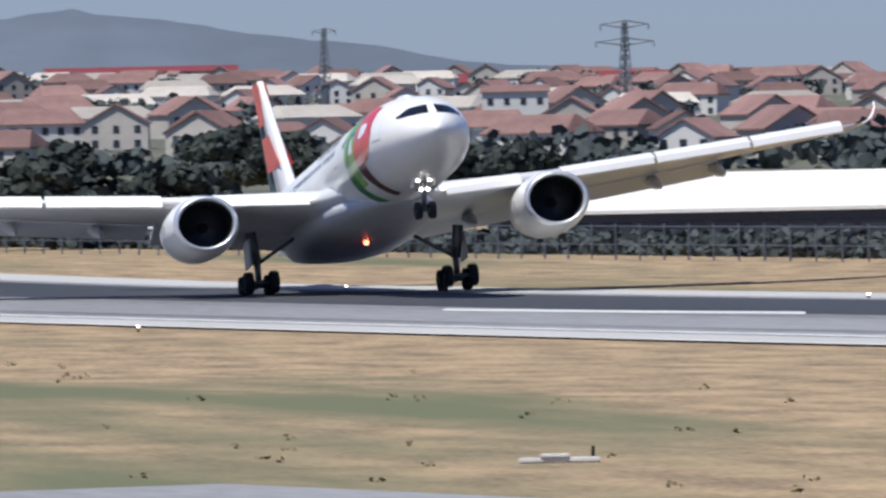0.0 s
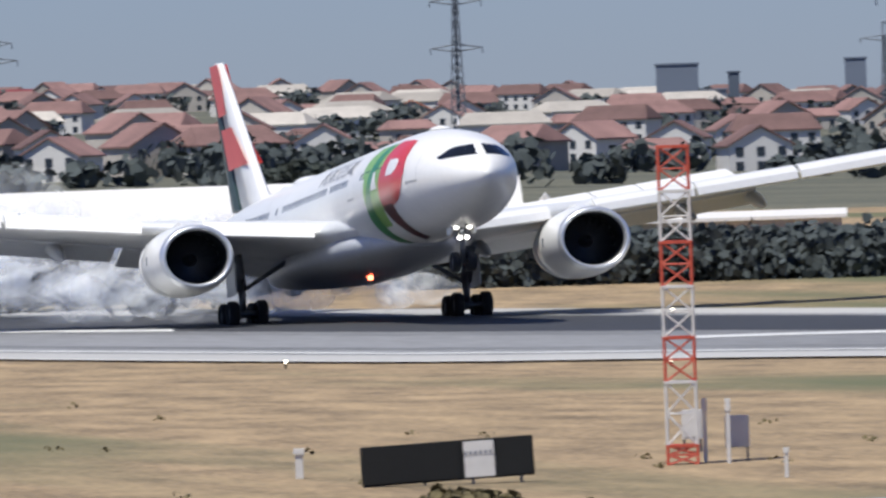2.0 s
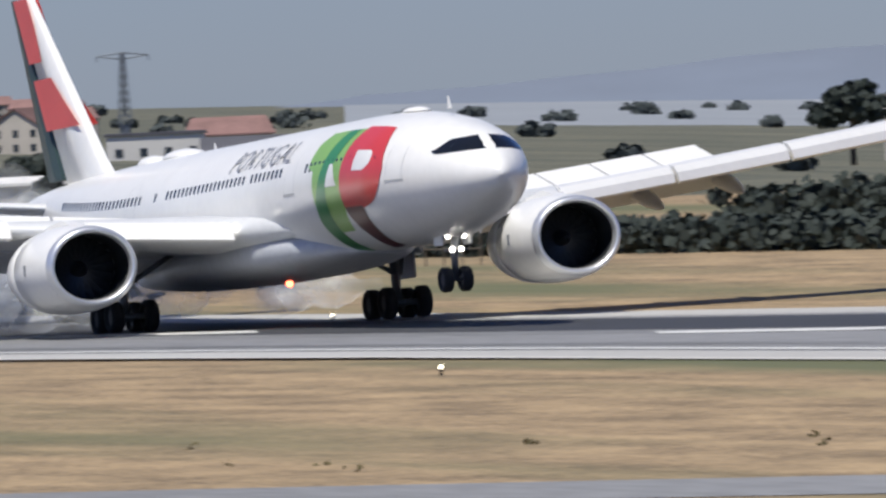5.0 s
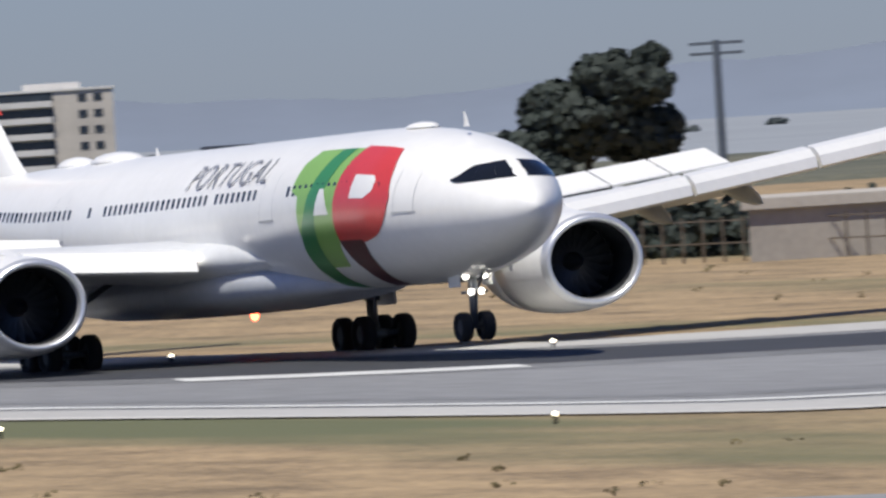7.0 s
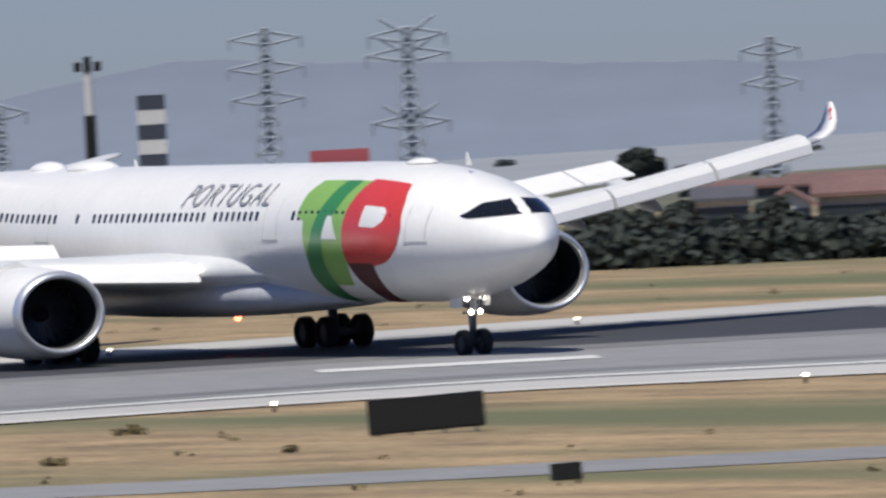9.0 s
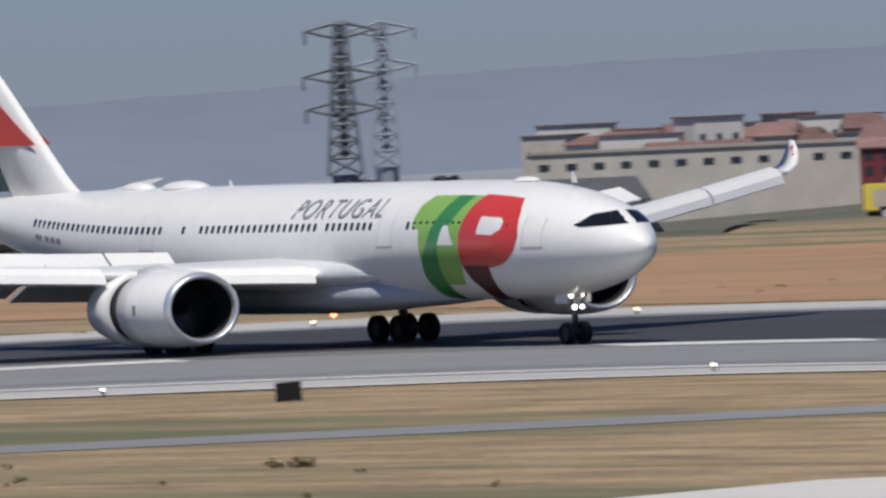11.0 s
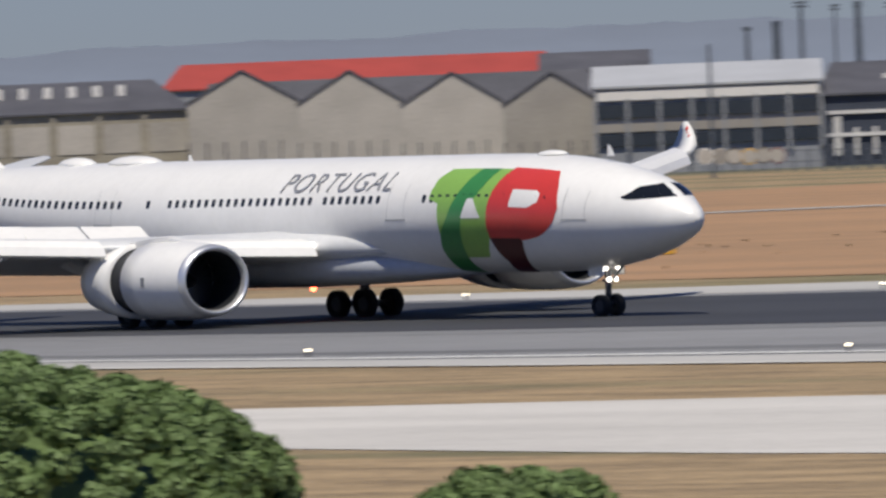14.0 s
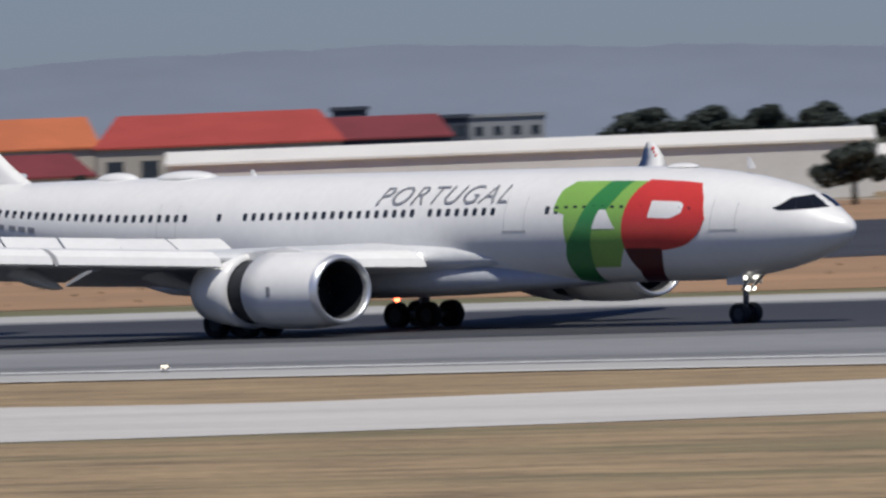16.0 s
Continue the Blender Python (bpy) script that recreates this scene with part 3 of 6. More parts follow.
    # nose gear with its lamps
    bm = bmesh.new()
    add_rod(bm, (25.2, 0, .63), (25.35, 0, 2.5), .12, .16, 12)
    add_rod(bm, (25.2, -.4, .63), (25.2, .4, .63), .08, .08, 8)
    add_rod(bm, (25.3, 0, 1.45), (26.7, 0, 2.5), .06, .06, 6)
    for z in (1.67, 2.12):
        add_rod(bm, (25.45, -.42, z), (25.45, .42, z), .05, .05, 6)
    nose = part("nose_gear", bm, M["steel"], plane, "steel nose gear leg with two tyres and lit lamps", True)
    for y in (-.36, .36):
        make_wheel("wheel", .53, .36, nose, 25.2, y, .53 + .2)
        part("gear_door", box(24.7, 25.7, y * 1.5 - .03, y * 1.5 + .03, 1.85, 2.4, .02), M["white"], nose)
    lamp = mesh_of("taxi_lamp", *loft([[(x, r * math.cos(2 * math.pi * i / 14), r * math.sin(2 * math.pi * i / 14)) for i in range(14)] for x, r in ((-.1, .04), (0, .1), (.04, .1), (.07, .05))]))
    for y, z in ((-.3, 2.16), (.3, 2.16), (-.17, 1.68), (.17, 1.68)):
        obj("taxi_lamp", lamp, M["lamp"], nose, pose(25.57, y, z), "lit lamp")
    return plane, spoilers, sleeves, gears, flexing


airliner, SPOILERS, SLEEVES, GEARS, FLEXING = make_aircraft()


# ---- the ground ----
def runway_dip(x, y):
    """The touchdown end of the runway lies half a metre lower."""
    far = math.hypot(x, y)
    side = y - lerp(x, (-1500, -900, -640, -520, -400, -345), (-70, 47, 94, 121, 140, 152))
    a = min(1, max(0, (far - 365) / 125)) * min(1, max(0, (810 - far) / 120))
    b = min(1, max(0, (75 - side) / 35)) * min(1, max(0, (side + 160) / 110))
    c = lerp(math.degrees(math.atan2(y, x)), (145, 155, 178, 185), (0, 1, 1, 0))
    return -.5 * a * a * (3 - 2 * a) * b * b * (3 - 2 * b) * c


def ground_z(x, y):
    far = math.hypot(x, y)
    bearing = math.degrees(math.atan2(y, x))
    rise = lerp(bearing, (150, 157, 160, 164, 168, 173, 178), (0, -2, 0, 5, 15, 20, 20))
    drop = lerp(bearing, (100, 130, 138, 143, 149, 156, 160, 164, 168), (0, 0, -4, -11, -17, -15, -6, -2, 0))
    u = min(1, max(0, (far - 1300) / 2900))
    v = min(1, max(0, (far - 800) / 700))
    return rise * u * u * (3 - 2 * u) + drop * v * v * (3 - 2 * v) + runway_dip(x, y)


def make_ground():
    bearings = [i * 15 for i in range(6)] + [90 + i * .5 for i in range(201)] + [195 + 15 * i for i in range(11)]
    radii = [0, 40, 120, 250] + [350 + 10 * i for i in range(47)] + [880 + 90 * i for i in range(18)] + [2600, 2900, 3300, 3800, 4300, 4800]
    verts, faces = [], []
    for r in radii:
        for b in bearings:
            x, y = r * math.cos(radians(b)), r * math.sin(radians(b))
            verts.append((x, y, ground_z(x, y)))
    n = len(bearings)
    for i in range(len(radii) - 1):
        for j in range(n):
            k = (j + 1) % n
            faces.append((i * n + j, (i + 1) * n + j, (i + 1) * n + k, i * n + k))
    ob = obj("ground", mesh_of("ground", verts, faces, True), M["grass"])
    tagged(ob, "dry tan airfield grass with greener streaks", "ground", kind="structure")


make_ground()


def far_land(name, b0, b1, r0, r1, lift, material, label, category):
    """A sheet over the ground between two bearings and two distances."""
    verts, faces = [], []
    nb, nr = 60, 24
    for i in range(nr + 1):
        for j in range(nb + 1):
            b = b0 + (b1 - b0) * j / nb
            r = r0 + (r1 - r0) * i / nr + (18 * noise.noise((b * 1.3, 0, 0)) if i == 0 else 0)
            x, y = r * math.cos(radians(b)), r * math.sin(radians(b))
            verts.append((x, y, ground_z(x, y) + (lift if i else -.4)))
    for i in range(nr):
        for j in range(nb):
            k = i * (nb + 1) + j
            faces.append((k, k + nb + 1, k + nb + 2, k + 1))
    me = mesh_of(name, verts, faces, True)
    if me.polygons[0].normal.z < 0:
        me.flip_normals()
    tagged(obj(name, me, M[material]), label, category, kind="structure")


far_land("ground_scrub", 112, 178, 1040, 4750, .35, "scrub", "dark scrub and gardens beyond the airfield", "ground")
far_land("ground_scrub_near", 139, 164, 800, 1060, .3, "scrub", "dark scrub slope beyond the fence", "ground")
far_land("water", 126, 161, 2900, 4700, .9, "water", "pale river estuary tinted with haze", "water")


def curve_points(nodes, steps=14):
    out = []
    p = [nodes[0]] + list(nodes) + [nodes[-1]]
    for i in range(1, len(p) - 2):
        for k in range(steps):
            u = k / steps
            out.append(tuple(0.5 * (2 * p[i][c] + (p[i + 1][c] - p[i - 1][c]) * u + (2 * p[i - 1][c] - 5 * p[i][c] + 4 * p[i + 1][c] - p[i + 2][c]) * u * u + (3 * p[i][c] - p[i - 1][c] - 3 * p[i + 1][c] + p[i + 2][c]) * u ** 3) for c in (0, 1)))
    out.append(tuple(nodes[-1]))
    return out


RUNWAY_NEAR = curve_points([(-1500, -95), (-900, 22), (-512, 90), (-412, 112), (-298, 126), (-262, 140), (-252, 165), (-220, 205), (-168, 197), (-110, 184), (-22, 165), (160, 150), (500, 150)])
RUNWAY_FAR = curve_points([(-1500, -45), (-900, 72), (-640, 117), (-520, 143), (-400, 159), (-345, 170), (-342, 215), (-345, 265), (-320, 290), (-257, 282), (-171, 272), (-90, 275), (200, 280)])


def drift(*pairs):
    return lambda i: lerp(i, [p[0] for p in pairs], [p[1] for p in pairs])


NEAR_EDGE = drift((20, .12), (34, .12), (46, .26), (57, .22), (66, .06), (84, .12), (104, -.08), (128, -.14), (141, -.06), (168, -.06))
RUBBER_EDGE = drift((20, .64), (34, .62), (46, .70), (59, .68), (70, .78), (84, .68), (104, .5), (118, .43), (134, .42), (150, .5))


def strip(u0, u1, z, i0=0, i1=168, rows=1):
    """A strip along the runway, between two shares of its width from the near side, each a number or a drift."""
    low, high = (u if callable(u) else (lambda i, u=u: u) for u in (u0, u1))
    verts, faces = [], []
    n = int((i1 - i0) * rows) + 1
    for j in range(n + 1):
        i = i0 + (i1 - i0) * j / n
        k = min(167, int(i))
        xa, ya, xb, yb = (a[c] + (b[c] - a[c]) * (i - k) for a, b in ((RUNWAY_NEAR[k], RUNWAY_NEAR[k + 1]), (RUNWAY_FAR[k], RUNWAY_FAR[k + 1])) for c in (0, 1))
        for m in range(9):
            u = low(i) + (high(i) - low(i)) * m / 8
            x, y = xa + (xb - xa) * u, ya + (yb - ya) * u
            dip = ground_z(x, y)
            verts.append((x, y, z + dip + min(.04, -dip)))
    for i in range(n):
        for k in range(8):
            faces.append((i * 9 + k, i * 9 + 9 + k, i * 9 + 10 + k, i * 9 + 1 + k))
    return mesh_of("strip", verts, faces)


def beside(edge, off):
    return lambda i: edge(i) + off


runway = tagged(obj("runway", strip(NEAR_EDGE, 1.1, .03), M["asphalt"]), "grey asphalt runway darkened by tyre rubber", "runway", kind="structure")
obj("rubbered_lane", strip(RUBBER_EDGE, .96, .044), M["rubber"], runway, None, "dark tyre-rubbered lane")
obj("worn_lane", strip(beside(RUBBER_EDGE, -.07), RUBBER_EDGE, .037), M["wornlane"], runway, None, "grey worn lane")
obj("worn_lane", strip(beside(NEAR_EDGE, .17), beside(NEAR_EDGE, .21), .037), M["wornlane"], runway, None, "thin darker streak")
obj("shoulder", strip(beside(NEAR_EDGE, -.01), beside(NEAR_EDGE, .08), .04), M["concrete"], runway, None, "pale near shoulder")
obj("shoulder", strip(1.0, 1.13, .04), M["concrete"], runway, None, "pale far shoulder")
for i0, u0, i1, u1 in ((27.6, .56, 31.1, .64), (38.0, .50, 41.7, .66), (45.4, .64, 49.1, .76), (52.6, .62, 56.4, .66), (60.5, .65, 66.2, .72), (73.6, .62, 77.4, .6), (81.8, .50, 85.1, .47), (92.0, .50, 96.4, .50), (102.9, .47, 107.5, .45)):
    line_low = drift((i0, u0 - .02), (i1, u1 - .02))
    obj("touchdown_stripe", strip(line_low, beside(line_low, .045), .052, i0, i1, 4), M["marking"], runway)
obj("edge_line", strip(beside(NEAR_EDGE, .1), beside(NEAR_EDGE, .12), .05), M["marking"], runway)
obj("verge", strip(beside(NEAR_EDGE, -.03), beside(NEAR_EDGE, -.008), .05), M["concretepale"], runway, None, "bleached concrete verge")

# ---- distance: hills and water ----
def ridge(name, far, profile, base, material, label):
    bs = np.arange(profile[0][0], profile[-1][0] + .01, .1)
    verts, faces = [], []
    for i, b in enumerate(bs):
        h = lerp(b, [p[0] for p in profile], [p[1] for p in profile]) + 2.2 * noise.noise((b * 1.7, far * .01, 0)) + 1.0 * noise.noise((b * 6.1, far * .02, 3))
        c, s = math.cos(radians(b)), math.sin(radians(b))
        for r, z in ((far - 120, base), (far - 60, base + (h - base) * .6), (far, h), (far + 160, base)):
            verts.append((r * c, r * s, z))
    for i in range(len(bs) - 1):
        for k in range(3):
            faces.append((i * 4 + k, i * 4 + k + 1, i * 4 + 5 + k, i * 4 + 4 + k))
    return tagged(obj(name, mesh_of(name, verts, faces, True), material), label, "hill", kind="structure")


ridge("far_hill", 4300, [(163.58, -2.3), (165.74, 5.2), (166.47, 14.0), (168.90, 21.5), (169.55, 26.0), (169.99, 28.7), (170.46, 34.7), (170.93, 38.7), (171.34, 44.9), (171.68, 48.5), (172.02, 44.0), (173.32, 42.1), (174.36, 28.1)], -60, M["haze"], "blue-grey hill tinted with haze")
ridge("far_shore", 4500, [(117.82, 20.8), (120.86, 32.2), (123.09, 39.0), (126.07, 35.7), (129.99, 35.8), (134.75, 32.4), (137.99, 33.4), (140.75, 30.4), (146.44, 14.0), (149.34, 25.9), (150.41, 11.7), (152.20, 10.8), (155.13, -1.9), (158.25, 12.1), (161.39, -2.8), (163.58, -0.7), (165.20, 1.5)], -80, M["hazefar"], "pale blue-grey far shore tinted with haze")


def leaf_clump(bm, centre, size, count, rng, leaf=.5):
    for _ in range(count):
        d = Vector((rng.gauss(0, 1), rng.gauss(0, 1), rng.gauss(0, 1))).normalized()
        p = Vector(centre) + Vector((d.x * size[0], d.y * size[1], d.z * size[2])) * (rng.random() ** .4)
        n = (d + Vector((rng.gauss(0, .5), rng.gauss(0, .5), rng.gauss(0, .5)))).normalized()
        q = n.to_track_quat("Z", "Y").to_matrix()
        s = leaf * rng.uniform(.6, 1.3)
        vs = [bm.verts.new(p + q @ Vector(c) * s) for c in ((-.5, -.3, 0), (.1, -.45, .1), (.55, 0, .04), (.1, .45, .1), (-.5, .3, 0))]
        bm.faces.new(vs)


# ---- buildings ----
def building(name, spec, depth, roof_share, wall, roof, label, category="building", style="long", hip=0.0, windows=(0, 0), overhang=.4, sink=6.0, window_size=(1.1, 1.3), group="", hip_right=None):
    x, y, z0, w, h, yaw = spec
    top = thing(name, pose(x, y, z0, 0, 0, yaw), label, category, group)
    eave = h * (1 - roof_share)
    bm = box(-w / 2, w / 2, 0, depth, -sink, eave)
    if style == "gable":
        a, b, c = (bm.verts.new(p) for p in ((-w / 2, 0, eave), (w / 2, 0, eave), (0, 0, h - .1)))
        d, e, f = (bm.verts.new(p) for p in ((-w / 2, depth, eave), (w / 2, depth, eave), (0, depth, h - .1)))
        bm.faces.new((a, b, c))
        bm.faces.new((e, d, f))
    part("wall", bm, M[wall], top)
    o = overhang
    far_hip = hip if hip_right is None else hip_right
    if roof_share > 0:
        if style == "gable":
            rings = [[(-w / 2 - o, yy, eave - .25), (0, yy, h), (w / 2 + o, yy, eave - .25), (w / 2 + o, yy, eave), (0, yy, h + .3), (-w / 2 - o, yy, eave)] for yy in (-o, depth + o)]
        else:
            rings = [[(-w / 2 - o, -o, eave), (w / 2 + o, -o, eave), (w / 2 + o, depth + o, eave), (-w / 2 - o, depth + o, eave)], [(-w / 2 - o, -o, eave + .25), (w / 2 + o, -o, eave + .25), (w / 2 + o, depth + o, eave + .25), (-w / 2 - o, depth + o, eave + .25)], [(-w / 2 - o + hip * w, depth * .48, h), (w / 2 + o - far_hip * w, depth * .48, h), (w / 2 + o - far_hip * w, depth * .52, h), (-w / 2 - o + hip * w, depth * .52, h)]]
        v, f = loft(rings)
        obj("roof", mesh_of("roof", v, f), M[roof], top)
    cols, rows = windows
    if cols:
        ww, wh = window_size
        pane = mesh_of("window", *loft([[(-ww / 2, -.06, -wh / 2), (ww / 2, -.06, -wh / 2), (ww / 2, -.06, wh / 2), (-ww / 2, -.06, wh / 2)], [(-ww / 2, .1, -wh / 2), (ww / 2, .1, -wh / 2), (ww / 2, .1, wh / 2), (-ww / 2, .1, wh / 2)]]))
        for i in range(cols):
            for j in range(rows):
                obj("window", pane, M["window"], top, pose(-w / 2 + w * (i + .5) / cols, 0, eave * (j + .55) / rows))
    return top


def flat_block(name, spec, depth, wall, label, windows=(0, 0), category="building", sink=6.0, window_size=(1.2, 1.3), parapet=.5, trim=None):
    top = building(name, spec, depth, 0, wall, wall, label, category, windows=windows, sink=sink, window_size=window_size)
    w, h = spec[3], spec[4]
    part("roof", box(-w / 2 - .3, w / 2 + .3, -.3, depth + .3, h, h + parapet, .05), M[trim or wall], top)
    return top



# the hillside town
def bearing_at(deg, far):
    x, y = far * math.cos(radians(deg)), far * math.sin(radians(deg))
    return x, y, ground_z(x, y)


def make_town():
    rng = random.Random(4)
    kinds = []
    for k, (w, h, d, style, wall, roof, wins) in enumerate(((11, 7.0, 9, "long", "wallpale", "roofred", (4, 2)), (9, 6.5, 10, "gable", "wallwhite", "roofred", (3, 2)), (14, 7.5, 10, "long", "wallwhite", "roofred", (5, 2)), (9, 5.0, 8, "long", "wallpale", "roofred", (3, 1)), (11, 8.0, 9, "gable", "wallpale", "roofred", (3, 2)), (17, 6.5, 10, "long", "wallwhite", "wallpale", (6, 1)))):
        x, y, z = bearing_at(176.5 - k, 2650)
        kinds.append(building("town_house", (x, y, z, w, h, 176.5 - k - 90), d, .38, wall, roof, "pale rendered house with a terracotta tile roof", "house", style, .12 if style == "long" else 0, wins, group="houses of the hillside town"))
    far = 1750
    while far < 4150:
        deg = 174.0 + rng.uniform(-.2, .2)
        while deg > 162.6:
            deg -= math.degrees(rng.uniform(11, 30) / far)
            if rng.random() < (.12 if deg > 165 else .4):
                continue
            x, y, z = bearing_at(deg, far + rng.uniform(-35, 35))
            copy_thing(rng.choice(kinds), pose(x, y, z, 0, 0, deg - 90 + rng.uniform(-40, 40)))
        far += 190


make_town()


def make_town_trees():
    rng = random.Random(12)
    bm = bmesh.new()
    for _ in range(560):
        deg, far = rng.uniform(141, 175), rng.uniform(1350, 3900)
        x, y, z = bearing_at(deg, far)
        if deg < 164.5 and rng.random() < .6:
            continue
        s = rng.uniform(2.5, 6.5) if deg > 164.5 else rng.uniform(1.8, 3.4)
        for _ in range(3):
            leaf_clump(bm, (x + rng.gauss(0, s * .8), y + rng.gauss(0, s * .8), z + s * .55), (s * .8, s * .8, s * .55), 36, rng, 1.7)
    ob = new("town_trees", bpy.data.meshes.new("town_trees"))
    bm.to_mesh(ob.data)
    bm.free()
    ob.data.materials.append(M["leafhaze"])
    tagged(ob, "dark trees and shrubs scattered among the far houses", "trees", kind="stuff")


make_town_trees()
building("town_hall_block", (-2262.6, 413.09, 1.89, 12.23, 12.33, 79.65), 14, .12, "wallwhite", "roofred", "large white house with a low roof", "house", windows=(4, 3))
building("long_terrace", (-3934.18, 722.65, 15.81, 187.27, 6.18, 79.59), 16, .5, "wallpale", "maroon", "long terrace with a dark red tile roof on the ridge", "house", windows=(30, 1), sink=14)
building("long_terrace", (-4004.18, 607.46, 22.58, 62.59, 4.05, 81.37), 16, .5, "wallpale", "maroon", "long terrace with a dark red tile roof on the ridge", "house", windows=(10, 1), sink=14)
building("apartment_house", (-2931.62, 636.86, 1.32, 36.14, 11.45, 77.74), 16, .3, "wallgrey", "roofred", "grey apartment house with a red roof and balconies", "house", windows=(8, 3), sink=10)
building("cream_house", (-2974.23, 675.61, 2.62, 19.41, 10.11, 77.2), 14, .45, "wallpale", "rooforange", "cream house with a wide orange gable", "house", "gable", windows=(3, 1), sink=10)
# far towers reuse the hill colours, so their haze is painted too
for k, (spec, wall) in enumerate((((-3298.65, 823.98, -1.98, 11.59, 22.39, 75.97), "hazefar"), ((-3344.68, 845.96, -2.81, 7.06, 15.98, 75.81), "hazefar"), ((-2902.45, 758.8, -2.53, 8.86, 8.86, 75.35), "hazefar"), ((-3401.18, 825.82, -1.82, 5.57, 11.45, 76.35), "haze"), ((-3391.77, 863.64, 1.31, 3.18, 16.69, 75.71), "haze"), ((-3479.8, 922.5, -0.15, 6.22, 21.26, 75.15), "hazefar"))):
    flat_block("far_tower_block", spec, 20, wall, "pale tower block tinted with haze", (0, 0), "tower block", 40, (2.4, 2.0))
building("red_roof_house", (-1937.45, 496.26, -2.89, 12.73, 5.45, 75.63), 11, .5, "wallpale", "roofred", "pale house with a broad red roof", "house", "long", .15, (5, 1))
building("red_roof_house", (-1924.62, 543.92, -4.68, 14.09, 8.36, 74.22), 11, .4, "wallpale", "roofred", "cream house with a red hipped roof", "house", "long", .2, (4, 2))
building("red_roof_house", (-1913.42, 582.09, -4.12, 10, 8.63, 73.08), 10, .3, "wallpale", "rooforange", "cream villa with an orange-red hipped roof", "house", "long", .3, (3, 2))
building("red_roof_house", (-1897.03, 633.47, -3.98, 14.09, 6.72, 71.53), 10, .45, "wallpale", "roofred", "house with a dark red roof", "house", "long", .1, (5, 1))
flat_block("white_house", (-1853.24, 606.63, -5.28, 15.51, 5.76, 71.87), 12, "wallwhite", "plain white flat-roofed house", (4, 1), "house", trim="roofdark")
building("low_shed", (-688.5, 227.13, -0.16, 7.09, 2.9, 71.74), 16, .2, "wallpale", "roofpale", "low pale rendered shed", windows=(0, 0))
building("low_shed", (-685.7, 235.47, -0.74, 10.55, 3.06, 71.05), 14, .4, "wallpale", "roofdark", "low shed with a brown roof", windows=(5, 1))
building("low_shed", (-1054.28, 313.82, -1.24, 16.5, 2.75, 73.42), 16, .3, "wallpale", "roofpale", "low pale shed behind the trees")
building("low_shed", (-1000.33, 319.13, -2.2, 19.57, 3.58, 72.31), 18, .2, "wallpale", "roofpale", "pale low warehouse wall")
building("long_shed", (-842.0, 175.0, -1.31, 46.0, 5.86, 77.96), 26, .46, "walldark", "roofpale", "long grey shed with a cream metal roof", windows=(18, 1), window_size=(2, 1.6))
building("gable_shed", (-832.66, 194.17, -1.77, 4.55, 5.9, 76.87), 20, .5, "wallwhite", "roofpale", "white shed with a steep gable", style="gable", windows=(3, 1))
building("gable_shed", (-826.86, 196.98, -1.84, 2.82, 4.9, 76.6), 18, .4, "wallwhite", "roofpale", "small white gabled shed", style="gable")
building("low_shed", (-872.22, 221.89, 0.43, 15.34, 0.82, 75.73), 8, .8, "wallpale", "roofpale", "low pale canopy roof behind the hedge")
building("low_shed", (-1032.93, 626.87, -6.28, 9.09, 1.81, 58.85), 9, .3, "wallwhite", "roofpale", "white low shed among dark trees")
building("cream_house", (-857.35, 530.67, -6.64, 2.77, 3.43, 58.39), 9, .1, "wallpale", "roofdark", "narrow cream house among dark trees", "house", windows=(2, 2))
building("cream_house", (-896.71, 562.08, -6.74, 8.75, 4.19, 58.07), 10, .35, "wallpale", "roofdark", "cream house with a dark roof", "house", windows=(4, 1))
building("red_roof_house", (-1243.81, 761.26, -4.09, 7.16, 3.27, 58.63), 10, .55, "wallpale", "roofred", "house with a broad faded red roof", "house", "long", .1, (4, 1))
building("red_roof_house", (-1252.26, 747.24, -3.79, 9.2, 3.27, 59.25), 10, .5, "wallgrey", "roofred", "house with a long faded red roof", "house", "long", .1, (5, 1))
building("red_roof_house", (-1264.93, 765, -4.49, 7.6, 3.03, 58.92), 10, .4, "wallpale", "roofdark", "grey house with a dark roof", "house", "long", .1, (4, 1))
building("grey_house", (-1238.66, 730.94, -3.2, 5.05, 2.55, 59.53), 10, .4, "wallwhite", "roofdark", "white house beside the far yard", "house", "gable", 0, (2, 1))
building("dark_roof_hall", (-1608.71, 549.59, -2.46, 30.91, 3.4, 71.14), 14, .7, "wallpale", "roofdark", "long low hall with a dark brown roof", windows=(8, 1))
building("cream_house", (-583.13, 386.18, -0.65, 3.28, 3.1, 56.85), 8, .3, "wallpale", "roofdark", "pale house behind the boundary trees", "house", windows=(3, 1))
building("cream_house", (-589.24, 395.07, -0.99, 2.8, 2.87, 56.54), 8, .3, "wallwhite", "roofred", "small pale house behind the boundary trees", "house", "gable", 0, (2, 1))
building("cream_house", (-594.75, 404.86, -1.39, 6.74, 3.82, 56.17), 9, .3, "wallpale", "roofred", "long pale house behind the boundary trees", "house", windows=(6, 1))
building("cream_house", (-591.08, 410.28, -1.73, 4.96, 3.47, 55.69), 9, .3, "wallpale", "roofdark", "pale house behind the boundary trees", "house", windows=(4, 1))
for k, (bearing, far) in enumerate(((145.2, 1250), (144.5, 1320), (143.9, 1240), (143.1, 1300), (142.4, 1350), (141.7, 1280), (141.0, 1330), (140.2, 1290))):
    x, y, z = bearing_at(bearing, far)
    building("cream_house", (x, y, z, 13 + 3 * (k % 3), 7 + k % 2, bearing - 90), 10, .36, ("wallpale", "wallwhite")[k % 2], ("roofred", "roofdark", "roofred")[k % 3], "pale house behind the boundary scrub", "house", "long", .1, (5, 1))
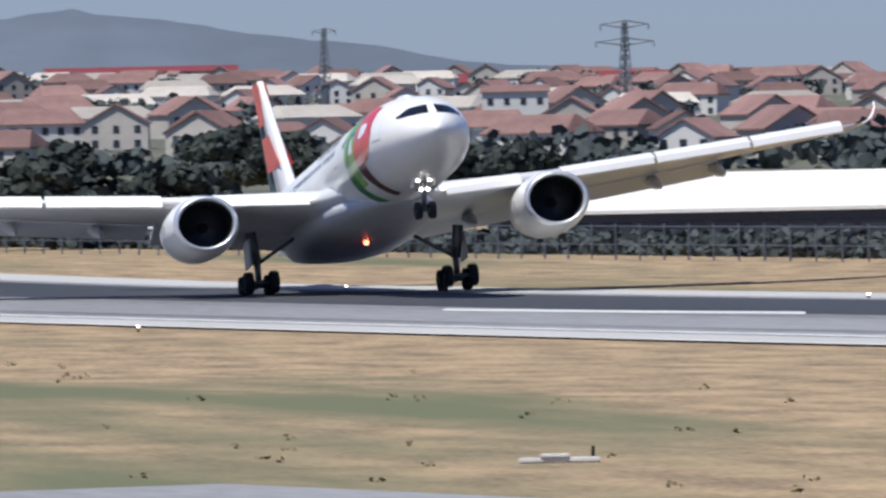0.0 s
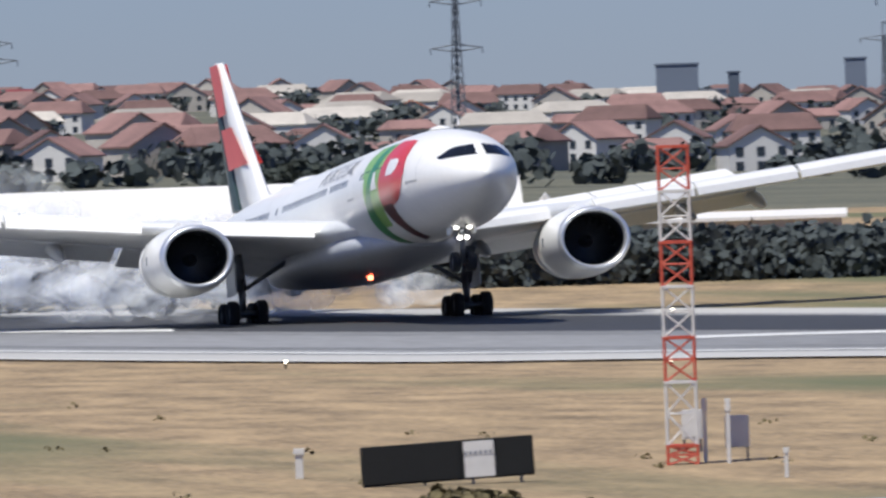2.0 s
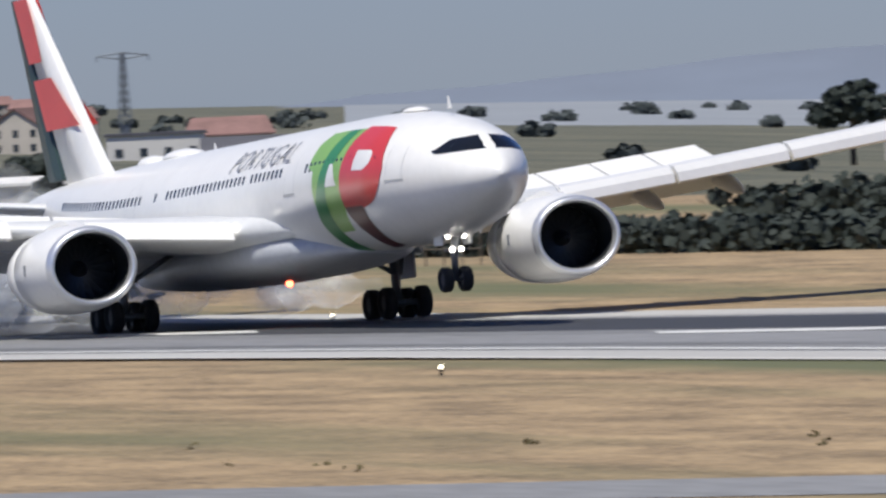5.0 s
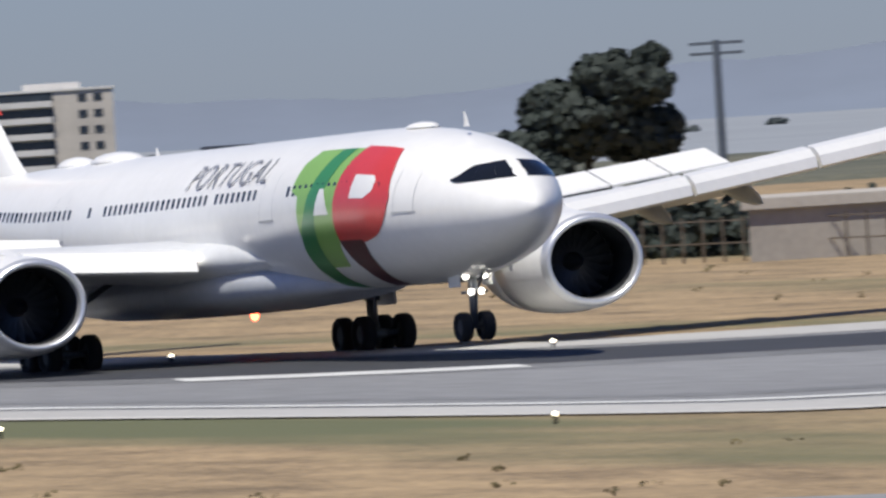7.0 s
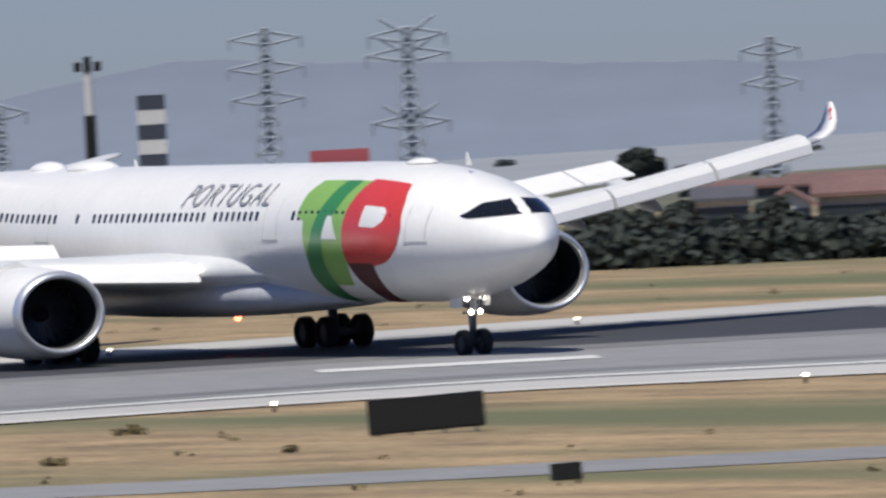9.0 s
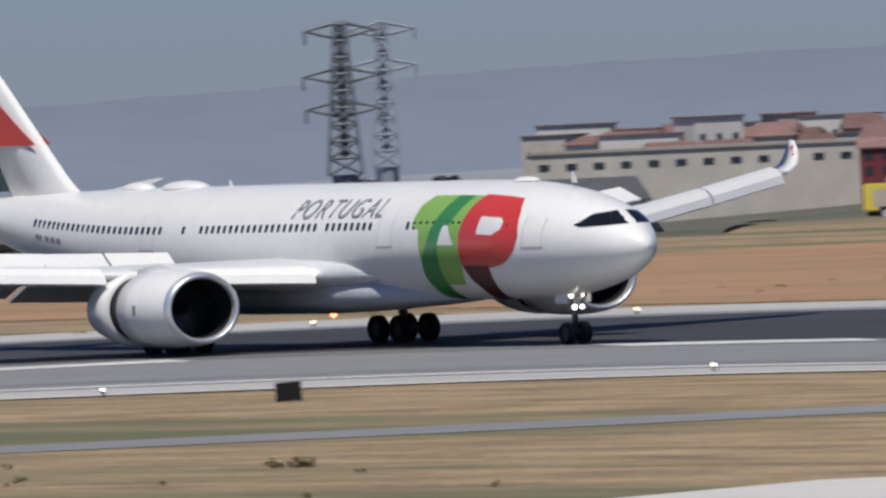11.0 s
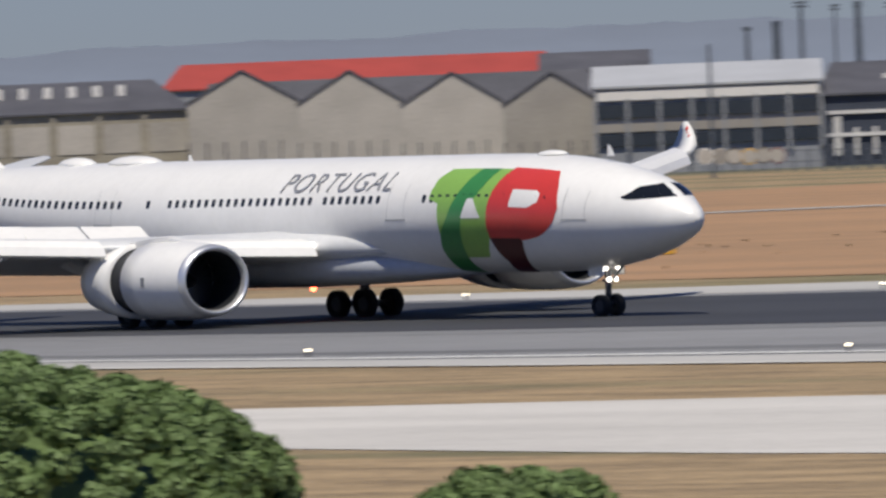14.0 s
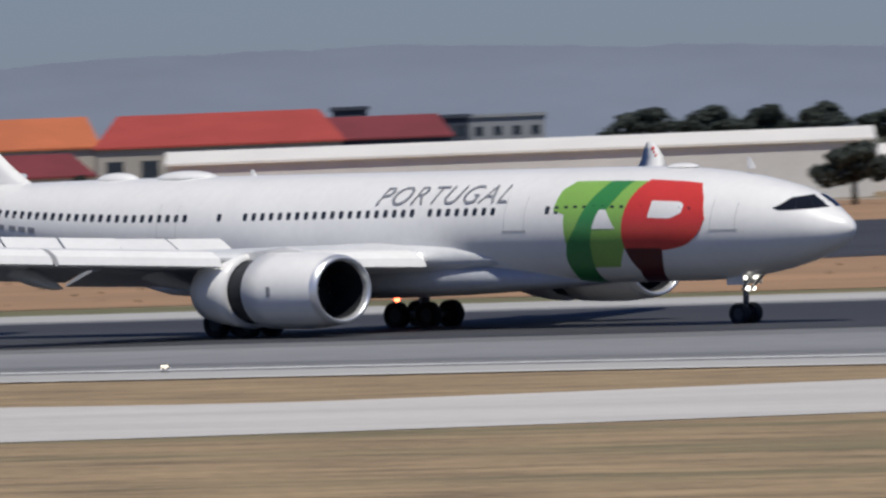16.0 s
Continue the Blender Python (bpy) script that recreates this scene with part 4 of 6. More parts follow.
# around the middle of the field
for spec in ((-2131.76, 863.47, -3.21, 24.57, 14.6, 67.95), (-2113.32, 907.67, -6.16, 23.73, 14.92, 66.76)):
    top = flat_block("tower_block", spec, 18, "wallpale", "pale concrete tower block with dark balcony bands", (0, 0), "tower block", 20, trim="wallwhite")
    w, h = spec[3], spec[4]
    band = mesh_of("balcony", *loft([[(-w * .24, -1.2, -.75), (w * .24, -1.2, -.75), (w * .24, .2, -.75), (-w * .24, .2, -.75)], [(-w * .24, -1.2, .35), (w * .24, -1.2, .35), (w * .24, .2, .35), (-w * .24, .2, .35)]]))
    dark = mesh_of("window", *loft([[(-w * .25, -.1, -.1), (w * .25, -.1, -.1), (w * .25, .2, -.1), (-w * .25, .2, -.1)], [(-w * .25, -.1, 1.5), (w * .25, -.1, 1.5), (w * .25, .2, 1.5), (-w * .25, .2, 1.5)]]))
    slot = mesh_of("window", *loft([[(-.8, -.1, -.7), (.8, -.1, -.7), (.8, .2, -.7), (-.8, .2, -.7)], [(-.8, -.1, .7), (.8, -.1, .7), (.8, .2, .7), (-.8, .2, .7)]]))
    for k in range(5):
        z = h * (k + .35) / 5
        obj("balcony", band, M["wallwhite"], top, pose(-w * .22, 0, z))
        obj("window", dark, M["window"], top, pose(-w * .22, 0, z + .4))
        for u in (.26, .38):
            obj("window", slot, M["window"], top, pose(w * u, 0, z + .6))
    part("roof_room", box(-w * .2, w * .25, 3, 12, h, h + 1.6, .05), M["wallwhite"], top)
building("red_roof_house", (-1856.98, 742.72, -3.54, 22.27, 6.71, 68.2), 14, .4, "wallpale", "roofred", "villa with a red hipped roof among trees", "house", "long", .15, (6, 1))
building("red_roof_house", (-1281.15, 564.5, -3.58, 8.91, 4.45, 66.22), 12, .5, "wallpale", "roofred", "house with a red hipped roof", "house", "long", .25, (5, 1))
building("red_roof_house", (-1259.42, 564.14, -4.23, 8.15, 3.63, 65.87), 12, .4, "wallpale", "roofred", "cream house with a red roof", "house", "long", .2, (5, 1))
building("red_roof_house", (-1274.21, 580, -4.62, 7.95, 3.18, 65.53), 12, .5, "wallpale", "roofred", "house with an orange-red hipped roof", "house", "long", .25, (4, 1))
flat_block("roof_sign_box", (-1260.11, 562.61, -0.67, 5.65, 1.88, 65.94), 6, "walldark", "dark box on a rooftop", (0, 0), "roof box", sink=.5)
building("low_shed", (-483.74, 216.55, -0.06, 3.37, 2.4, 65.88), 16, .15, "wallpale", "roofpale", "tall cream rendered shed")
flat_block("low_depot", (-466.83, 217.47, -0.62, 11.12, 2.52, 65.02), 16, "wallgrey", "low grey depot building with garage doors", (9, 1), sink=2, window_size=(2, 1.7))
flat_block("low_depot", (-463.66, 234.02, -0.33, 6.38, 2.48, 63.22), 12, "wallpale", "low pale wall behind the fence")
building("far_hangar", (-1286.44, 726.12, -5.05, 15.34, 3.74, 60.59), 20, .3, "wallgrey", "roofpale", "grey metal hangar far off", windows=(0, 0), sink=14)
building("cream_house", (-950.3, 628.63, -3.08, 8.73, 2.29, 56.74), 12, .4, "wallpale", "roofred", "row of pale houses behind the trees", "house", windows=(9, 1))
building("cream_house", (-960.92, 648.83, -3.86, 13.31, 3.21, 56.22), 12, .4, "wallpale", "roofred", "row of pale houses with red roofs", "house", windows=(11, 2))
building("red_roof_house", (-1397.89, 856.24, -0.58, 7.34, 2.7, 58.6), 12, .8, "wallpale", "maroon", "dark red roof far off", "house")
# low town before the river
rng_low = random.Random(9)
for k in range(46):
    u = k / 46
    a = radians(140.67356641064518 + (138.40449058688873 - 140.67356641064518) * u)
    far = 2300 + rng_low.uniform(-120, 260)
    zt = 5.85630924438102 + rng_low.uniform(-2.2, 1.6)
    building("river_town_house", (far * math.cos(a), far * math.sin(a), zt - 7, rng_low.uniform(8, 20), 7 + rng_low.uniform(0, 1.5), math.degrees(a) - 90 + rng_low.uniform(-25, 25)), 10, rng_low.choice((0.25, .35, .01)), rng_low.choice(("wallwhite", "wallpale")), "roofred", "small pale house of the low town by the river", "house", "long", .1, (3, 1), sink=12, group="houses of the low town")
flat_block("long_depot", (-1292.84, 1093.45, 0.01, 48.51, 4.18, 50.36), 16, "wallpale", "long cream depot building with dark roof vents", (12, 1), sink=8, window_size=(1.6, 1))
building("brick_house", (-1234.89, 1087.7, -1.19, 17.92, 5.94, 49.32), 14, .25, "maroon", "roofred", "dark red brick building with a tiled roof", windows=(7, 2), sink=8)
flat_block("terrace_block", (-856.31, 773.32, 3.31, 4.73, 3.84, 48.95), 14, "wallpale", "pale block beside the hangar", (3, 2), sink=8)
# hangars
def ribbed_hangar(spec, depth, label):
    top = building("hangar", spec, depth, .42, "wallgrey", "roofpale", label, "hangar", hip=.08, hip_right=.19, overhang=.5)
    w, h = spec[3], spec[4]
    eave = h * .58
    for k in range(9):
        x = -w * .36 + w * .66 * k / 8
        v, f = loft([[(x - 6.6, -.5, eave + .3), (x - 6.36, -.5, eave + .3), (x - 6.36, -.5, eave + .5), (x - 6.6, -.5, eave + .5)], [(x - .12, depth * .48, h + .02), (x + .12, depth * .48, h + .02), (x + .12, depth * .48, h + .2), (x - .12, depth * .48, h + .2)]])
        obj("roof_rib", mesh_of("roof_rib", v, f), M["wallgrey"], top)
        part("roof_vent", box(x - .5, x + .5, depth * .48 - .6, depth * .48 + .6, h, h + .5, .1), M["roofpale"], top)
    for k in range(14):
        x = -w / 2 + w * (k + .5) / 14
        part("cladding_post", box(x - .12, x + .12, -.08, .02, 0, eave), M["wallgrey"], top)
    return top


ribbed_hangar((-800.3, 785.3, -0.9, 85.4, 12.6, 47.14), 50, "large grey hangar under a pale ribbed metal roof")
building("hangar_annexe", (-754.28, 787.03, -0.64, 20.48, 7.5, 45.48), 30, .32, "wallwhite", "roofpale", "white hangar annexe with a row of dark windows", "hangar", hip=.02, windows=(9, 2), window_size=(1.6, .8))
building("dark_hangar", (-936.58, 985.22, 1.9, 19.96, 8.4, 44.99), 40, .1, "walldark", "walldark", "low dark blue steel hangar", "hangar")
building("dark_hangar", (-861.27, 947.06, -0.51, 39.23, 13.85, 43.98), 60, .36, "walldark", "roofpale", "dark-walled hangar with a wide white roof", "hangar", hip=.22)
flat_block("site_cabin", (-680.23, 743.7, 2.06, 9.56, 3.64, 44.5), 4, "wallpale", "row of stained pale site cabins", (4, 1), "cabin", sink=1)
flat_block("shipping_container", (-657.5, 702.85, 1.31, 4.19, 2.72, 45.09), 3, "wallpale", "pale steel shipping container standing outside", (0, 0), "container", sink=1)
flat_block("low_depot", (-805.27, 871.78, -0.2, 27.52, 4.25, 44.45), 14, "wallgrey", "low grey depot with dark bays", (8, 1), window_size=(2.2, 1.6))
flat_block("far_depot", (-1077.72, 1142.42, 2.88, 45.6, 5.59, 44.61), 14, "walldark", "dark flat-roofed depot building")
old = building("old_shed", (-793.37, 913.87, 2.44, 32.07, 10.66, 42.95), 40, .36, "wallstone", "roofdark", "weathered concrete shed with a dark roof and vents", hip=.14)
for k in range(7):
    w = 32.07
    h = 10.66
    part("pilaster", box(-w / 2 + w * k / 6 - .25, -w / 2 + w * k / 6 + .25, -.25, .02, 0, h * .63), M["wallstone"], old)
    if k < 6:
        part("panel", box(-w / 2 + w * k / 6 + .5, -w / 2 + w * (k + 1) / 6 - .5, -.08, .02, h * .2, h * .52), M["wallpale"], old)
    part("roof_vent", box(-w * .3 + w * .09 * k, -w * .3 + w * .09 * k + .9, 9, 10, h * .82, h * .95, .1), M["roofpale"], old)
for i, spec in enumerate(((-756.06, 905.75, 2.87, 12.75, 10.54, 42.07), (-746.9, 913.94, 2.38, 11.85, 10.54, 41.57), (-738.09, 921.7, 1.91, 11.65, 10.35, 41.1), (-729.46, 929.16, 1.45, 11.2, 10.35, 40.64))):
    bay = building("sawtooth_bay", spec, 40, .32, "wallpale", "roofdark", "weathered shed bay with a low gable", style="gable", group="bays of the gabled shed", overhang=.15)
    w = spec[3]
    for k in range(6):
        part("stain_post", box(-w / 2 + w * k / 6 - .08, -w / 2 + w * k / 6 + .08, -.1, .02, 0, 2.6), M["walldark"], bay)
building("rear_shed", (-769.7, 948.4, 2.1, 50.0, 10.2, 41.35), 22, .5, "wallgrey", "roofdark", "long dark-roofed shed behind the gabled bays", hip=.06)
building("red_roof_hall", (-947.1, 1142.72, 9.53, 55.77, 6.12, 41.5), 30, .6, "wallgrey", "roofbrick", "hall with a bright red roof behind the gabled shed", hip=.05)
building("grey_hall", (-902.05, 1139.46, 8.25, 14.65, 6.93, 40.44), 30, .4, "wallgrey", "roofdark", "grey hall with a dark roof")
hall = building("two_storey_hall", (-693.41, 913.84, 2.45, 25.22, 9.85, 39.93), 40, .26, "wallgrey", "rooflight", "two-storey grey hall with long dark window bands")
w, h = 25.22, 9.85
for z0, z1, m_ in ((.08, .22, "window"), (.24, .34, "wallpale"), (.40, .56, "window"), (.60, .70, "roofpale")):
    part("wall_band", box(-w / 2 + .2, w / 2 - .2, -.35, .02, h * z0, h * z1, .03), M[m_], hall)
for k in range(8):
    part("column", box(-w / 2 + w * k / 7 - .2, -w / 2 + w * k / 7 + .2, -.5, .02, 0, h * .62), M["wallgrey"], hall)
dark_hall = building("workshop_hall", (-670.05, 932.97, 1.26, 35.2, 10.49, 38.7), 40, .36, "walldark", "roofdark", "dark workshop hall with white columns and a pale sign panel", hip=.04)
w, h = 35.2, 10.49
for k in range(16):
    x = -w * .45 + w * .9 * k / 15
    part("column", box(x - (.22 if k % 3 else .4), x + (.22 if k % 3 else .4), -.3, .02, 0, h * (.3 if k % 3 else .42), .03), M["wallwhite"], dark_hall)
for z0, z1 in ((.44, .48), (.2, .24)):
    part("rail", box(-w * .48, -w * .22, -.35, .02, h * z0, h * z1, .02), M["wallwhite"], dark_hall)
part("sign_panel", box(w * .02, w * .18, -.4, .02, h * .47, h * .62, .05), M["wallwhite"], dark_hall, "white sign panel")
part("sign_bar", box(w * .06, w * .14, -.45, -.39, h * .53, h * .55), M["letter"], dark_hall)
for k in range(5):
    part("skylight", box(-w * .3 + w * .14 * k, -w * .3 + w * .14 * k + 1.6, 8, 9.5, h * .8, h * .86, .05), M["roofpale"], dark_hall)
building("hall_roof", (-679.57, 966.27, 7.75, 9.49, 3.53, 38.17), 30, .9, "wallgrey", "roofdark", "grey gabled roof beside the workshop", style="gable")
building("pale_gable_hall", (-668.06, 975.22, -0.03, 20.29, 9.8, 37.59), 30, .28, "wallpale", "roofdark", "pale hall with a wide low gable", style="gable", windows=(6, 1), window_size=(1.6, 1.4))
building("maroon_shed", (-567.3, 877.68, 1.81, 53.42, 5.19, 36.72), 18, .52, "wallpale", "maroon", "low shed with a dark maroon roof", hip=.05, windows=(14, 1), window_size=(1.5, 1.2))
building("orange_hall", (-625.42, 974, 1.96, 37.31, 9.16, 36.28), 30, .42, "wallpale", "rooforange", "long hall with an orange tiled roof", hip=.04)
building("red_hall", (-587.5, 977.32, 1.68, 28.64, 9.3, 34.98), 30, .42, "wallpale", "roofbrick", "long hall with a bright red roof and window bays", hip=.10, windows=(7, 1), window_size=(2.0, 2.0))
building("red_hall", (-593.66, 1018.03, 4.18, 18.94, 5.74, 34.28), 20, .5, "walldark", "maroon", "lower dark red roof wing", hip=.1)
flat_block("dark_block", (-659.01, 1109.03, 6.11, 4.51, 4.65, 34.37), 10, "walldark", "dark roof plant box", (4, 1))
flat_block("dark_block", (-633.88, 1087.42, 5.83, 12.97, 3.42, 34.06), 10, "walldark", "dark flat-roofed block with windows", (6, 1))
flat_block("pale_block", (-730.92, 1253.52, 4.96, 10.72, 4.24, 33.65), 10, "wallgrey", "pale grey flat-roofed block", (4, 1))
building("white_shed", (-428.5, 801.32, 2.96, 68.81, 3.98, 33.6), 12, .35, "wallwhite", "roofpale", "long white low shed", windows=(0, 0))
building("white_shed", (-414.81, 885.67, 0.88, 43.93, 4.06, 30.99), 12, .35, "wallwhite", "roofpale", "long white low shed", windows=(0, 0))



# ---- trees ----
def tree(spec, label, lobes, leaf=.6, per=260, material="leafdark", seed=1, trunk=.35, group="", name="tree"):
    x, y, z0, w, h, yaw = spec
    rng = random.Random(seed)
    top = thing(name, pose(x, y, z0, 0, 0, yaw), label, "tree", group)
    bm = bmesh.new()
    add_rod(bm, (0, 0, -3), (0, 0, h * .5), trunk, trunk * .6, 10)
    for k in range(6):
        a = k * 1.05
        add_rod(bm, (0, 0, h * (.2 + .05 * k)), (math.cos(a) * w * .25, math.sin(a) * w * .2, h * (.5 + .05 * k)), trunk * .4, trunk * .12, 6)
    part("trunk", bm, M["bark"], top)
    bm = bmesh.new()
    for u, v, r in lobes:
        c = (u * w / 2, rng.uniform(-.2, .2) * w, v * h)
        leaf_clump(bm, c, (r * w / 2, r * w / 2, r * h * .5), per, rng, leaf)
        if leaf > .3:
            for _ in range(10):
                d = Vector((rng.gauss(0, 1), rng.gauss(0, 1), rng.gauss(0, 1))).normalized() * r * .9
                leaf_clump(bm, (c[0] + d.x * w / 2, c[1] + d.y * w / 2, c[2] + d.z * h / 2), (r * w * .12, r * w * .12, r * h * .12), per // 14, rng, leaf)
    part("crown", bm, M[material], top)
    return top



LOBES = [(0, .55, .6), (-.45, .4, .45), (.4, .5, .5), (.15, .8, .35), (-.2, .7, .35)]
tree((-684.2, 329.41, 0.58, 13.47, 9.07, 64.29), "large dark evergreen tree with an uneven crown", [(0, .5, .5), (-.6, .28, .38), (.45, .42, .45), (.2, .78, .34), (.5, .72, .3), (-.25, .6, .36), (.62, .9, .16)], leaf=.55, seed=3, per=1500)
for i, spec in enumerate(((-964.68, 604.27, -7.88, 7.51, 7.6, 58.08), (-942.68, 582.82, -8.11, 8.89, 7.04, 58.41), (-663.93, 406.09, -3.68, 4.85, 4.09, 58.72), (-648.72, 392.6, -3.15, 4.73, 3.19, 58.98), (-650.4, 389.8, -2.95, 4, 3.45, 59.22), (-671.11, 413.53, -3.99, 3.4, 3.39, 58.54), (-1146.5, 690.29, -3.71, 5.65, 2.63, 59.04), (-960.98, 610.16, -8.29, 8.58, 6.42, 57.74))):
    tree(spec, "dark evergreen tree between the boundary houses", LOBES, leaf=.55, seed=60 + i, per=420, group="trees along the boundary")
tree((-650.17, 309.33, -1.04, 10.8, 4.57, 64.56), "dark spreading tree beside the depot", LOBES, leaf=.5, seed=8, per=700)
for i, (spec, n) in enumerate((((-870.99, 125.61, 0.09, 12.4, 7.67, 81.79), 4), ((-889.55, 136.76, -0.29, 12.27, 6.13, 81.26), 5), ((-1185.03, 188.96, 4.11, 13.09, 4.25, 80.94), 6), ((-1180.44, 215.8, 1.9, 9.82, 4.36, 79.64), 7), ((-1230.77, 218.41, 0.62, 9.09, 5.4, 79.94), 9), ((-1123.68, 244.64, 1.96, 16.2, 2.87, 77.72), 10), ((-1085.64, 177.18, 2.03, 11.5, 5.75, 80.73), 11), ((-959.85, 280.5, -0.13, 5, 3.77, 73.71), 12), ((-860.36, 264.16, -0.75, 4.5, 5.4, 72.93), 13), ((-857.8, 272.35, -0.97, 3.27, 3.47, 72.39), 14), ((-1210.92, 472.94, -0.16, 10.64, 6.01, 68.67), 15), ((-1160.14, 465.38, 1.08, 5.68, 2.66, 68.14), 16), ((-787.69, 511.83, 0.74, 4.64, 3, 57.23), 17), ((-1239.12, 393.15, -0.97, 13.3, 2.95, 72.4), 18), ((-1074.99, 233.24, 2.64, 4, 2.75, 77.76), 19), ((-823.84, 362.34, -2.12, 4.91, 4.08, 66.26), 20))):
    tree(spec, "dark green tree standing among the houses", LOBES, leaf=.75, seed=n, per=260)
for i in range(11):
    tree([(-509.7, 330.29, 0.01, 3.34, 3.27, 57.42), (-508.56, 332.08, -0.1, 3.04, 2.4, 57.24), (-507.4, 333.86, -0.21, 3.34, 2.85, 57.06), (-509.43, 338.08, -0.39, 3.36, 2.01, 56.85), (-504.67, 338.05, -0.47, 3.64, 3.12, 56.63), (-503.25, 340.2, -0.6, 3.34, 2.09, 56.41), (-507.63, 346.23, -0.84, 3.68, 2.27, 56.18), (-505.67, 349.15, -1.02, 3.99, 2.94, 55.89), (-503.6, 352.19, -1.21, 4.6, 3.15, 55.57), (-544.89, 322.65, -1.11, 3.38, 3.61, 59.53), (-523.55, 312.37, -1.52, 3.49, 3.05, 59.34)][i], "dark bushy tree of the boundary row", LOBES, leaf=.4, seed=30 + i, per=330, group="boundary trees")
for i in range(8):
    tree([(-627.64, 1129.95, 4.51, 13.09, 5.23, 33.02), (-620.62, 1134.48, 4.19, 10.91, 5.59, 32.72), (-614.5, 1138.39, 3.91, 9.45, 5.74, 32.46), (-608.37, 1142.28, 3.63, 9.45, 6.1, 32.2), (-601.6, 1146.52, 3.33, 12.36, 5.23, 31.92), (-590.49, 1153.38, 2.83, 15.27, 5.59, 31.45), (-350.22, 737.59, 0.91, 8.91, 4.83, 32.06), (-505.03, 833.53, -0.71, 3.97, 5.66, 35.64)][i], "dark green tree behind the sheds", LOBES, leaf=.5, seed=50 + i, per=300, group="trees behind the sheds")


def bush(spec, label, seed, lumps, leaf=.125, per=250, material="leaf"):
    """A broad crown of many small leafy lumps over a dome."""
    x, y, z0, w, h, yaw = spec
    rng = random.Random(seed)
    top = thing("stone_pine", pose(x, y, z0, 0, 0, yaw), label, "tree", "trees by the fence")
    bm = bmesh.new()
    add_rod(bm, (0, 0, -1), (0, 0, h * .55), .22, .14, 8)
    for k in range(7):
        a = k * .9
        add_rod(bm, (0, 0, h * .25), (math.cos(a) * w * .3, math.sin(a) * w * .3, h * .6), .1, .03, 5)
    part("trunk", bm, M["bark"], top)
    bm = bmesh.new()
    for k in range(lumps):
        a, e = rng.uniform(0, 2 * math.pi), math.asin(rng.uniform(-.15, 1))
        q = 1 + .06 * math.sin(3 * a + seed) + .05 * math.sin(5 * a)
        c = (math.cos(a) * math.cos(e) * w / 2 * q, math.sin(a) * math.cos(e) * w / 2 * q, h * .35 + math.sin(e) * h * .65 * rng.uniform(.93, 1.03))
        s = rng.uniform(.24, .46)
        leaf_clump(bm, c, (s, s, s * .8), per, rng, leaf)
    part("crown", bm, M[material], top)
    bm = bmesh.new()
    bmesh.ops.create_icosphere(bm, subdivisions=3, radius=1, matrix=Matrix.Translation((0, 0, h * .33)) @ Matrix.Diagonal((w * .455, w * .455, h * .585, 1)))
    part("inner_foliage", bm, M[material], top)
    return top


bush((34.43, 16.45, 0, 19.45, 4.65, 44.48), "broad dense green tree crown near the fence", 5, 1100)
bush((49.77, 19.91, 0, 3.91, 2.15, 40.87), "low dense green tree crown near the fence", 6, 120, per=230)
bush((-249.37, 57.5, 0, 2.44, 1.07, 77.02), "pale green bush at the roadside", 7, 60, leaf=.2, per=90, material="tuft")



# ---- masts and pylons ----
def lattice_bars(bm, base, top_, height, steps, r, z0=0.0):
    for sx in (-1, 1):
        for sy in (-1, 1):
            add_rod(bm, (sx * base, sy * base, z0), (sx * top_, sy * top_, z0 + height), r, r, 4)
    for k in range(steps):
        a, b = k / steps, (k + 1) / steps
        wa, wb = base + (top_ - base) * a, base + (top_ - base) * b
        for s in (-1, 1):
            add_rod(bm, (-wa, s * wa, z0 + height * a), (wb, s * wb, z0 + height * b), r * .6, r * .6, 4)
            add_rod(bm, (wa, s * wa, z0 + height * a), (-wb, s * wb, z0 + height * b), r * .6, r * .6, 4)
            add_rod(bm, (-wb, s * wb, z0 + height * b), (wb, s * wb, z0 + height * b), r * .6, r * .6, 4)
    return bm


def pylon(spec, arms, label, material="lattice", head=False, solid=False):
    """A power pylon: arms are (share of height, half width)."""
    x, y, z0, w, h, yaw = spec
    top = thing("power_pylon", pose(x, y, z0, 0, 0, yaw), label, "pylon", "power pylons on the skyline")
    r = w * .07
    bm = lattice_bars(bmesh.new(), w / 2, w * .16, h, 9, r)
    add_rod(bm, (0, 0, -8), (0, 0, 0), w * .4, w * .4, 6)
    if solid:
        add_rod(bm, (0, 0, h * .1), (0, 0, h), w * .13, w * .1, 6)
    part("tower", bm, M[material], top)
    for u, half in arms:
        for s in (-1, 1):
            tip = (s * half, 0, h * u)
            part("cross_arm", add_rod(bmesh.new(), (0, 0, h * u + w * .25), tip, r * .9, r * .5, 4), M[material], top)
            part("arm_stay", add_rod(bmesh.new(), (0, 0, h * u - w * .25), tip, r * .9, r * .5, 4), M[material], top)
            part("insulator", add_rod(bmesh.new(), tip, (s * half, 0, h * u - w * .4), r * .5, r * .5, 4), M[material], top)
            if head:
                part("head_arm", add_rod(bmesh.new(), (0, 0, h * u), (s * half * .7, 0, h * (u + .12)), r, r * .6, 4), M[material], top)
    return top


def pole(spec, label, radius=.18, arms=0, material="lattice", name="utility_pole"):
    x, y, z0, w, h, yaw = spec
    top = thing(name, pose(x, y, z0, 0, 0, yaw), label, "pole")
    part("shaft", add_rod(bmesh.new(), (0, 0, -6), (0, 0, h), radius * 1.3, radius, 10), M[material], top)
    for k in range(arms):
        part("cross_arm", box(-w / 2, w / 2, -radius * .5, radius * .5, h * (1 - .02 - .07 * k) - .12, h * (1 - .02 - .07 * k) + .12, .02), M[material], top)
    return top



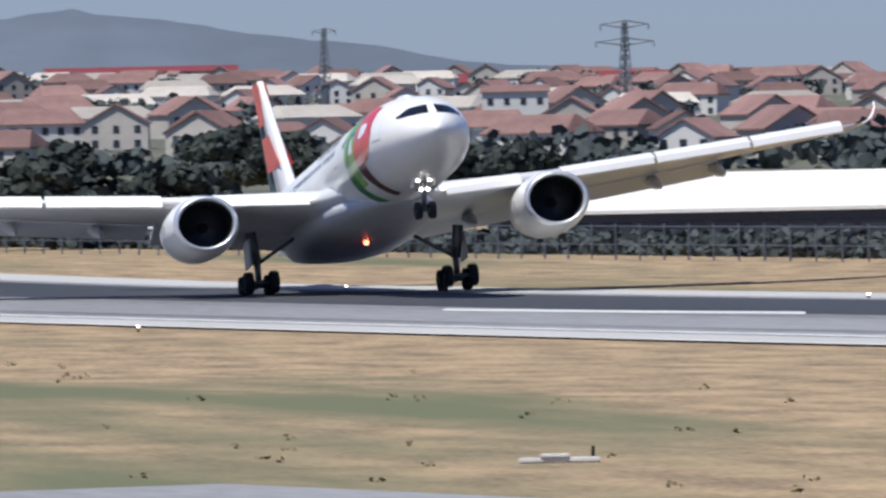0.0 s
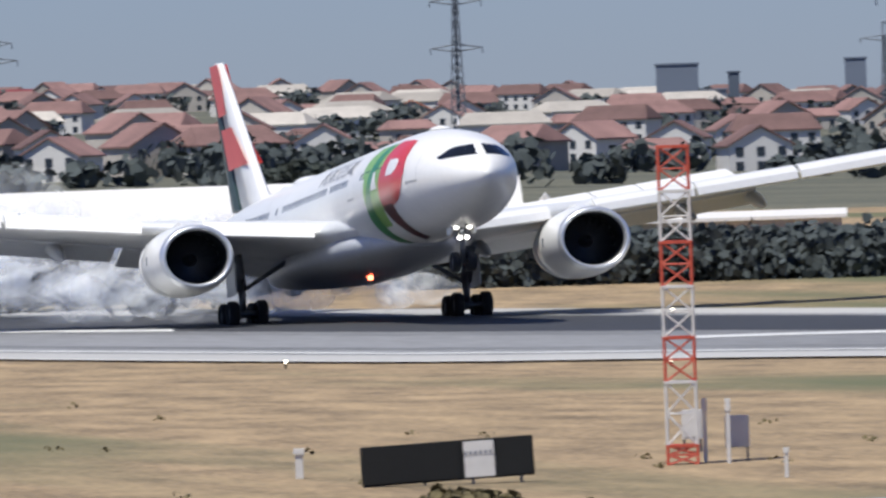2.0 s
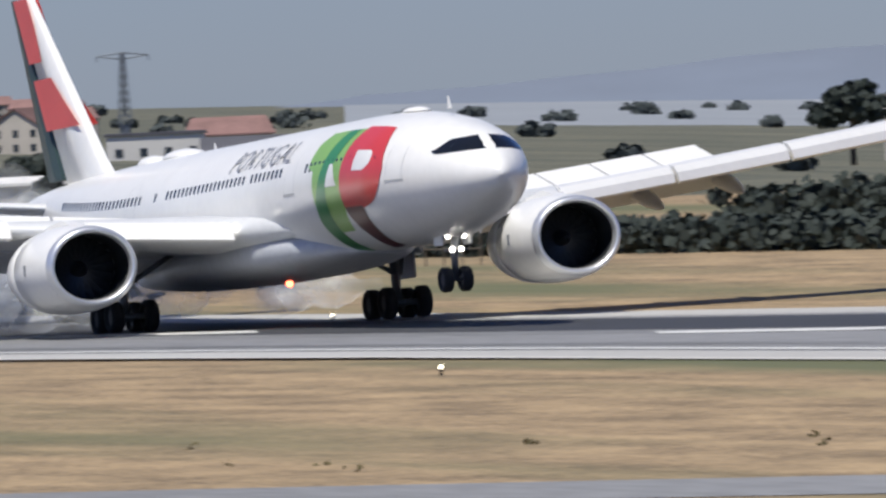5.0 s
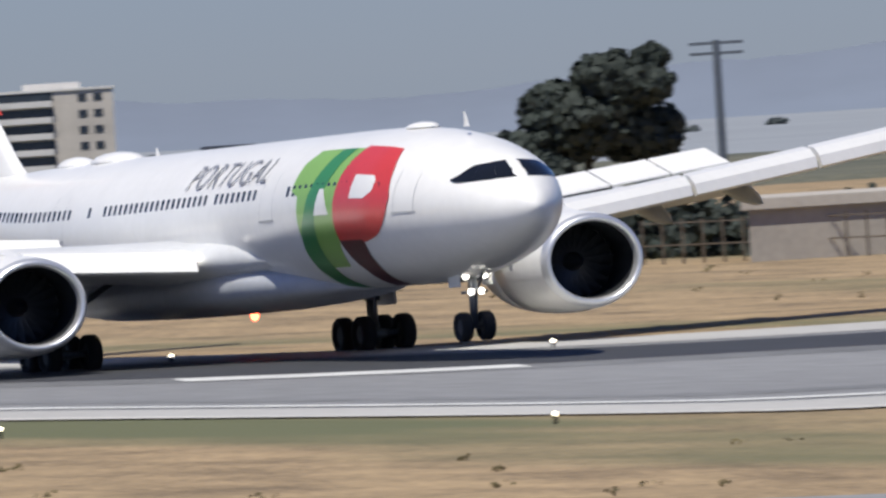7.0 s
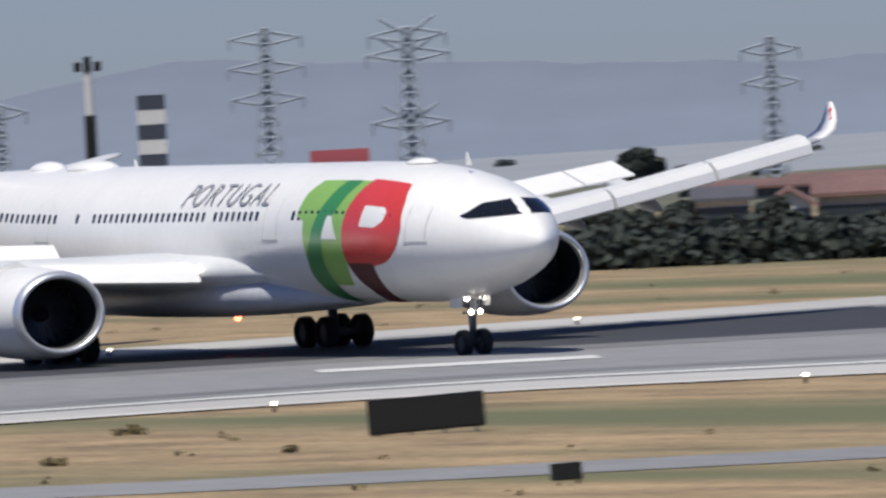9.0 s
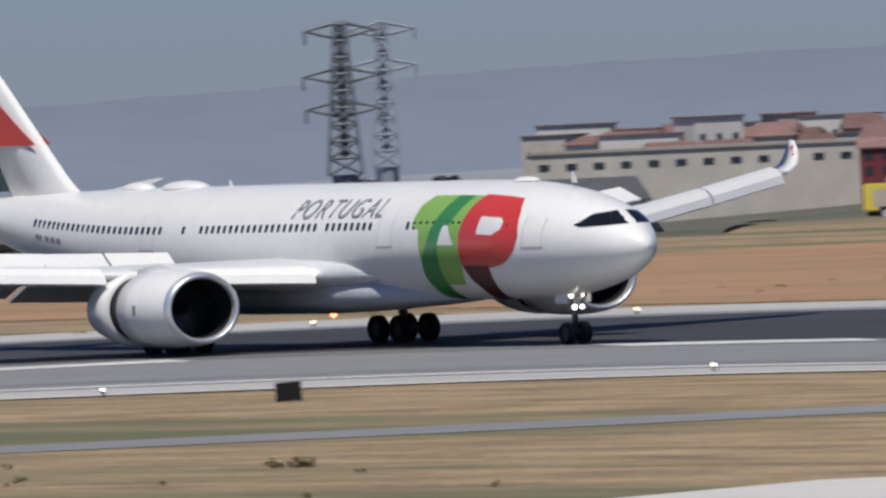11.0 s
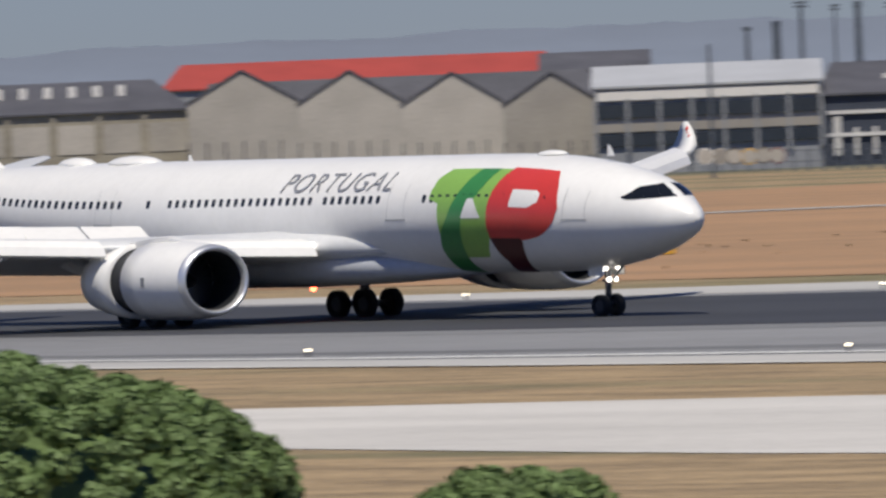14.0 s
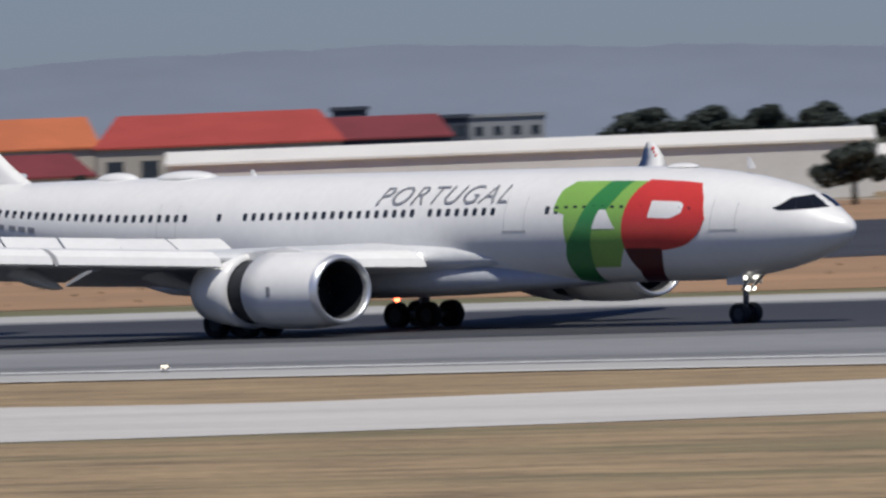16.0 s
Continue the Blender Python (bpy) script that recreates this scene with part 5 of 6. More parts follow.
pylon((-2553.45, 489.76, 10.87, 3.07, 16.54, 79.14), ((.98, 5), (.76, 6)), "distant power pylon above the roofs", "lattice", solid=True)
pylon((-2564.55, 427.86, 15.74, 2.36, 11.58, 80.53), ((.97, 2.4),), "distant power pylon above the roofs", "lattice", solid=True)
pylon((-2338.36, 540.44, 7.09, 2.84, 24.52, 76.99), ((.97, 5), (.6, 5)), "distant power pylon above the roofs", "lattice", solid=True)
pylon((-2318.39, 620.54, 1.47, 2.18, 19.83, 75.02), ((.98, 4.6),), "distant power pylon above the roofs", "lattice", solid=True)
pylon((-2220.57, 599.23, 1.62, 6.27, 30.28, 74.9), ((.9, 6), (.72, 5)), "tall lattice pylon tinted with haze", "lattice_far", solid=True)
pylon((-2282.68, 741.19, 0.91, 2.62, 13.62, 72.01), ((.97, 5),), "distant power pylon above the roofs", "lattice", solid=True)
pole((-1051.77, 322.15, 0.71, 1.75, 15.98, 72.97), "tall dark pole among the trees", .42)
pole((-1238.75, 394.33, -0.43, 1.18, 7.38, 72.34), "dark pole beyond the trees", .35, 0)
pole((-895.7, 443.24, -2.07, 4.32, 11.79, 63.67), "tall power pole with cross arms", .3, 2)
pole((-1107.06, 463.06, 0.43, 5.29, 14.15, 67.3), "tall power pole with cross arms", .35, 2)
for spec in ((-1142.26, 599.17, -3.71, 0.71, 7.78, 62.33), (-1141.3, 601, -3.84, 0.71, 7.96, 62.24), (-1140.23, 603.03, -3.98, 0.71, 7.96, 62.14), (-1112.03, 612.62, -1.45, 0.59, 6.19, 61.18), (-1011.08, 588.02, -3.99, 0.76, 7.62, 59.89)):
    pole(spec, "plain dark post on the skyline", .3)
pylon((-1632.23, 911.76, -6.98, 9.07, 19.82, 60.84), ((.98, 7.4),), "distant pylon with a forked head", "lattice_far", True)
pole((-1285.55, 712.14, -2.59, 3.75, 18.03, 61.05), "thin mast tinted with haze", .2, 1, "lattice_far")
pylon((-1968.17, 1130.28, -12.05, 5.75, 22.43, 60.16), ((.97, 5),), "distant pylon tinted with haze", "lattice_far", solid=True)
pylon((-1574.08, 951.41, -1.16, 4.32, 21.56, 58.92), ((.93, 5.5), (.72, 5.8), (.5, 5.5)), "distant lattice pylon tinted with haze", "lattice_far", solid=True)
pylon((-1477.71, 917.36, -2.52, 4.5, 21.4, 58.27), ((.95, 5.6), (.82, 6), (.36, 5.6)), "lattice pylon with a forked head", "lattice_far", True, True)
pylon((-1532.99, 1016.57, -7.78, 4.32, 22.84, 56.6), ((.92, 4.5), (.7, 4.5)), "distant lattice pylon tinted with haze", "lattice_far", solid=True)
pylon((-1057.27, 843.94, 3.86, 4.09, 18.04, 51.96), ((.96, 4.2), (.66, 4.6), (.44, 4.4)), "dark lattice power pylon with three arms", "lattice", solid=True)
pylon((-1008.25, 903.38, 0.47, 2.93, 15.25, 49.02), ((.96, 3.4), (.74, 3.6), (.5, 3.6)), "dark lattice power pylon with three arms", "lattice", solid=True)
pylon((-1362.44, 1090.68, 3.37, 4.32, 21.99, 51.76), ((.95, 5), (.7, 5)), "distant lattice pylon tinted with haze", "lattice_far", solid=True)


def chequered_tower(spec):
    x, y, z0, w, h, yaw = spec
    top = thing("water_tower", pose(x, y, z0, 0, 0, yaw), "square water tower in dark and white chequers", "tower")
    for k in range(5):
        part("course", box(-w / 2, w / 2, -w / 2, w / 2, h * (1 - .2 * (k + 1)), h * (1 - .2 * k) - .01, .05), M["wallwhite" if k % 2 else "walldark"], top)
    part("base", box(-w * .4, w * .4, -w * .4, w * .4, -12, 0), M["wallpale"], top)


chequered_tower((-1066.47, 631.19, 2.69, 2.95, 7.79, 59.46))


def lamp_mast(spec, label):
    x, y, z0, w, h, yaw = spec
    top = thing("floodlight_mast", pose(x, y, z0, 0, 0, yaw), label, "mast")
    part("shaft", add_rod(bmesh.new(), (0, 0, -8), (0, 0, h * .93), .45, .3, 10), M["wallwhite"], top)
    part("shaft_band", add_rod(bmesh.new(), (0, 0, -8), (0, 0, h * .45), .5, .45, 10), M["black"], top)
    for s in (-1, 0, 1):
        part("lamp_head", box(s * .8 - .3, s * .8 + .3, -.4, .4, h * .86, h * (1.0 - .05 * abs(s)), .05), M["black"], top)


lamp_mast((-810.59, 474.48, 4.86, 1.68, 8.62, 59.74), "floodlight mast in dark and white bands")
# aerials on the roofs
for spec, r in (((-812.54, 1064.5, 12.99, 1.16, 4, 39.74), .25), ((-809.66, 1066.88, 12.85, 1.24, 4.72, 39.6), .5), ((-807.2, 1068.92, 12.72, 1.82, 7.27, 39.49), .25), ((-803.88, 1071.64, 12.55, 1.24, 6.9, 39.33), .15), ((-801.61, 1073.5, 12.43, 1.31, 7.27, 39.23), .4), ((-798.34, 1076.17, 12.26, 1.45, 7.27, 39.08), .12), ((-942.73, 1008.14, 10.41, 1.31, 4, 44.57), .3), ((-941, 1009.84, 10.31, 1.82, 4.21, 44.48), .2), ((-940.04, 1010.78, 10.26, 0.87, 4.72, 44.43), .25)):
    pole(spec, "thin dark rooftop aerial mast", r, 2, name="aerial_mast")
pole((-631.56, 840.42, 2.89, 0.95, 11.02, 39.91), "dark lamp post before the hall", .16, name="lamp_post")
pole((-599.48, 866.41, 1.25, 0.83, 10.13, 38.11), "dark lamp post before the hall", .12, name="lamp_post")
pole((-529.96, 845.59, 2.7, 0.76, 6.8, 36.24), "dark lamp post before the sheds", .16, name="lamp_post")



# ---- airfield furniture ----

def lattice_mast(spec, label, bands, boxes=True):
    """A square lattice mast in red and white lengths, bands given by their share of the height."""
    x, y, z0, w, h, yaw = spec
    top = thing("lattice_mast", pose(x, y, z0, 0, 0, yaw), label, "mast")
    for a, b, m_ in bands:
        n = max(2, round((b - a) * h / w))
        e, dz = w / 2, (b - a) * h / n
        bars = [((sx * e, sy * e, a * h), (sx * e, sy * e, b * h), .055) for sx in (-1, 1) for sy in (-1, 1)]
        for k in range(n):
            za, zb = a * h + dz * k, a * h + dz * (k + 1)
            for sy in (-1, 1):
                bars += [((-e, sy * e, za), (e, sy * e, zb), .034), ((e, sy * e, za), (-e, sy * e, zb), .034), ((-e, sy * e, zb), (e, sy * e, zb), .034)]
        for p, q, r in bars:
            part("bar", add_rod(bmesh.new(), p, q, w * r, w * r, 6), M[m_], top)
        part("collar", box(-w * .56, w * .56, -w * .56, w * .56, b * h - .05, b * h + .03, .01), M[m_], top)
    return top


lattice_mast((-303.51, 75.63, 0, 0.75, 8.01, 76.01), "red and white lattice aerial mast in the grass", ((0, .06, "maskred"), (.06, .26, "wallwhite"), (.26, .40, "maskred"), (.40, .56, "wallwhite"), (.56, .70, "maskred"), (.70, .86, "wallwhite"), (.86, 1, "maskred")))
lattice_mast((-448.55, 242.44, -1.16, 1.04, 11.63, 61.65), "red and white lattice mast with aerials", ((0, .30, "maskred"), (.30, .62, "wallwhite"), (.62, 1, "maskred")))


def cabinet(spec, label, material="wallwhite", legs=True):
    x, y, z0, w, h, yaw = spec
    top = thing("equipment_cabinet", pose(x, y, z0, 0, 0, yaw), label, "cabinet")
    part("body", box(-w / 2, w / 2, -w * .3, w * .3, h * .3 if legs else 0, h, .02), M[material], top)
    part("door_panel", box(-w * .4, w * .4, -w * .3 - .015, -w * .3, h * .36 if legs else h * .1, h * .92, .01), M[material], top)
    if legs:
        for sx in (-1, 1):
            part("leg", box(sx * w * .4 - .03, sx * w * .4 + .03, -.03, .03, -.05, h * .3), M["lattice"], top)


cabinet((-304.94, 77.42, 0, 0.61, 1.14, 75.75), "white equipment cabinet by the mast")
cabinet((-314.07, 78.53, -0, 0.54, 1.1, 75.96), "white equipment cabinet by the mast")
for spec in ((-304.64, 76.5, 0, 0.14, 1.61, 75.9), (-302.85, 76.66, 0, 0.14, 1.63, 75.8), (-289.48, 74.69, 0, 0.14, 0.72, 75.53), (-304.9, 66.05, 0, 0.28, 0.75, 77.78), (-365.88, 213.01, 0, 0.16, 3.19, 59.97)):
    x, y, z0, w, h, yaw = spec
    post = thing("marker_post", pose(x, y, z0, 0, 0, yaw), "short white marker post in the grass", "post")
    part("stake", box(-w * .35, w * .35, -w * .35, w * .35, -.1, h * .8, .01), M["wallwhite"], post)
    part("cap", box(-w * .5, w * .5, -w * .5, w * .5, h * .8, h, .01), M["wallwhite"], post)


def wind_box(spec):
    x, y, z0, w, h, yaw = spec
    top = thing("weather_sensor", pose(x, y, z0, 0, 0, yaw), "white sensor box on an orange post with forked arms", "sensor")
    part("post", add_rod(bmesh.new(), (0, 0, -.1), (0, 0, h * .9), .05, .05, 8), M["maskred"], top)
    part("box", box(-w / 2, w / 2, -.18, .18, h * .22, h * .57, .03), M["wallwhite"], top)
    bm = bmesh.new()
    for s in (-1, 1):
        add_rod(bm, (0, 0, h * .86), (s * w * .8, 0, h * .99), .03, .03, 6)
    part("fork", bm, M["wallwhite"], top)


wind_box((-293.93, 79.51, 0, 0.43, 2.38, 74.86))
for t_spec in ((-390.63, 205.65, 0, 0.74, 2.55, 62.27), (-394.58, 211.15, 0, 0.41, 1.65, 61.89)):
    x, y, z0, w, h, yaw = t_spec
    top = thing("weather_sensor", pose(x, y, z0, 0, 0, yaw), "small white instrument post in the grass", "sensor")
    part("post", add_rod(bmesh.new(), (0, 0, -.1), (0, 0, h), .07, .05, 8), M["wallwhite"], top)
    part("head", box(-w / 2, w / 2, -.15, .15, h * .9, h, .03), M["wallwhite"], top)
    part("foot_box", box(-w * .45, w * .45, -.3, .3, 0, h * .4, .03), M["wallwhite"], top)


def taxi_sign(spec, label, panels, rot=0):
    """A low sign box; panels are (start, end, material) by share of the width."""
    x, y, z0, w, h, yaw = spec
    top = thing("taxiway_sign", pose(x, y, z0 - .04, 0, -2.4, yaw + rot), label, "sign", "signs in the grass")
    part("frame", box(-w / 2, w / 2, -.12, .12, h * .12, h, .02), M["black"], top)
    for a, b, m_ in panels:
        part("panel", box(-w / 2 + w * a + .03, -w / 2 + w * b - .03, -.15, -.12, h * .16, h * .96, .01), M[m_], top)
    for k in range(4):
        part("leg", box(-w * .42 + w * .28 * k - .04, -w * .42 + w * .28 * k + .04, -.06, .06, -.05, h * .14), M["lattice"], top)
    return top


sign = taxi_sign((-294.78, 67.57, 0, 4.21, 1.1, 77.09), "black sign board with a white middle panel in the grass", ((0, .58, "black"), (.59, .78, "wallwhite"), (.79, 1, "black")))
for k in range(6):
    part("stroke", box(4.21 * (.60 + .029 * k - .5), 4.21 * (.616 + .029 * k - .5), -.165, -.15, .72, .82), M["letter"], sign)
taxi_sign((-301.2, 92.4, 0, 2.68, 0.82, 72.94), "plain black sign back in the grass", ((0, 1, "black"),))
taxi_sign((-227.64, 144.28, 0, 3.12, 1.06, 58.26), "plain black sign back in the grass", ((0, 1, "black"),))
taxi_sign((-187.65, 123.23, 0, 0.73, 0.44, 57.63), "small dark marker box by the taxiway", ((0, 1, "black"),))
taxi_sign((-215.53, 182.69, 0, 0.88, 0.72, 52.24), "small dark marker box by the taxiway", ((0, 1, "black"),))
taxi_sign((-216.03, 96.64, -0, 1.99, 0.4, 65.9), "plain black sign back by the taxiway", ((0, 1, "black"),))
taxi_sign((-298.16, 362.49, 0, 2.46, 0.98, 44.04), "yellow and black taxiway sign", ((0, .28, "black"), (.28, 1, "signyellow")))
taxi_sign((-246.87, 375.68, -0, 1.6, 0.66, 40.16), "yellow taxiway sign in grass", ((0, .1, "black"), (.1, 1, "signyellow")))
taxi_sign((-434.96, 424.84, 0, 2.56, 0.98, 47.94), "dark taxiway sign board", ((0, 1, "black"),))


def fallen_board(x, y, yaw):
    top = thing("fallen_board", pose(x, y, 0, 0, 0, yaw), "pale weathered board lying in the dry grass", "board")
    part("plank", box(-1.05, 1.05, -.25, .25, .02, .14, .03), M["wallwhite"], top)
    part("loose_sheet", box(-.5, .25, -.3, .1, .14, .24, .03), M["wallwhite"], top)
    part("stake", add_rod(bmesh.new(), (.85, .1, 0), (.87, .1, .42), .06, .05, 6), M["black"], top)


fallen_board(-313.5, 58.2, 79.5)


def barrier(spec, stripes):
    x, y, z0, w, h, yaw = spec
    top = thing("barrier_screen", pose(x, y, z0, 0, 0, yaw), "red and white striped screen at the field edge", "screen", "striped screens")
    for k in range(stripes):
        part("board", box(-w / 2 + w * k / stripes, -w / 2 + w * (k + 1) / stripes - .02, -.05, .05, .1, h, .01), M["wallwhite" if k % 2 else "maskred"], top)
    for s in (-1, 1):
        part("brace", box(s * w * .4 - .06, s * w * .4 + .06, .05, .5, 0, h * .8), M["lattice"], top)


barrier((-415.11, 235.44, -0.54, 4.05, 1.91, 60.55), 7)
barrier((-433.59, 238.54, -1.1, 1.38, 1.88, 61.24), 5)
# red and white marker balls on the fence line
for spec in ((-482.9, 263, 4.14, 1.02, 0.76, 61.47), (-482.65, 263.46, 2.66, 0.81, 0.61, 61.42), (-482.4, 263.92, 1.78, 0.51, 0.43, 61.36)):
    x, y, z0, w, h, yaw = spec
    ball = thing("wind_cone", pose(x, y, z0, 0, 0, yaw), "red ring of a windsock on its frame", "windsock")
    bm = bmesh.new()
    bmesh.ops.create_uvsphere(bm, u_segments=14, v_segments=10, radius=w / 2, matrix=Matrix.Translation((0, 0, h / 2)) @ Matrix.Diagonal((1, 1, .8, 1)))
    part("cloth", bm, M["red"], ball, "", True)
    part("stay", add_rod(bmesh.new(), (0, 0, -z0), (0, 0, h * .3), .05, .04, 6), M["lattice"], ball)


def fence(a, b, height, gap, label, material="lattice", rails=2, radius=.07):
    a, b = Vector(a), Vector(b)
    n = int((b - a).length / gap)
    yaw = math.degrees(math.atan2((b - a).y, (b - a).x))
    top = thing("fence", pose(a.x, a.y, a.z, 0, 0, yaw), label, "fence")
    post = mesh_of("post", *loft([[(radius, radius, 0), (-radius, radius, 0), (-radius, -radius, 0), (radius, -radius, 0)], [(radius * .8, radius * .8, height), (-radius * .8, radius * .8, height), (-radius * .8, -radius * .8, height), (radius * .8, -radius * .8, height)]]))
    for k in range(n + 1):
        obj("post", post, M[material], top, pose(gap * k, 0, 0))
    for r in range(rails):
        part("rail", box(0, gap * n, -.03, .03, height * (.92 - .5 * r) - .03, height * (.92 - .5 * r) + .03), M[material], top)


def far_fence(p, q, height, gap, label, material="lattice", radius=.07):
    fence((*p, 0), (*q, 0), height, gap, label, material, 2, radius)


far_fence((-475.12, 231.07), (-412.19, 247.93), 1.9, 1.3, "wire fence with thin dark posts along the field", "wood", .045)
far_fence((-891.63, 112.31), (-638.11, 159.36), 2.2, 4.0, "grey boundary fence along the field", "lattice", .05)
far_fence((-1502.33, 1402.64), (-551.27, 824.82), 2.4, 5.0, "dark boundary fence before the sheds", "lattice", .09)
far_fence((-594.59, 174.96), (-530.03, 188.98), 1.8, 1.6, "boundary fence by the low sheds", "wood", .03)

# dark bank of hedge along the boundary
def hedge(p, q, height, count, seed, label, leaf=.5, material="leafdark"):
    rng = random.Random(seed)
    bm = bmesh.new()
    a, b = Vector((*p, 0)), Vector((*q, 0))
    for _ in range(count):
        u = rng.random()
        c = a + (b - a) * u + Vector((rng.uniform(-3, 3), rng.uniform(-3, 3), 0))
        hh = height * (.75 + .35 * noise.noise((u * 26, seed, 0)) + .2 * noise.noise((u * 90, seed, 2)))
        c.z = rng.uniform(0, max(.3, hh))
        leaf_clump(bm, c, (1.0, 1.0, .6), 5, rng, leaf)
    ob = new("hedge", bpy.data.meshes.new("hedge"))
    bm.to_mesh(ob.data)
    bm.free()
    ob.data.materials.append(M[material])
    tagged(ob, label, "hedge", kind="stuff")


# the first three hedges use the leaf colour with haze mixed in
hedge((-952.04, 119.94), (-815, 140), 3.6, 4500, 1, "dark hedge and scrub along the boundary", material="leafhaze")
hedge((-815, 140), (-649.81, 164.42), 1.3, 3500, 11, "low scrub along the boundary fence", material="leafhaze")
hedge((-649.18, 149.64), (-585.03, 188.69), 2.8, 8000, 2, "dark scrub bank along the boundary", material="leafhaze")
hedge((-614.43, 189.96), (-517.92, 206.1), 1.5, 4000, 3, "dark scrub along the boundary")
hedge((-597.71, 228.61), (-474.65, 242.41), 2.6, 4000, 4, "patchy scrub behind the fence")
hedge((-513.07, 267.38), (-419, 265.93), 2.0, 4000, 5, "patchy scrub behind the fence")
hedge((-463.67, 328.53), (-779.96, 629.67), 2.2, 5000, 7, "patchy scrub along the far boundary")
hedge((-480.6, 283.08), (-434.64, 318.47), 1.9, 4000, 6, "dark scrub below the boundary trees")

# parked and standing vehicles
def wheels_of(top, xs, y0, y1, r, name="wheel"):
    me = mesh_of("tyre_small", *loft([[(r * math.cos(2 * math.pi * i / 18), o, r * math.sin(2 * math.pi * i / 18)) for i in range(18)] for o in (-.16, .16)]))
    for x in xs:
        for y in (y0, y1):
            w = obj(name, me, M["tyre"], top, pose(x, y, r))
            part("rim", add_rod(bmesh.new(), (0, -.18, 0), (0, .18, 0), r * .5, r * .5, 10), M["lip"], w)


def fire_engine(spec):
    x, y, z0, w, h, yaw = spec
    top = thing("fire_engine", pose(x, y, z0, 0, 0, yaw), "lime-yellow airport fire engine with three axles", "fire engine")
    h = w * .30
    part("body", box(-w * .5, w * .30, -1.5, 1.5, h * .25, h * .82, .12), M["yellow"], top)
    part("cab", box(w * .31, w * .5, -1.5, 1.5, h * .25, h * .95, .2), M["yellow"], top)
    part("windscreen", box(w * .33, w * .505, -1.52, 1.52, h * .58, h * .84, .05), M["window"], top)
    part("roof_deck", box(-w * .35, w * .2, -1.2, 1.2, h * .82, h * .95, .08), M["wallwhite"], top)
    part("monitor", add_rod(bmesh.new(), (w * .2, 0, h), (w * .42, 0, h * 1.08), .14, .1, 8), M["black"], top)
    part("chassis", box(-w * .48, w * .48, -1.3, 1.3, h * .15, h * .27, .05), M["black"], top)
    for k in range(4):
        part("shutter", box(-w * .44 + w * .18 * k, -w * .44 + w * .18 * k + w * .15, -1.53, -1.49, h * .34, h * .7, .02), M["wallpale"], top)
    part("number_bar", box(-w * .02, w * .08, -1.56, -1.52, h * .5, h * .66), M["black"], top)
    wheels_of(top, (-w * .36, -w * .22, w * .36), -1.35, 1.35, h * .19)


fire_engine((-748.4, 671.85, -1.55, 14.82, 4.18, 49.23))


def car(spec, label, material, length=4.3, turn=0):
    x, y, z0, w, h, yaw = spec
    top = thing("car", pose(x, y, z0, 0, 0, yaw + turn), label, "car")
    prof = [(-.5, .22), (-.5, .5), (-.44, .6), (-.30, .64), (-.18, 1.0), (.2, 1.0), (.36, .66), (.49, .58), (.5, .22)]
    l, hh = length, 1.55
    v, f = loft([[(a * l, yy, b * hh) for a, b in prof] for yy in (-.85, .85)])
    part("body", (lambda bm: (bm.from_mesh(mesh_of("body", v, f)), bm)[1])(bmesh.new()), M[material], top)
    part("window_band", box(-l * .2, l * .24, -.87, .87, hh * .66, hh * .94, .03), M["window"], top)
    part("windscreen", box(l * .20, l * .34, -.7, .7, hh * .66, hh * .9, .03), M["window"], top)
    for s in (-1, 1):
        part("headlight", box(l * .485, l * .51, s * .6 - .15, s * .6 + .15, hh * .42, hh * .55, .02), M["lip"], top)
    wheels_of(top, (-l * .32, l * .31), -.8, .8, .32)


car((-504.22, 755.56, 0, 2.97, 1.85, 37.79), "white pick-up parked on the apron", "wallwhite", 4.6, -25)
car((-424.72, 472.37, 0, 2.74, 1.5, 45.01), "yellow airport car on the taxiway", "yellow", 4.3, -62)
taxi_sign((-377.41, 425.26, 0, 2.69, 0.79, 45), "black sign back beside the taxiway", ((0, 1, "black"),))
# barrels at the fence
for k in range(6):
    x, y, z0, w, h, yaw = [(-623.81, 829.94, 1.47, 1.51, 1.74, 39.94), (-622.66, 830.91, 1.41, 1.51, 1.74, 39.88), (-621.5, 831.88, 1.35, 1.51, 1.74, 39.81), (-620.33, 832.85, 1.29, 1.51, 1.74, 39.74), (-619.21, 833.78, 1.35, 1.4, 1.74, 39.68), (-618.14, 834.67, 1.29, 1.4, 1.74, 39.61)][k]
    drum = thing("oil_drum", pose(x, y, z0, 0, 0, yaw), "stored drum lying on its side by the shed", "drum", "stored drums")
    part("shell", add_rod(bmesh.new(), (0, 0, h / 2), (0, 1.2, h / 2), h / 2, h / 2, 16), M[("roofpale", "wallpale", "wood", "signyellow", "wood", "maroon")[k]], drum)
    part("end", add_rod(bmesh.new(), (0, -.03, h / 2), (0, .02, h / 2), h * .43, h * .43, 16), M["wallpale"], drum)


# taxiways and worn strips
PAVED = [((a[0] + b[0]) / 2, (a[1] + b[1]) / 2, math.hypot(a[0] - b[0], a[1] - b[1]) * .6) for a, b in zip(RUNWAY_NEAR, RUNWAY_FAR)]


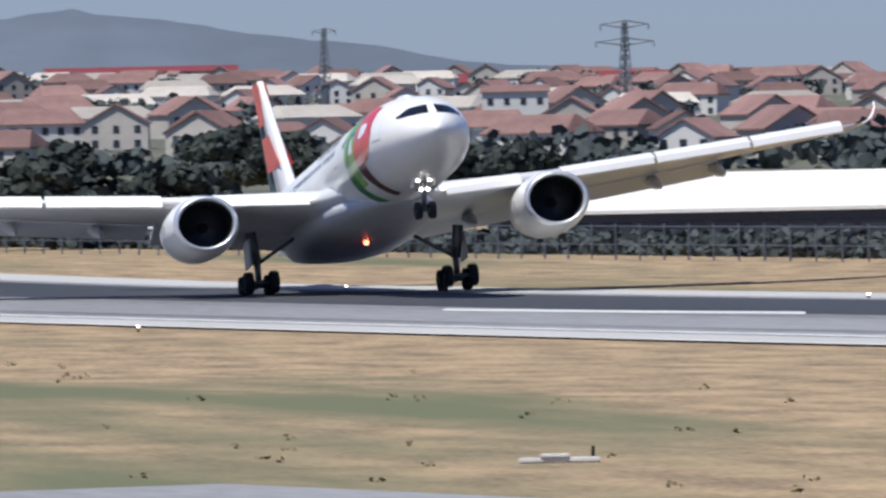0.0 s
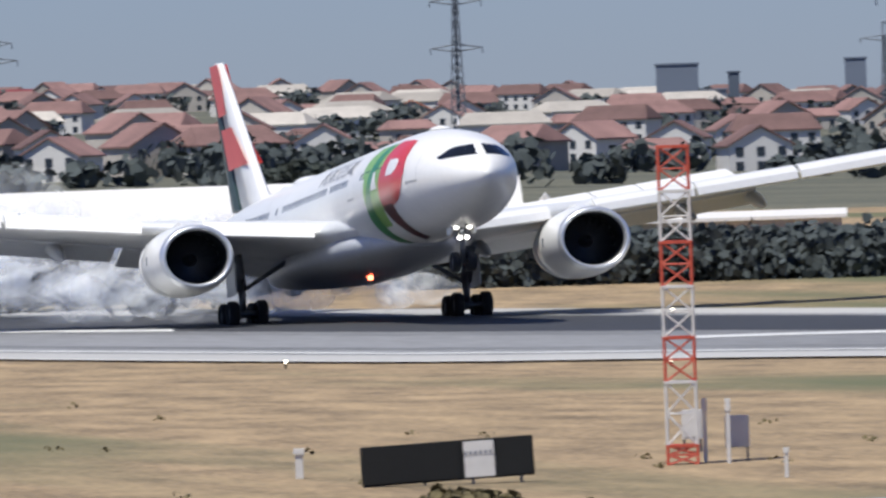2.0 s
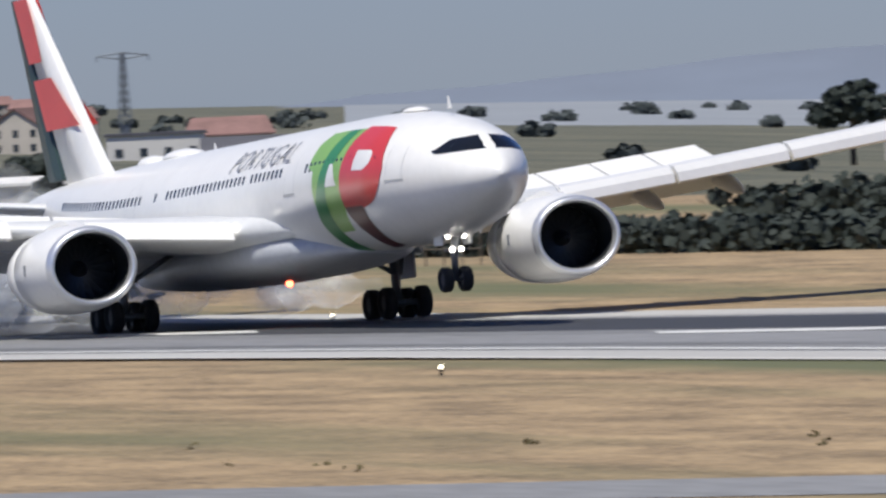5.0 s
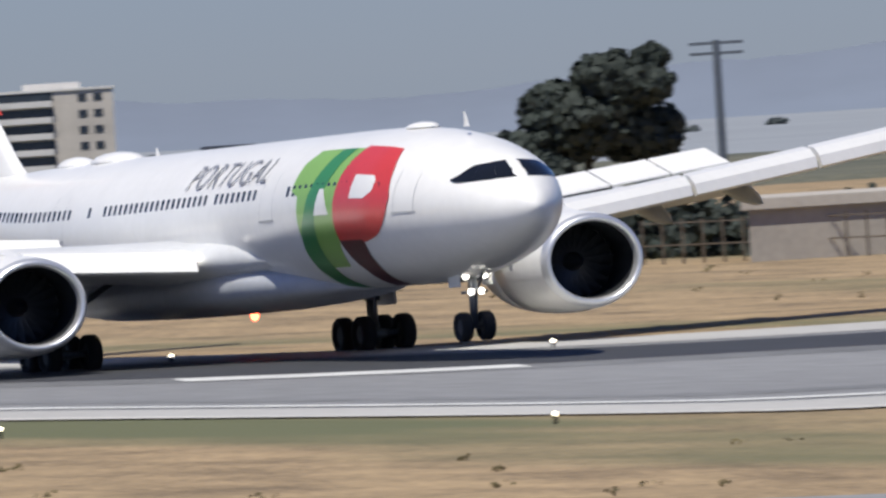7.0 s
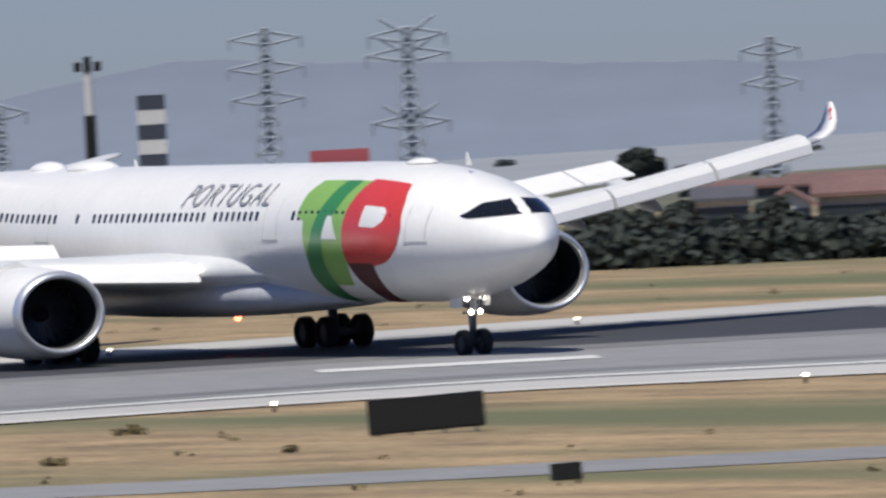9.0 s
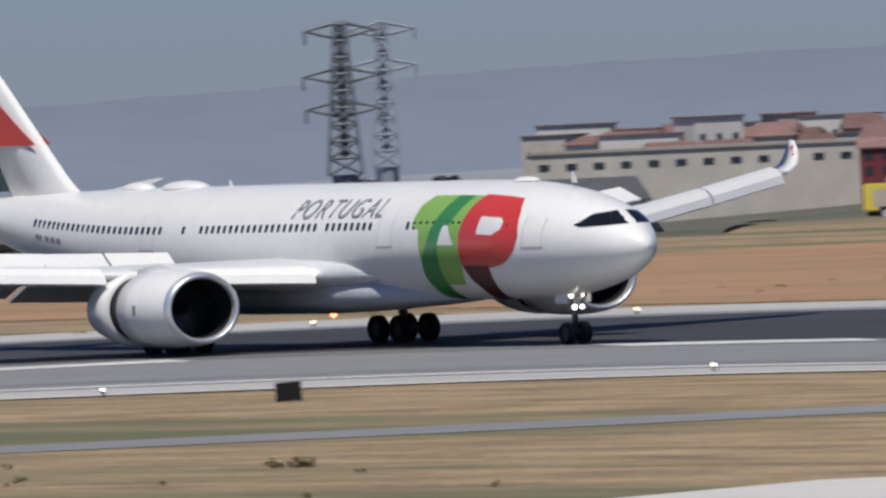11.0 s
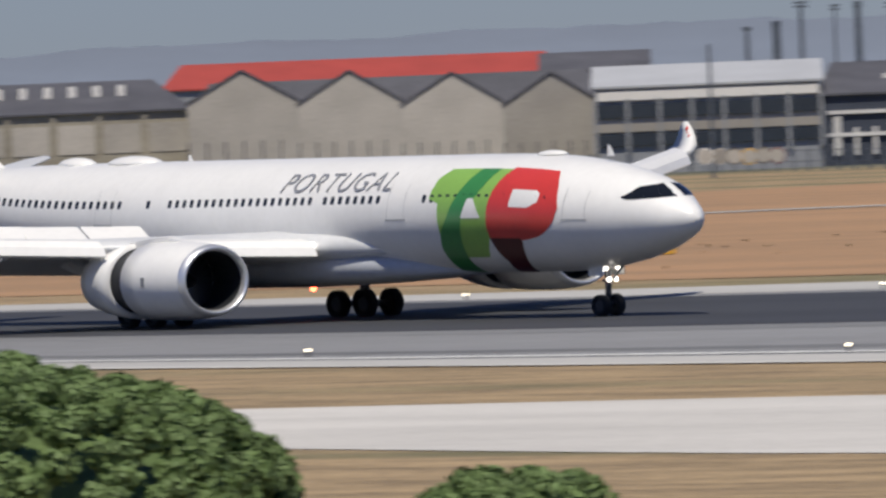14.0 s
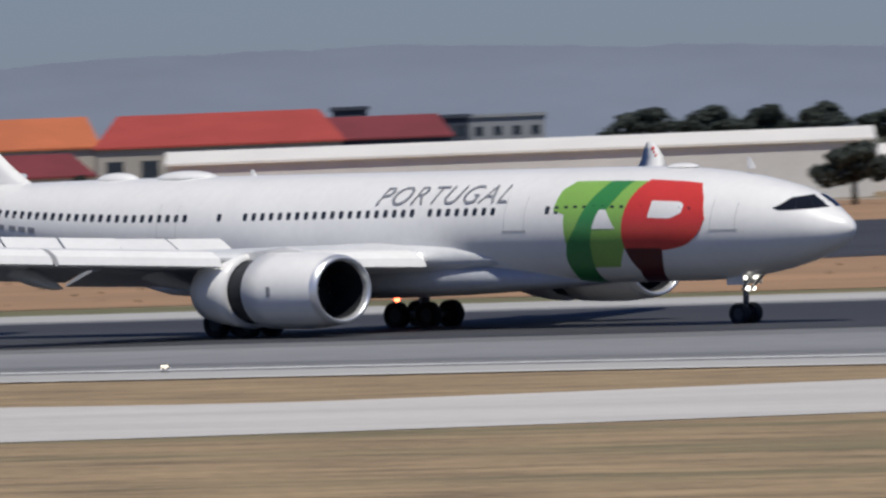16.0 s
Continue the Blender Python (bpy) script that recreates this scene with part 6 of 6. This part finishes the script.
def ribbon(name, nodes, width, material, label, z, end_width=0):
    pts = curve_points(nodes, 10)
    verts, faces = [], []
    for i, (x, y) in enumerate(pts):
        a, b = pts[max(0, i - 1)], pts[min(len(pts) - 1, i + 1)]
        n = Vector((-(b[1] - a[1]), b[0] - a[0])).normalized() * (width + ((end_width or width) - width) * i / len(pts)) / 2
        PAVED.append((x, y, n.length * 1.1))
        for u in (-1, -.33, .33, 1):
            verts.append((x + n.x * u, y + n.y * u, z))
    for i in range(len(pts) - 1):
        for k in range(3):
            faces.append((i * 4 + k, i * 4 + k + 1, i * 4 + 5 + k, i * 4 + 4 + k))
    me = mesh_of(name, verts, faces)
    if me.polygons[0].normal.z < 0:
        me.flip_normals()
    return tagged(obj(name, me, M[material]), label, "taxiway", kind="structure")


ribbon("taxiway_near", [(-301.19, 43.38), (-265.62, 54.04), (-264.87, 64.24), (-264.66, 74.88), (-230.7, 98.62), (-213.02, 109.32), (-207.35, 115.26), (-196.9, 125.62), (-169.29, 165.7), (-165.44, 177.01)], 9, "asphalt", "grey taxiway in the foreground", .02)
ribbon("taxiway_pale", [(-113.9, 114.8), (-99.32, 118.27), (-76.72, 110.02), (-27.41, 111.22), (17.62, 102.49), (51, 122.63)], 15, "concretepale", "pale concrete taxiway", .024, 46)
ribbon("service_road", [(-387.71, 366.2), (-395.07, 408.7), (-391.88, 436.1), (-405.18, 507.34), (-387.71, 557.62), (-370.47, 585.93), (-410.22, 721.97), (-380.38, 790.51)], 8, "concrete", "pale service road beyond the runway", .08)
ribbon("cross_taxiway", [(-292.88, 566.25), (-116.08, 460.2)], 120, "rubber", "wide dark taxiway beyond the runway", .06)



# bare soil beyond the runway
def soil_field():
    verts, faces, nx, ny = [], [], 40, 24
    for j in range(ny + 1):
        for i in range(nx + 1):
            x = -520 + 800 * i / nx
            y = 308 + 480 * j / ny + (6 * noise.noise((x * .02, 0, 5)) if j == 0 else 0)
            verts.append((x, y, .03))
    for j in range(ny):
        for i in range(nx):
            k = j * (nx + 1) + i
            faces.append((k, k + 1, k + nx + 2, k + nx + 1))
    tagged(obj("ground_soil", mesh_of("ground_soil", verts, faces), M["soil"]), "bare orange-brown soil with thin dry grass", "ground", kind="structure")


soil_field()

# runway edge lamps
lamp_me = mesh_of("lens", *loft([[(r * math.cos(2 * math.pi * i / 10), r * math.sin(2 * math.pi * i / 10), z) for i in range(10)] for z, r in ((.18, .03), (.22, .05), (.27, .055), (.31, .025))]))
for i in range(2, 170, 6):
    for line, u in ((RUNWAY_NEAR, .02), (RUNWAY_FAR, .0)):
        lamp_ = thing("edge_light", pose(line[i][0], line[i][1], ground_z(line[i][0], line[i][1]) + .03), "small lit runway edge light", "light", "runway edge lights")
        part("stem", add_rod(bmesh.new(), (0, 0, 0), (0, 0, .2), .05, .05, 6), M["black"], lamp_)
        obj("lens", lamp_me, M["edgelamp"], lamp_)

# dry tufts in the grass
def make_tufts():
    rng = random.Random(21)
    bm = bmesh.new()
    spots = [(-451.98, 97.33, 1.0), (-287.33, 136.27, .8), (-288.39, 137.99, .8), (-289.56, 142.09, .8), (-277.66, 136.21, .8), (-150.91, 146.3, .9), (-175.47, 172.96, .7), (-150.8, 132.07, .9), (-165.65, 163.63, .7), (-136.64, 141.69, .6), (-21.16, 141.02, .6), (-28.7, 150.25, .6), (-47.48, 156.62, .7), (-244.73, 145.03, .8), (-222.53, 129.89, .5), (-219.9, 135.33, .4), (-127, 152.94, .6), (-124.18, 152.24, .6), (-124.56, 154.61, .6), (-119.5, 138.72, .5), (-42.92, 136.32, .5), (-44.76, 140.37, .5), (-55, 160.76, .6), (-62.48, 175.84, .6), (-59.31, 155.18, .5), (-58.79, 156.27, .5), (-6.91, 169.11, 1.2), (-3.65, 171.71, .8)]
    for x, y, s in spots:
        if any((x - p[0]) ** 2 + (y - p[1]) ** 2 < (.80 * p[2]) ** 2 for p in PAVED):
            continue
        for _ in range(4):
            leaf_clump(bm, (x + rng.gauss(0, s * .45), y + rng.gauss(0, s * .45), .1), (s * .4, s * .4, .22 * s), 30, rng, .12)
    for _ in range(1700):
        b, r = radians(rng.uniform(98, 175)), rng.uniform(100, 520)
        x, y = r * math.cos(b), r * math.sin(b)
        if any((x - p[0]) ** 2 + (y - p[1]) ** 2 < (.88 * p[2]) ** 2 for p in PAVED):
            continue
        s = rng.uniform(.15, .45)
        leaf_clump(bm, (x, y, .06), (s, s, .1), 7, rng, .12)
    ob = new("grass_tufts", bpy.data.meshes.new("grass_tufts"))
    bm.to_mesh(ob.data)
    bm.free()
    ob.data.materials.append(M["tuft"])
    tagged(ob, "dry brown and green tufts in the grass", "grass", kind="stuff")


make_tufts()



# ---- smoke from the tyres ----
def smoke_material():
    """Thin smoke: dense in the middle of each puff, frayed by noise and fading to nothing at its rim."""
    m = mat("tyre_smoke", (0.86, 0.88, 0.90), 1.0, 0, 0.08, 2, 6, 0.0)
    t = m.node_tree
    b = t.nodes["Principled BSDF"]
    coords = t.nodes.new("ShaderNodeTexCoord")
    split = t.nodes.new("ShaderNodeSeparateXYZ")
    t.links.new(coords.outputs["Generated"], split.inputs[0])
    side = t.nodes.new("ShaderNodeMath")
    side.operation, side.inputs[1].default_value = "SUBTRACT", .5
    t.links.new(split.outputs["X"], side.inputs[0])
    square = t.nodes.new("ShaderNodeMath")
    square.operation = "MULTIPLY"
    t.links.new(side.outputs[0], square.inputs[0])
    t.links.new(side.outputs[0], square.inputs[1])
    fray = t.nodes.new("ShaderNodeTexNoise")
    fray.inputs["Scale"].default_value, fray.inputs["Detail"].default_value = .55, 4
    t.links.new(coords.outputs["Object"], fray.inputs["Vector"])
    ramp = t.nodes.new("ShaderNodeMapRange")
    ramp.inputs["From Min"].default_value, ramp.inputs["From Max"].default_value = .34, .66
    ramp.inputs["To Min"].default_value, ramp.inputs["To Max"].default_value = .15, 1.3
    t.links.new(fray.outputs["Fac"], ramp.inputs["Value"])
    dense = t.nodes.new("ShaderNodeMath")
    dense.operation, dense.use_clamp = "MULTIPLY", True
    t.links.new(square.outputs[0], dense.inputs[0])
    t.links.new(ramp.outputs["Result"], dense.inputs[1])
    thick = t.nodes.new("ShaderNodeMath")
    thick.operation, thick.use_clamp = "MULTIPLY", True
    thick.inputs[1].default_value = 1.7
    t.links.new(dense.outputs[0], thick.inputs[0])
    lit, through_light, both = (t.nodes.new(k) for k in ("ShaderNodeBsdfDiffuse", "ShaderNodeBsdfTranslucent", "ShaderNodeAddShader"))
    for n in (lit, through_light):
        n.inputs["Color"].default_value = (.62, .635, .65, 1)
        t.links.new(n.outputs[0], both.inputs[0 if n is lit else 1])
    clear, mixed = t.nodes.new("ShaderNodeBsdfTransparent"), t.nodes.new("ShaderNodeMixShader")
    t.links.new(thick.outputs[0], mixed.inputs[0])
    t.links.new(clear.outputs[0], mixed.inputs[1])
    t.links.new(both.outputs[0], mixed.inputs[2])
    t.links.new(mixed.outputs[0], t.nodes["Material Output"].inputs["Surface"])
    t.nodes.remove(b)
    return m


M["smoke"] = smoke_material()
PUFFS = []
def puff(rows, size, seed):
    rng = random.Random(seed)
    top = thing("smoke_puff", pose(*rows[0][1:]), "pale grey tyre smoke drifting over the runway", "smoke", "tyre smoke")
    for k in range(4):
        bm = bmesh.new()
        bmesh.ops.create_icosphere(bm, subdivisions=3, radius=1, matrix=Matrix.Translation((rng.gauss(0, .5) * size, rng.gauss(0, .4) * size, rng.gauss(0, .14) * size)) @ Matrix.Diagonal((size * rng.uniform(.6, 1.3), size * rng.uniform(.3, .9), size * rng.uniform(.2, .42), 1)))
        for v in bm.verts:
            v.co += v.normal * .24 * size * noise.noise(v.co * (2.2 / size) + Vector((seed, k, 0)))
        part("wisp", bm, M["smoke"], top, "", True)
    PUFFS.append((top, rows))


puff([(0, -657.5, 105.4, -9.0), (0.25, -652.8, 105.8, -9.0), (0.5, -641.7, 107.3, 1.1), (0.75, -631.0, 109.3, 1.1), (1, -620.4, 112.0, 1.1), (1.5, -599.6, 115.6, 1.1), (2, -578.3, 119.2, 1.1), (2.5, -557.0, 122.4, -9.0), (3, -535.9, 126.0, -9.0), (3.25, -525.3, 128.2, 1.1), (3.5, -514.7, 130.2, 1.1), (4, -493.7, 134.2, 1.1), (4.5, -473.0, 138.3, 1.1), (5, -452.7, 142.2, 1.1), (5.5, -432.9, 145.7, -9.0), (6, -432.9, 145.7, -9.0), (7, -432.9, 145.7, -9.0), (16, -432.9, 145.7, -9.0)], 3.0, 0)
puff([(0, -659.4, 105.4, -9.0), (0.25, -657.4, 105.4, -9.0), (0.5, -652.4, 105.9, 1.4), (0.75, -641.3, 107.4, 1.4), (1, -630.6, 109.4, 1.4), (1.5, -609.6, 114.2, 1.4), (2, -588.6, 117.2, 1.4), (2.5, -567.2, 121.1, -9.0), (3, -546.1, 124.1, -9.0), (3.25, -535.4, 126.1, -9.0), (3.5, -524.8, 128.3, 1.4), (4, -503.8, 132.3, 1.4), (4.5, -482.9, 136.3, 1.4), (5, -462.4, 140.3, 1.4), (5.5, -442.4, 144.1, -9.0), (6, -442.4, 144.1, -9.0), (7, -442.4, 144.1, -9.0), (16, -442.4, 144.1, -9.0)], 3.9, 1)
puff([(0, -661.6, 105.5, -9.0), (0.25, -659.6, 105.4, -9.0), (0.5, -657.6, 105.4, -9.0), (0.75, -653.7, 105.7, 1.8), (1, -642.6, 107.2, 1.8), (1.5, -621.3, 111.8, 1.8), (2, -600.5, 115.4, 1.8), (2.5, -579.1, 119.0, -9.0), (3, -557.9, 122.3, -9.0), (3.25, -547.3, 123.8, -9.0), (3.5, -536.7, 125.9, 1.8), (4, -515.5, 130.0, 1.8), (4.5, -494.6, 134.0, 1.8), (5, -473.8, 138.1, 1.8), (5.5, -453.5, 142.0, -9.0), (6, -453.5, 142.0, -9.0), (7, -453.5, 142.0, -9.0), (16, -453.5, 142.0, -9.0)], 4.9, 2)
puff([(0, -664.0, 105.5, -9.0), (0.25, -662.0, 105.5, -9.0), (0.5, -660.0, 105.4, -9.0), (0.75, -658.0, 105.4, -9.0), (1, -656.0, 105.4, 2.2), (1.5, -634.0, 108.7, 2.2), (2, -612.9, 113.7, 2.2), (2.5, -592.0, 116.6, -9.0), (3, -570.6, 120.6, -9.0), (3.25, -560.0, 122.1, -9.0), (3.5, -549.5, 123.5, -9.0), (4, -528.2, 127.6, 2.2), (4.5, -507.1, 131.7, 2.2), (5, -486.2, 135.6, 2.2), (5.5, -465.6, 139.7, -9.0), (6, -465.6, 139.7, -9.0), (7, -465.6, 139.7, -9.0), (16, -465.6, 139.7, -9.0)], 6.0, 3)
puff([(0, -666.8, 105.6, -9.0), (0.25, -664.8, 105.5, -9.0), (0.5, -662.8, 105.5, -9.0), (0.75, -660.8, 105.5, -9.0), (1, -658.8, 105.4, -9.0), (1.5, -649.2, 106.3, 2.7), (2, -627.6, 110.1, 2.7), (2.5, -606.7, 114.7, -9.0), (3, -585.6, 117.7, -9.0), (3.25, -574.8, 119.8, -9.0), (3.5, -564.2, 121.5, -9.0), (4, -543.1, 124.6, 2.7), (4.5, -521.9, 128.8, 2.7), (5, -500.8, 132.9, 2.7), (5.5, -480.0, 136.9, -9.0), (6, -480.0, 136.9, -9.0), (7, -480.0, 136.9, -9.0), (16, -480.0, 136.9, -9.0)], 7.3, 4)
puff([(0, -657.4, 116.1, -9.0), (0.25, -652.7, 116.5, -9.0), (0.5, -641.6, 118.0, 1.1), (0.75, -630.9, 120.0, 1.1), (1, -620.3, 122.7, 1.1), (1.5, -599.5, 126.2, 1.1), (2, -578.1, 129.9, 1.1), (2.5, -556.9, 133.1, -9.0), (3, -535.8, 136.7, -9.0), (3.25, -525.1, 138.9, 1.1), (3.5, -514.5, 140.9, 1.1), (4, -493.5, 144.8, 1.1), (4.5, -472.7, 148.9, 1.1), (5, -452.3, 152.8, 1.1), (5.5, -432.4, 156.4, -9.0), (6, -432.4, 156.4, -9.0), (7, -432.4, 156.4, -9.0), (16, -432.4, 156.4, -9.0)], 3.0, 5)
puff([(0, -659.3, 116.1, -9.0), (0.25, -657.3, 116.1, -9.0), (0.5, -652.3, 116.5, 1.4), (0.75, -641.2, 118.1, 1.4), (1, -630.5, 120.1, 1.4), (1.5, -609.4, 124.9, 1.4), (2, -588.5, 127.8, 1.4), (2.5, -567.0, 131.8, -9.0), (3, -546.0, 134.7, -9.0), (3.25, -535.3, 136.8, -9.0), (3.5, -524.7, 138.9, 1.4), (4, -503.6, 143.0, 1.4), (4.5, -482.7, 147.0, 1.4), (5, -462.0, 151.0, 1.4), (5.5, -441.9, 154.7, -9.0), (6, -441.9, 154.7, -9.0), (7, -441.9, 154.7, -9.0), (16, -441.9, 154.7, -9.0)], 3.9, 6)
puff([(0, -661.5, 116.1, -9.0), (0.25, -659.5, 116.1, -9.0), (0.5, -657.5, 116.1, -9.0), (0.75, -653.6, 116.4, 1.8), (1, -642.5, 117.9, 1.8), (1.5, -621.1, 122.5, 1.8), (2, -600.3, 126.1, 1.8), (2.5, -579.0, 129.7, -9.0), (3, -557.8, 133.0, -9.0), (3.25, -547.2, 134.5, -9.0), (3.5, -536.6, 136.5, 1.8), (4, -515.4, 140.7, 1.8), (4.5, -494.3, 144.7, 1.8), (5, -473.5, 148.8, 1.8), (5.5, -453.1, 152.7, -9.0), (6, -453.1, 152.7, -9.0), (7, -453.1, 152.7, -9.0), (16, -453.1, 152.7, -9.0)], 4.9, 7)
puff([(0, -663.9, 116.2, -9.0), (0.25, -661.9, 116.1, -9.0), (0.5, -659.9, 116.1, -9.0), (0.75, -657.9, 116.1, -9.0), (1, -655.9, 116.0, 2.2), (1.5, -633.9, 119.3, 2.2), (2, -612.7, 124.4, 2.2), (2.5, -591.9, 127.3, -9.0), (3, -570.4, 131.2, -9.0), (3.25, -559.9, 132.7, -9.0), (3.5, -549.3, 134.2, -9.0), (4, -528.1, 138.3, 2.2), (4.5, -506.9, 142.3, 2.2), (5, -486.0, 146.3, 2.2), (5.5, -465.3, 150.4, -9.0), (6, -465.3, 150.4, -9.0), (7, -465.3, 150.4, -9.0), (16, -465.3, 150.4, -9.0)], 6.0, 8)
puff([(0, -666.6, 116.2, -9.0), (0.25, -664.7, 116.2, -9.0), (0.5, -662.7, 116.2, -9.0), (0.75, -660.7, 116.1, -9.0), (1, -658.7, 116.1, -9.0), (1.5, -649.1, 117.0, 2.7), (2, -627.5, 120.8, 2.7), (2.5, -606.5, 125.3, -9.0), (3, -585.5, 128.4, -9.0), (3.25, -574.7, 130.5, -9.0), (3.5, -564.1, 132.2, -9.0), (4, -543.0, 135.3, 2.7), (4.5, -521.7, 139.5, 2.7), (5, -500.6, 143.5, 2.7), (5.5, -479.7, 147.5, -9.0), (6, -479.7, 147.5, -9.0), (7, -479.7, 147.5, -9.0), (16, -479.7, 147.5, -9.0)], 7.3, 9)



# ---- what moves ----
AIRLINER_ROWS = [
    (0, -652.56, 110.44, 0.412, 2.904, -6.977, -1.423),
    (0.5, -630.51, 113.77, 0.154, 1.802, -6.207, -1.300),
    (1, -609.38, 118.84, 0.017, 0.701, -5.438, -1.359),
    (1.5, -588.52, 121.77, -0.072, 0.400, -4.828, -1.253),
    (2, -567.06, 125.79, -0.153, 0.606, -4.396, -1.260),
    (2.5, -547.45, 129.11, -0.220, 0.549, -3.952, -1.056),
    (3, -527.68, 133.58, -0.268, 0.500, -3.559, -1.059),
    (3.5, -505.58, 137.32, -0.377, 0.701, -3.450, -1.031),
    (4, -483.68, 140.96, -0.463, 0.929, -3.378, -1.157),
    (4.5, -463.18, 145.11, -0.425, 0.842, -3.046, -1.794),
    (5, -443.16, 148.96, -0.388, 0.779, -2.739, -2.506),
    (5.5, -423.71, 152.40, -0.350, 0.726, -2.433, -3.265),
    (6, -404.90, 155.39, -0.312, 0.668, -2.105, -4.042),
    (6.5, -386.81, 157.88, -0.274, 0.589, -1.734, -4.815),
    (7, -367.02, 163.04, -0.133, 0.769, -1.240, -5.842),
    (7.5, -340.49, 160.76, 0.000, 0.925, -0.543, -6.455),
    (7.6, -335.59, 162.61, 0.000, 0.924, -0.447, -6.916),
    (8, -337.26, 173.84, 0.000, 0.912, 0.161, -7.814),
    (8.2, -340.06, 179.82, 0.000, 0.903, 0.281, -8.078),
    (8.5, -338.40, 186.80, 0.000, 0.885, 0.168, -8.362),
    (9, -333.00, 199.90, 0.000, 1.626, 0.410, -8.717),
    (9.2, -329.69, 205.29, 0.000, 1.628, 0.398, -9.017),
    (9.7, -322.63, 218.02, 0.000, 1.628, 0.371, -9.544),
    (10.2, -315.28, 230.61, 0.000, 1.625, 0.348, -10.013),
    (10.7, -305.90, 241.78, 0.000, 1.619, 0.328, -10.463),
    (11.3, -289.20, 250.78, 0.000, 1.609, 0.307, -11.026),
    (11.5, -281.86, 252.00, 0.000, 1.605, 0.301, -11.213),
    (12, -261.61, 253.31, 0.000, 1.593, 0.287, -11.801),
    (12.5, -238.55, 253.65, 0.000, 1.580, 0.275, -12.566),
    (13, -214.38, 250.75, 0.000, 1.560, 0.293, -13.109),
    (13.3, -197.43, 250.07, 0.000, 1.546, 0.302, -13.623),
    (13.5, -184.79, 248.48, 0.000, 1.538, 0.309, -13.912),
    (13.6, -179.72, 245.43, 0.000, 1.534, 0.313, -13.716),
    (14, -154.38, 239.73, 0.000, 1.517, 0.328, -13.884),
    (14.5, -129.09, 234.97, 0.000, 1.495, 0.345, -13.841),
    (15, -105.95, 231.47, 0.000, 1.475, 0.362, -13.267),
    (15.2, -94.89, 231.77, 0.000, 1.467, 0.369, -13.272),
    (15.5, -82.44, 230.79, 0.000, 1.456, 0.378, -12.845),
    (16, -60.70, 232.64, 0.000, 1.438, 0.391, -12.423),
]
SPOILER_ROWS = ((0, 0), (1.2, 0), (2.1, 26), (16, 26))
FLEX_ROWS = ((0, 4.1), (1, 3.9), (2, 3.5), (3, 2.9), (4, 2.5), (6.5, 1.3), (7.5, .9), (9, .5), (11.5, .2), (16, .2))
SLEEVE_ROWS = ((0, 0), (9.0, 0), (10.6, -1.05), (16, -1.05))
GEAR_ROWS = ((0, -.80, .2), (.6, -.72, .1), (1.5, -.55, .04), (2, -.44, .05), (3, -.16, .05), (4, -.08, .085), (5.5, 0, .06), (7.5, 0, .09), (9, 0, .15), (16, 0, .15))


def motions():
    walk(airliner, [(t, pose(x, y, z, rx, ry, rz)) for t, x, y, z, rx, ry, rz in AIRLINER_ROWS])
    for panel, hinge in SPOILERS:
        walk(panel, [(t, hinge @ pose(0, 0, 0, 0, a, 0)) for t, a in SPOILER_ROWS])
    for sleeve in SLEEVES:
        walk(sleeve, [(t, pose(x, 0, 0)) for t, x in SLEEVE_ROWS])
    for gear, side in GEARS:
        walk(gear, [(t, pose(0, side * 5.34, z - side * level)) for t, z, level in GEAR_ROWS])
    for piece, side in FLEXING:
        root = Matrix.Translation((0, side * 2.8, 3.22))
        walk(piece, [(t, root @ pose(0, 0, 0, side * a) @ root.inverted()) for t, a in FLEX_ROWS])
    for puff, rows in PUFFS:
        walk(puff, [(t, pose(x, y, z)) for t, x, y, z in rows])


motions()
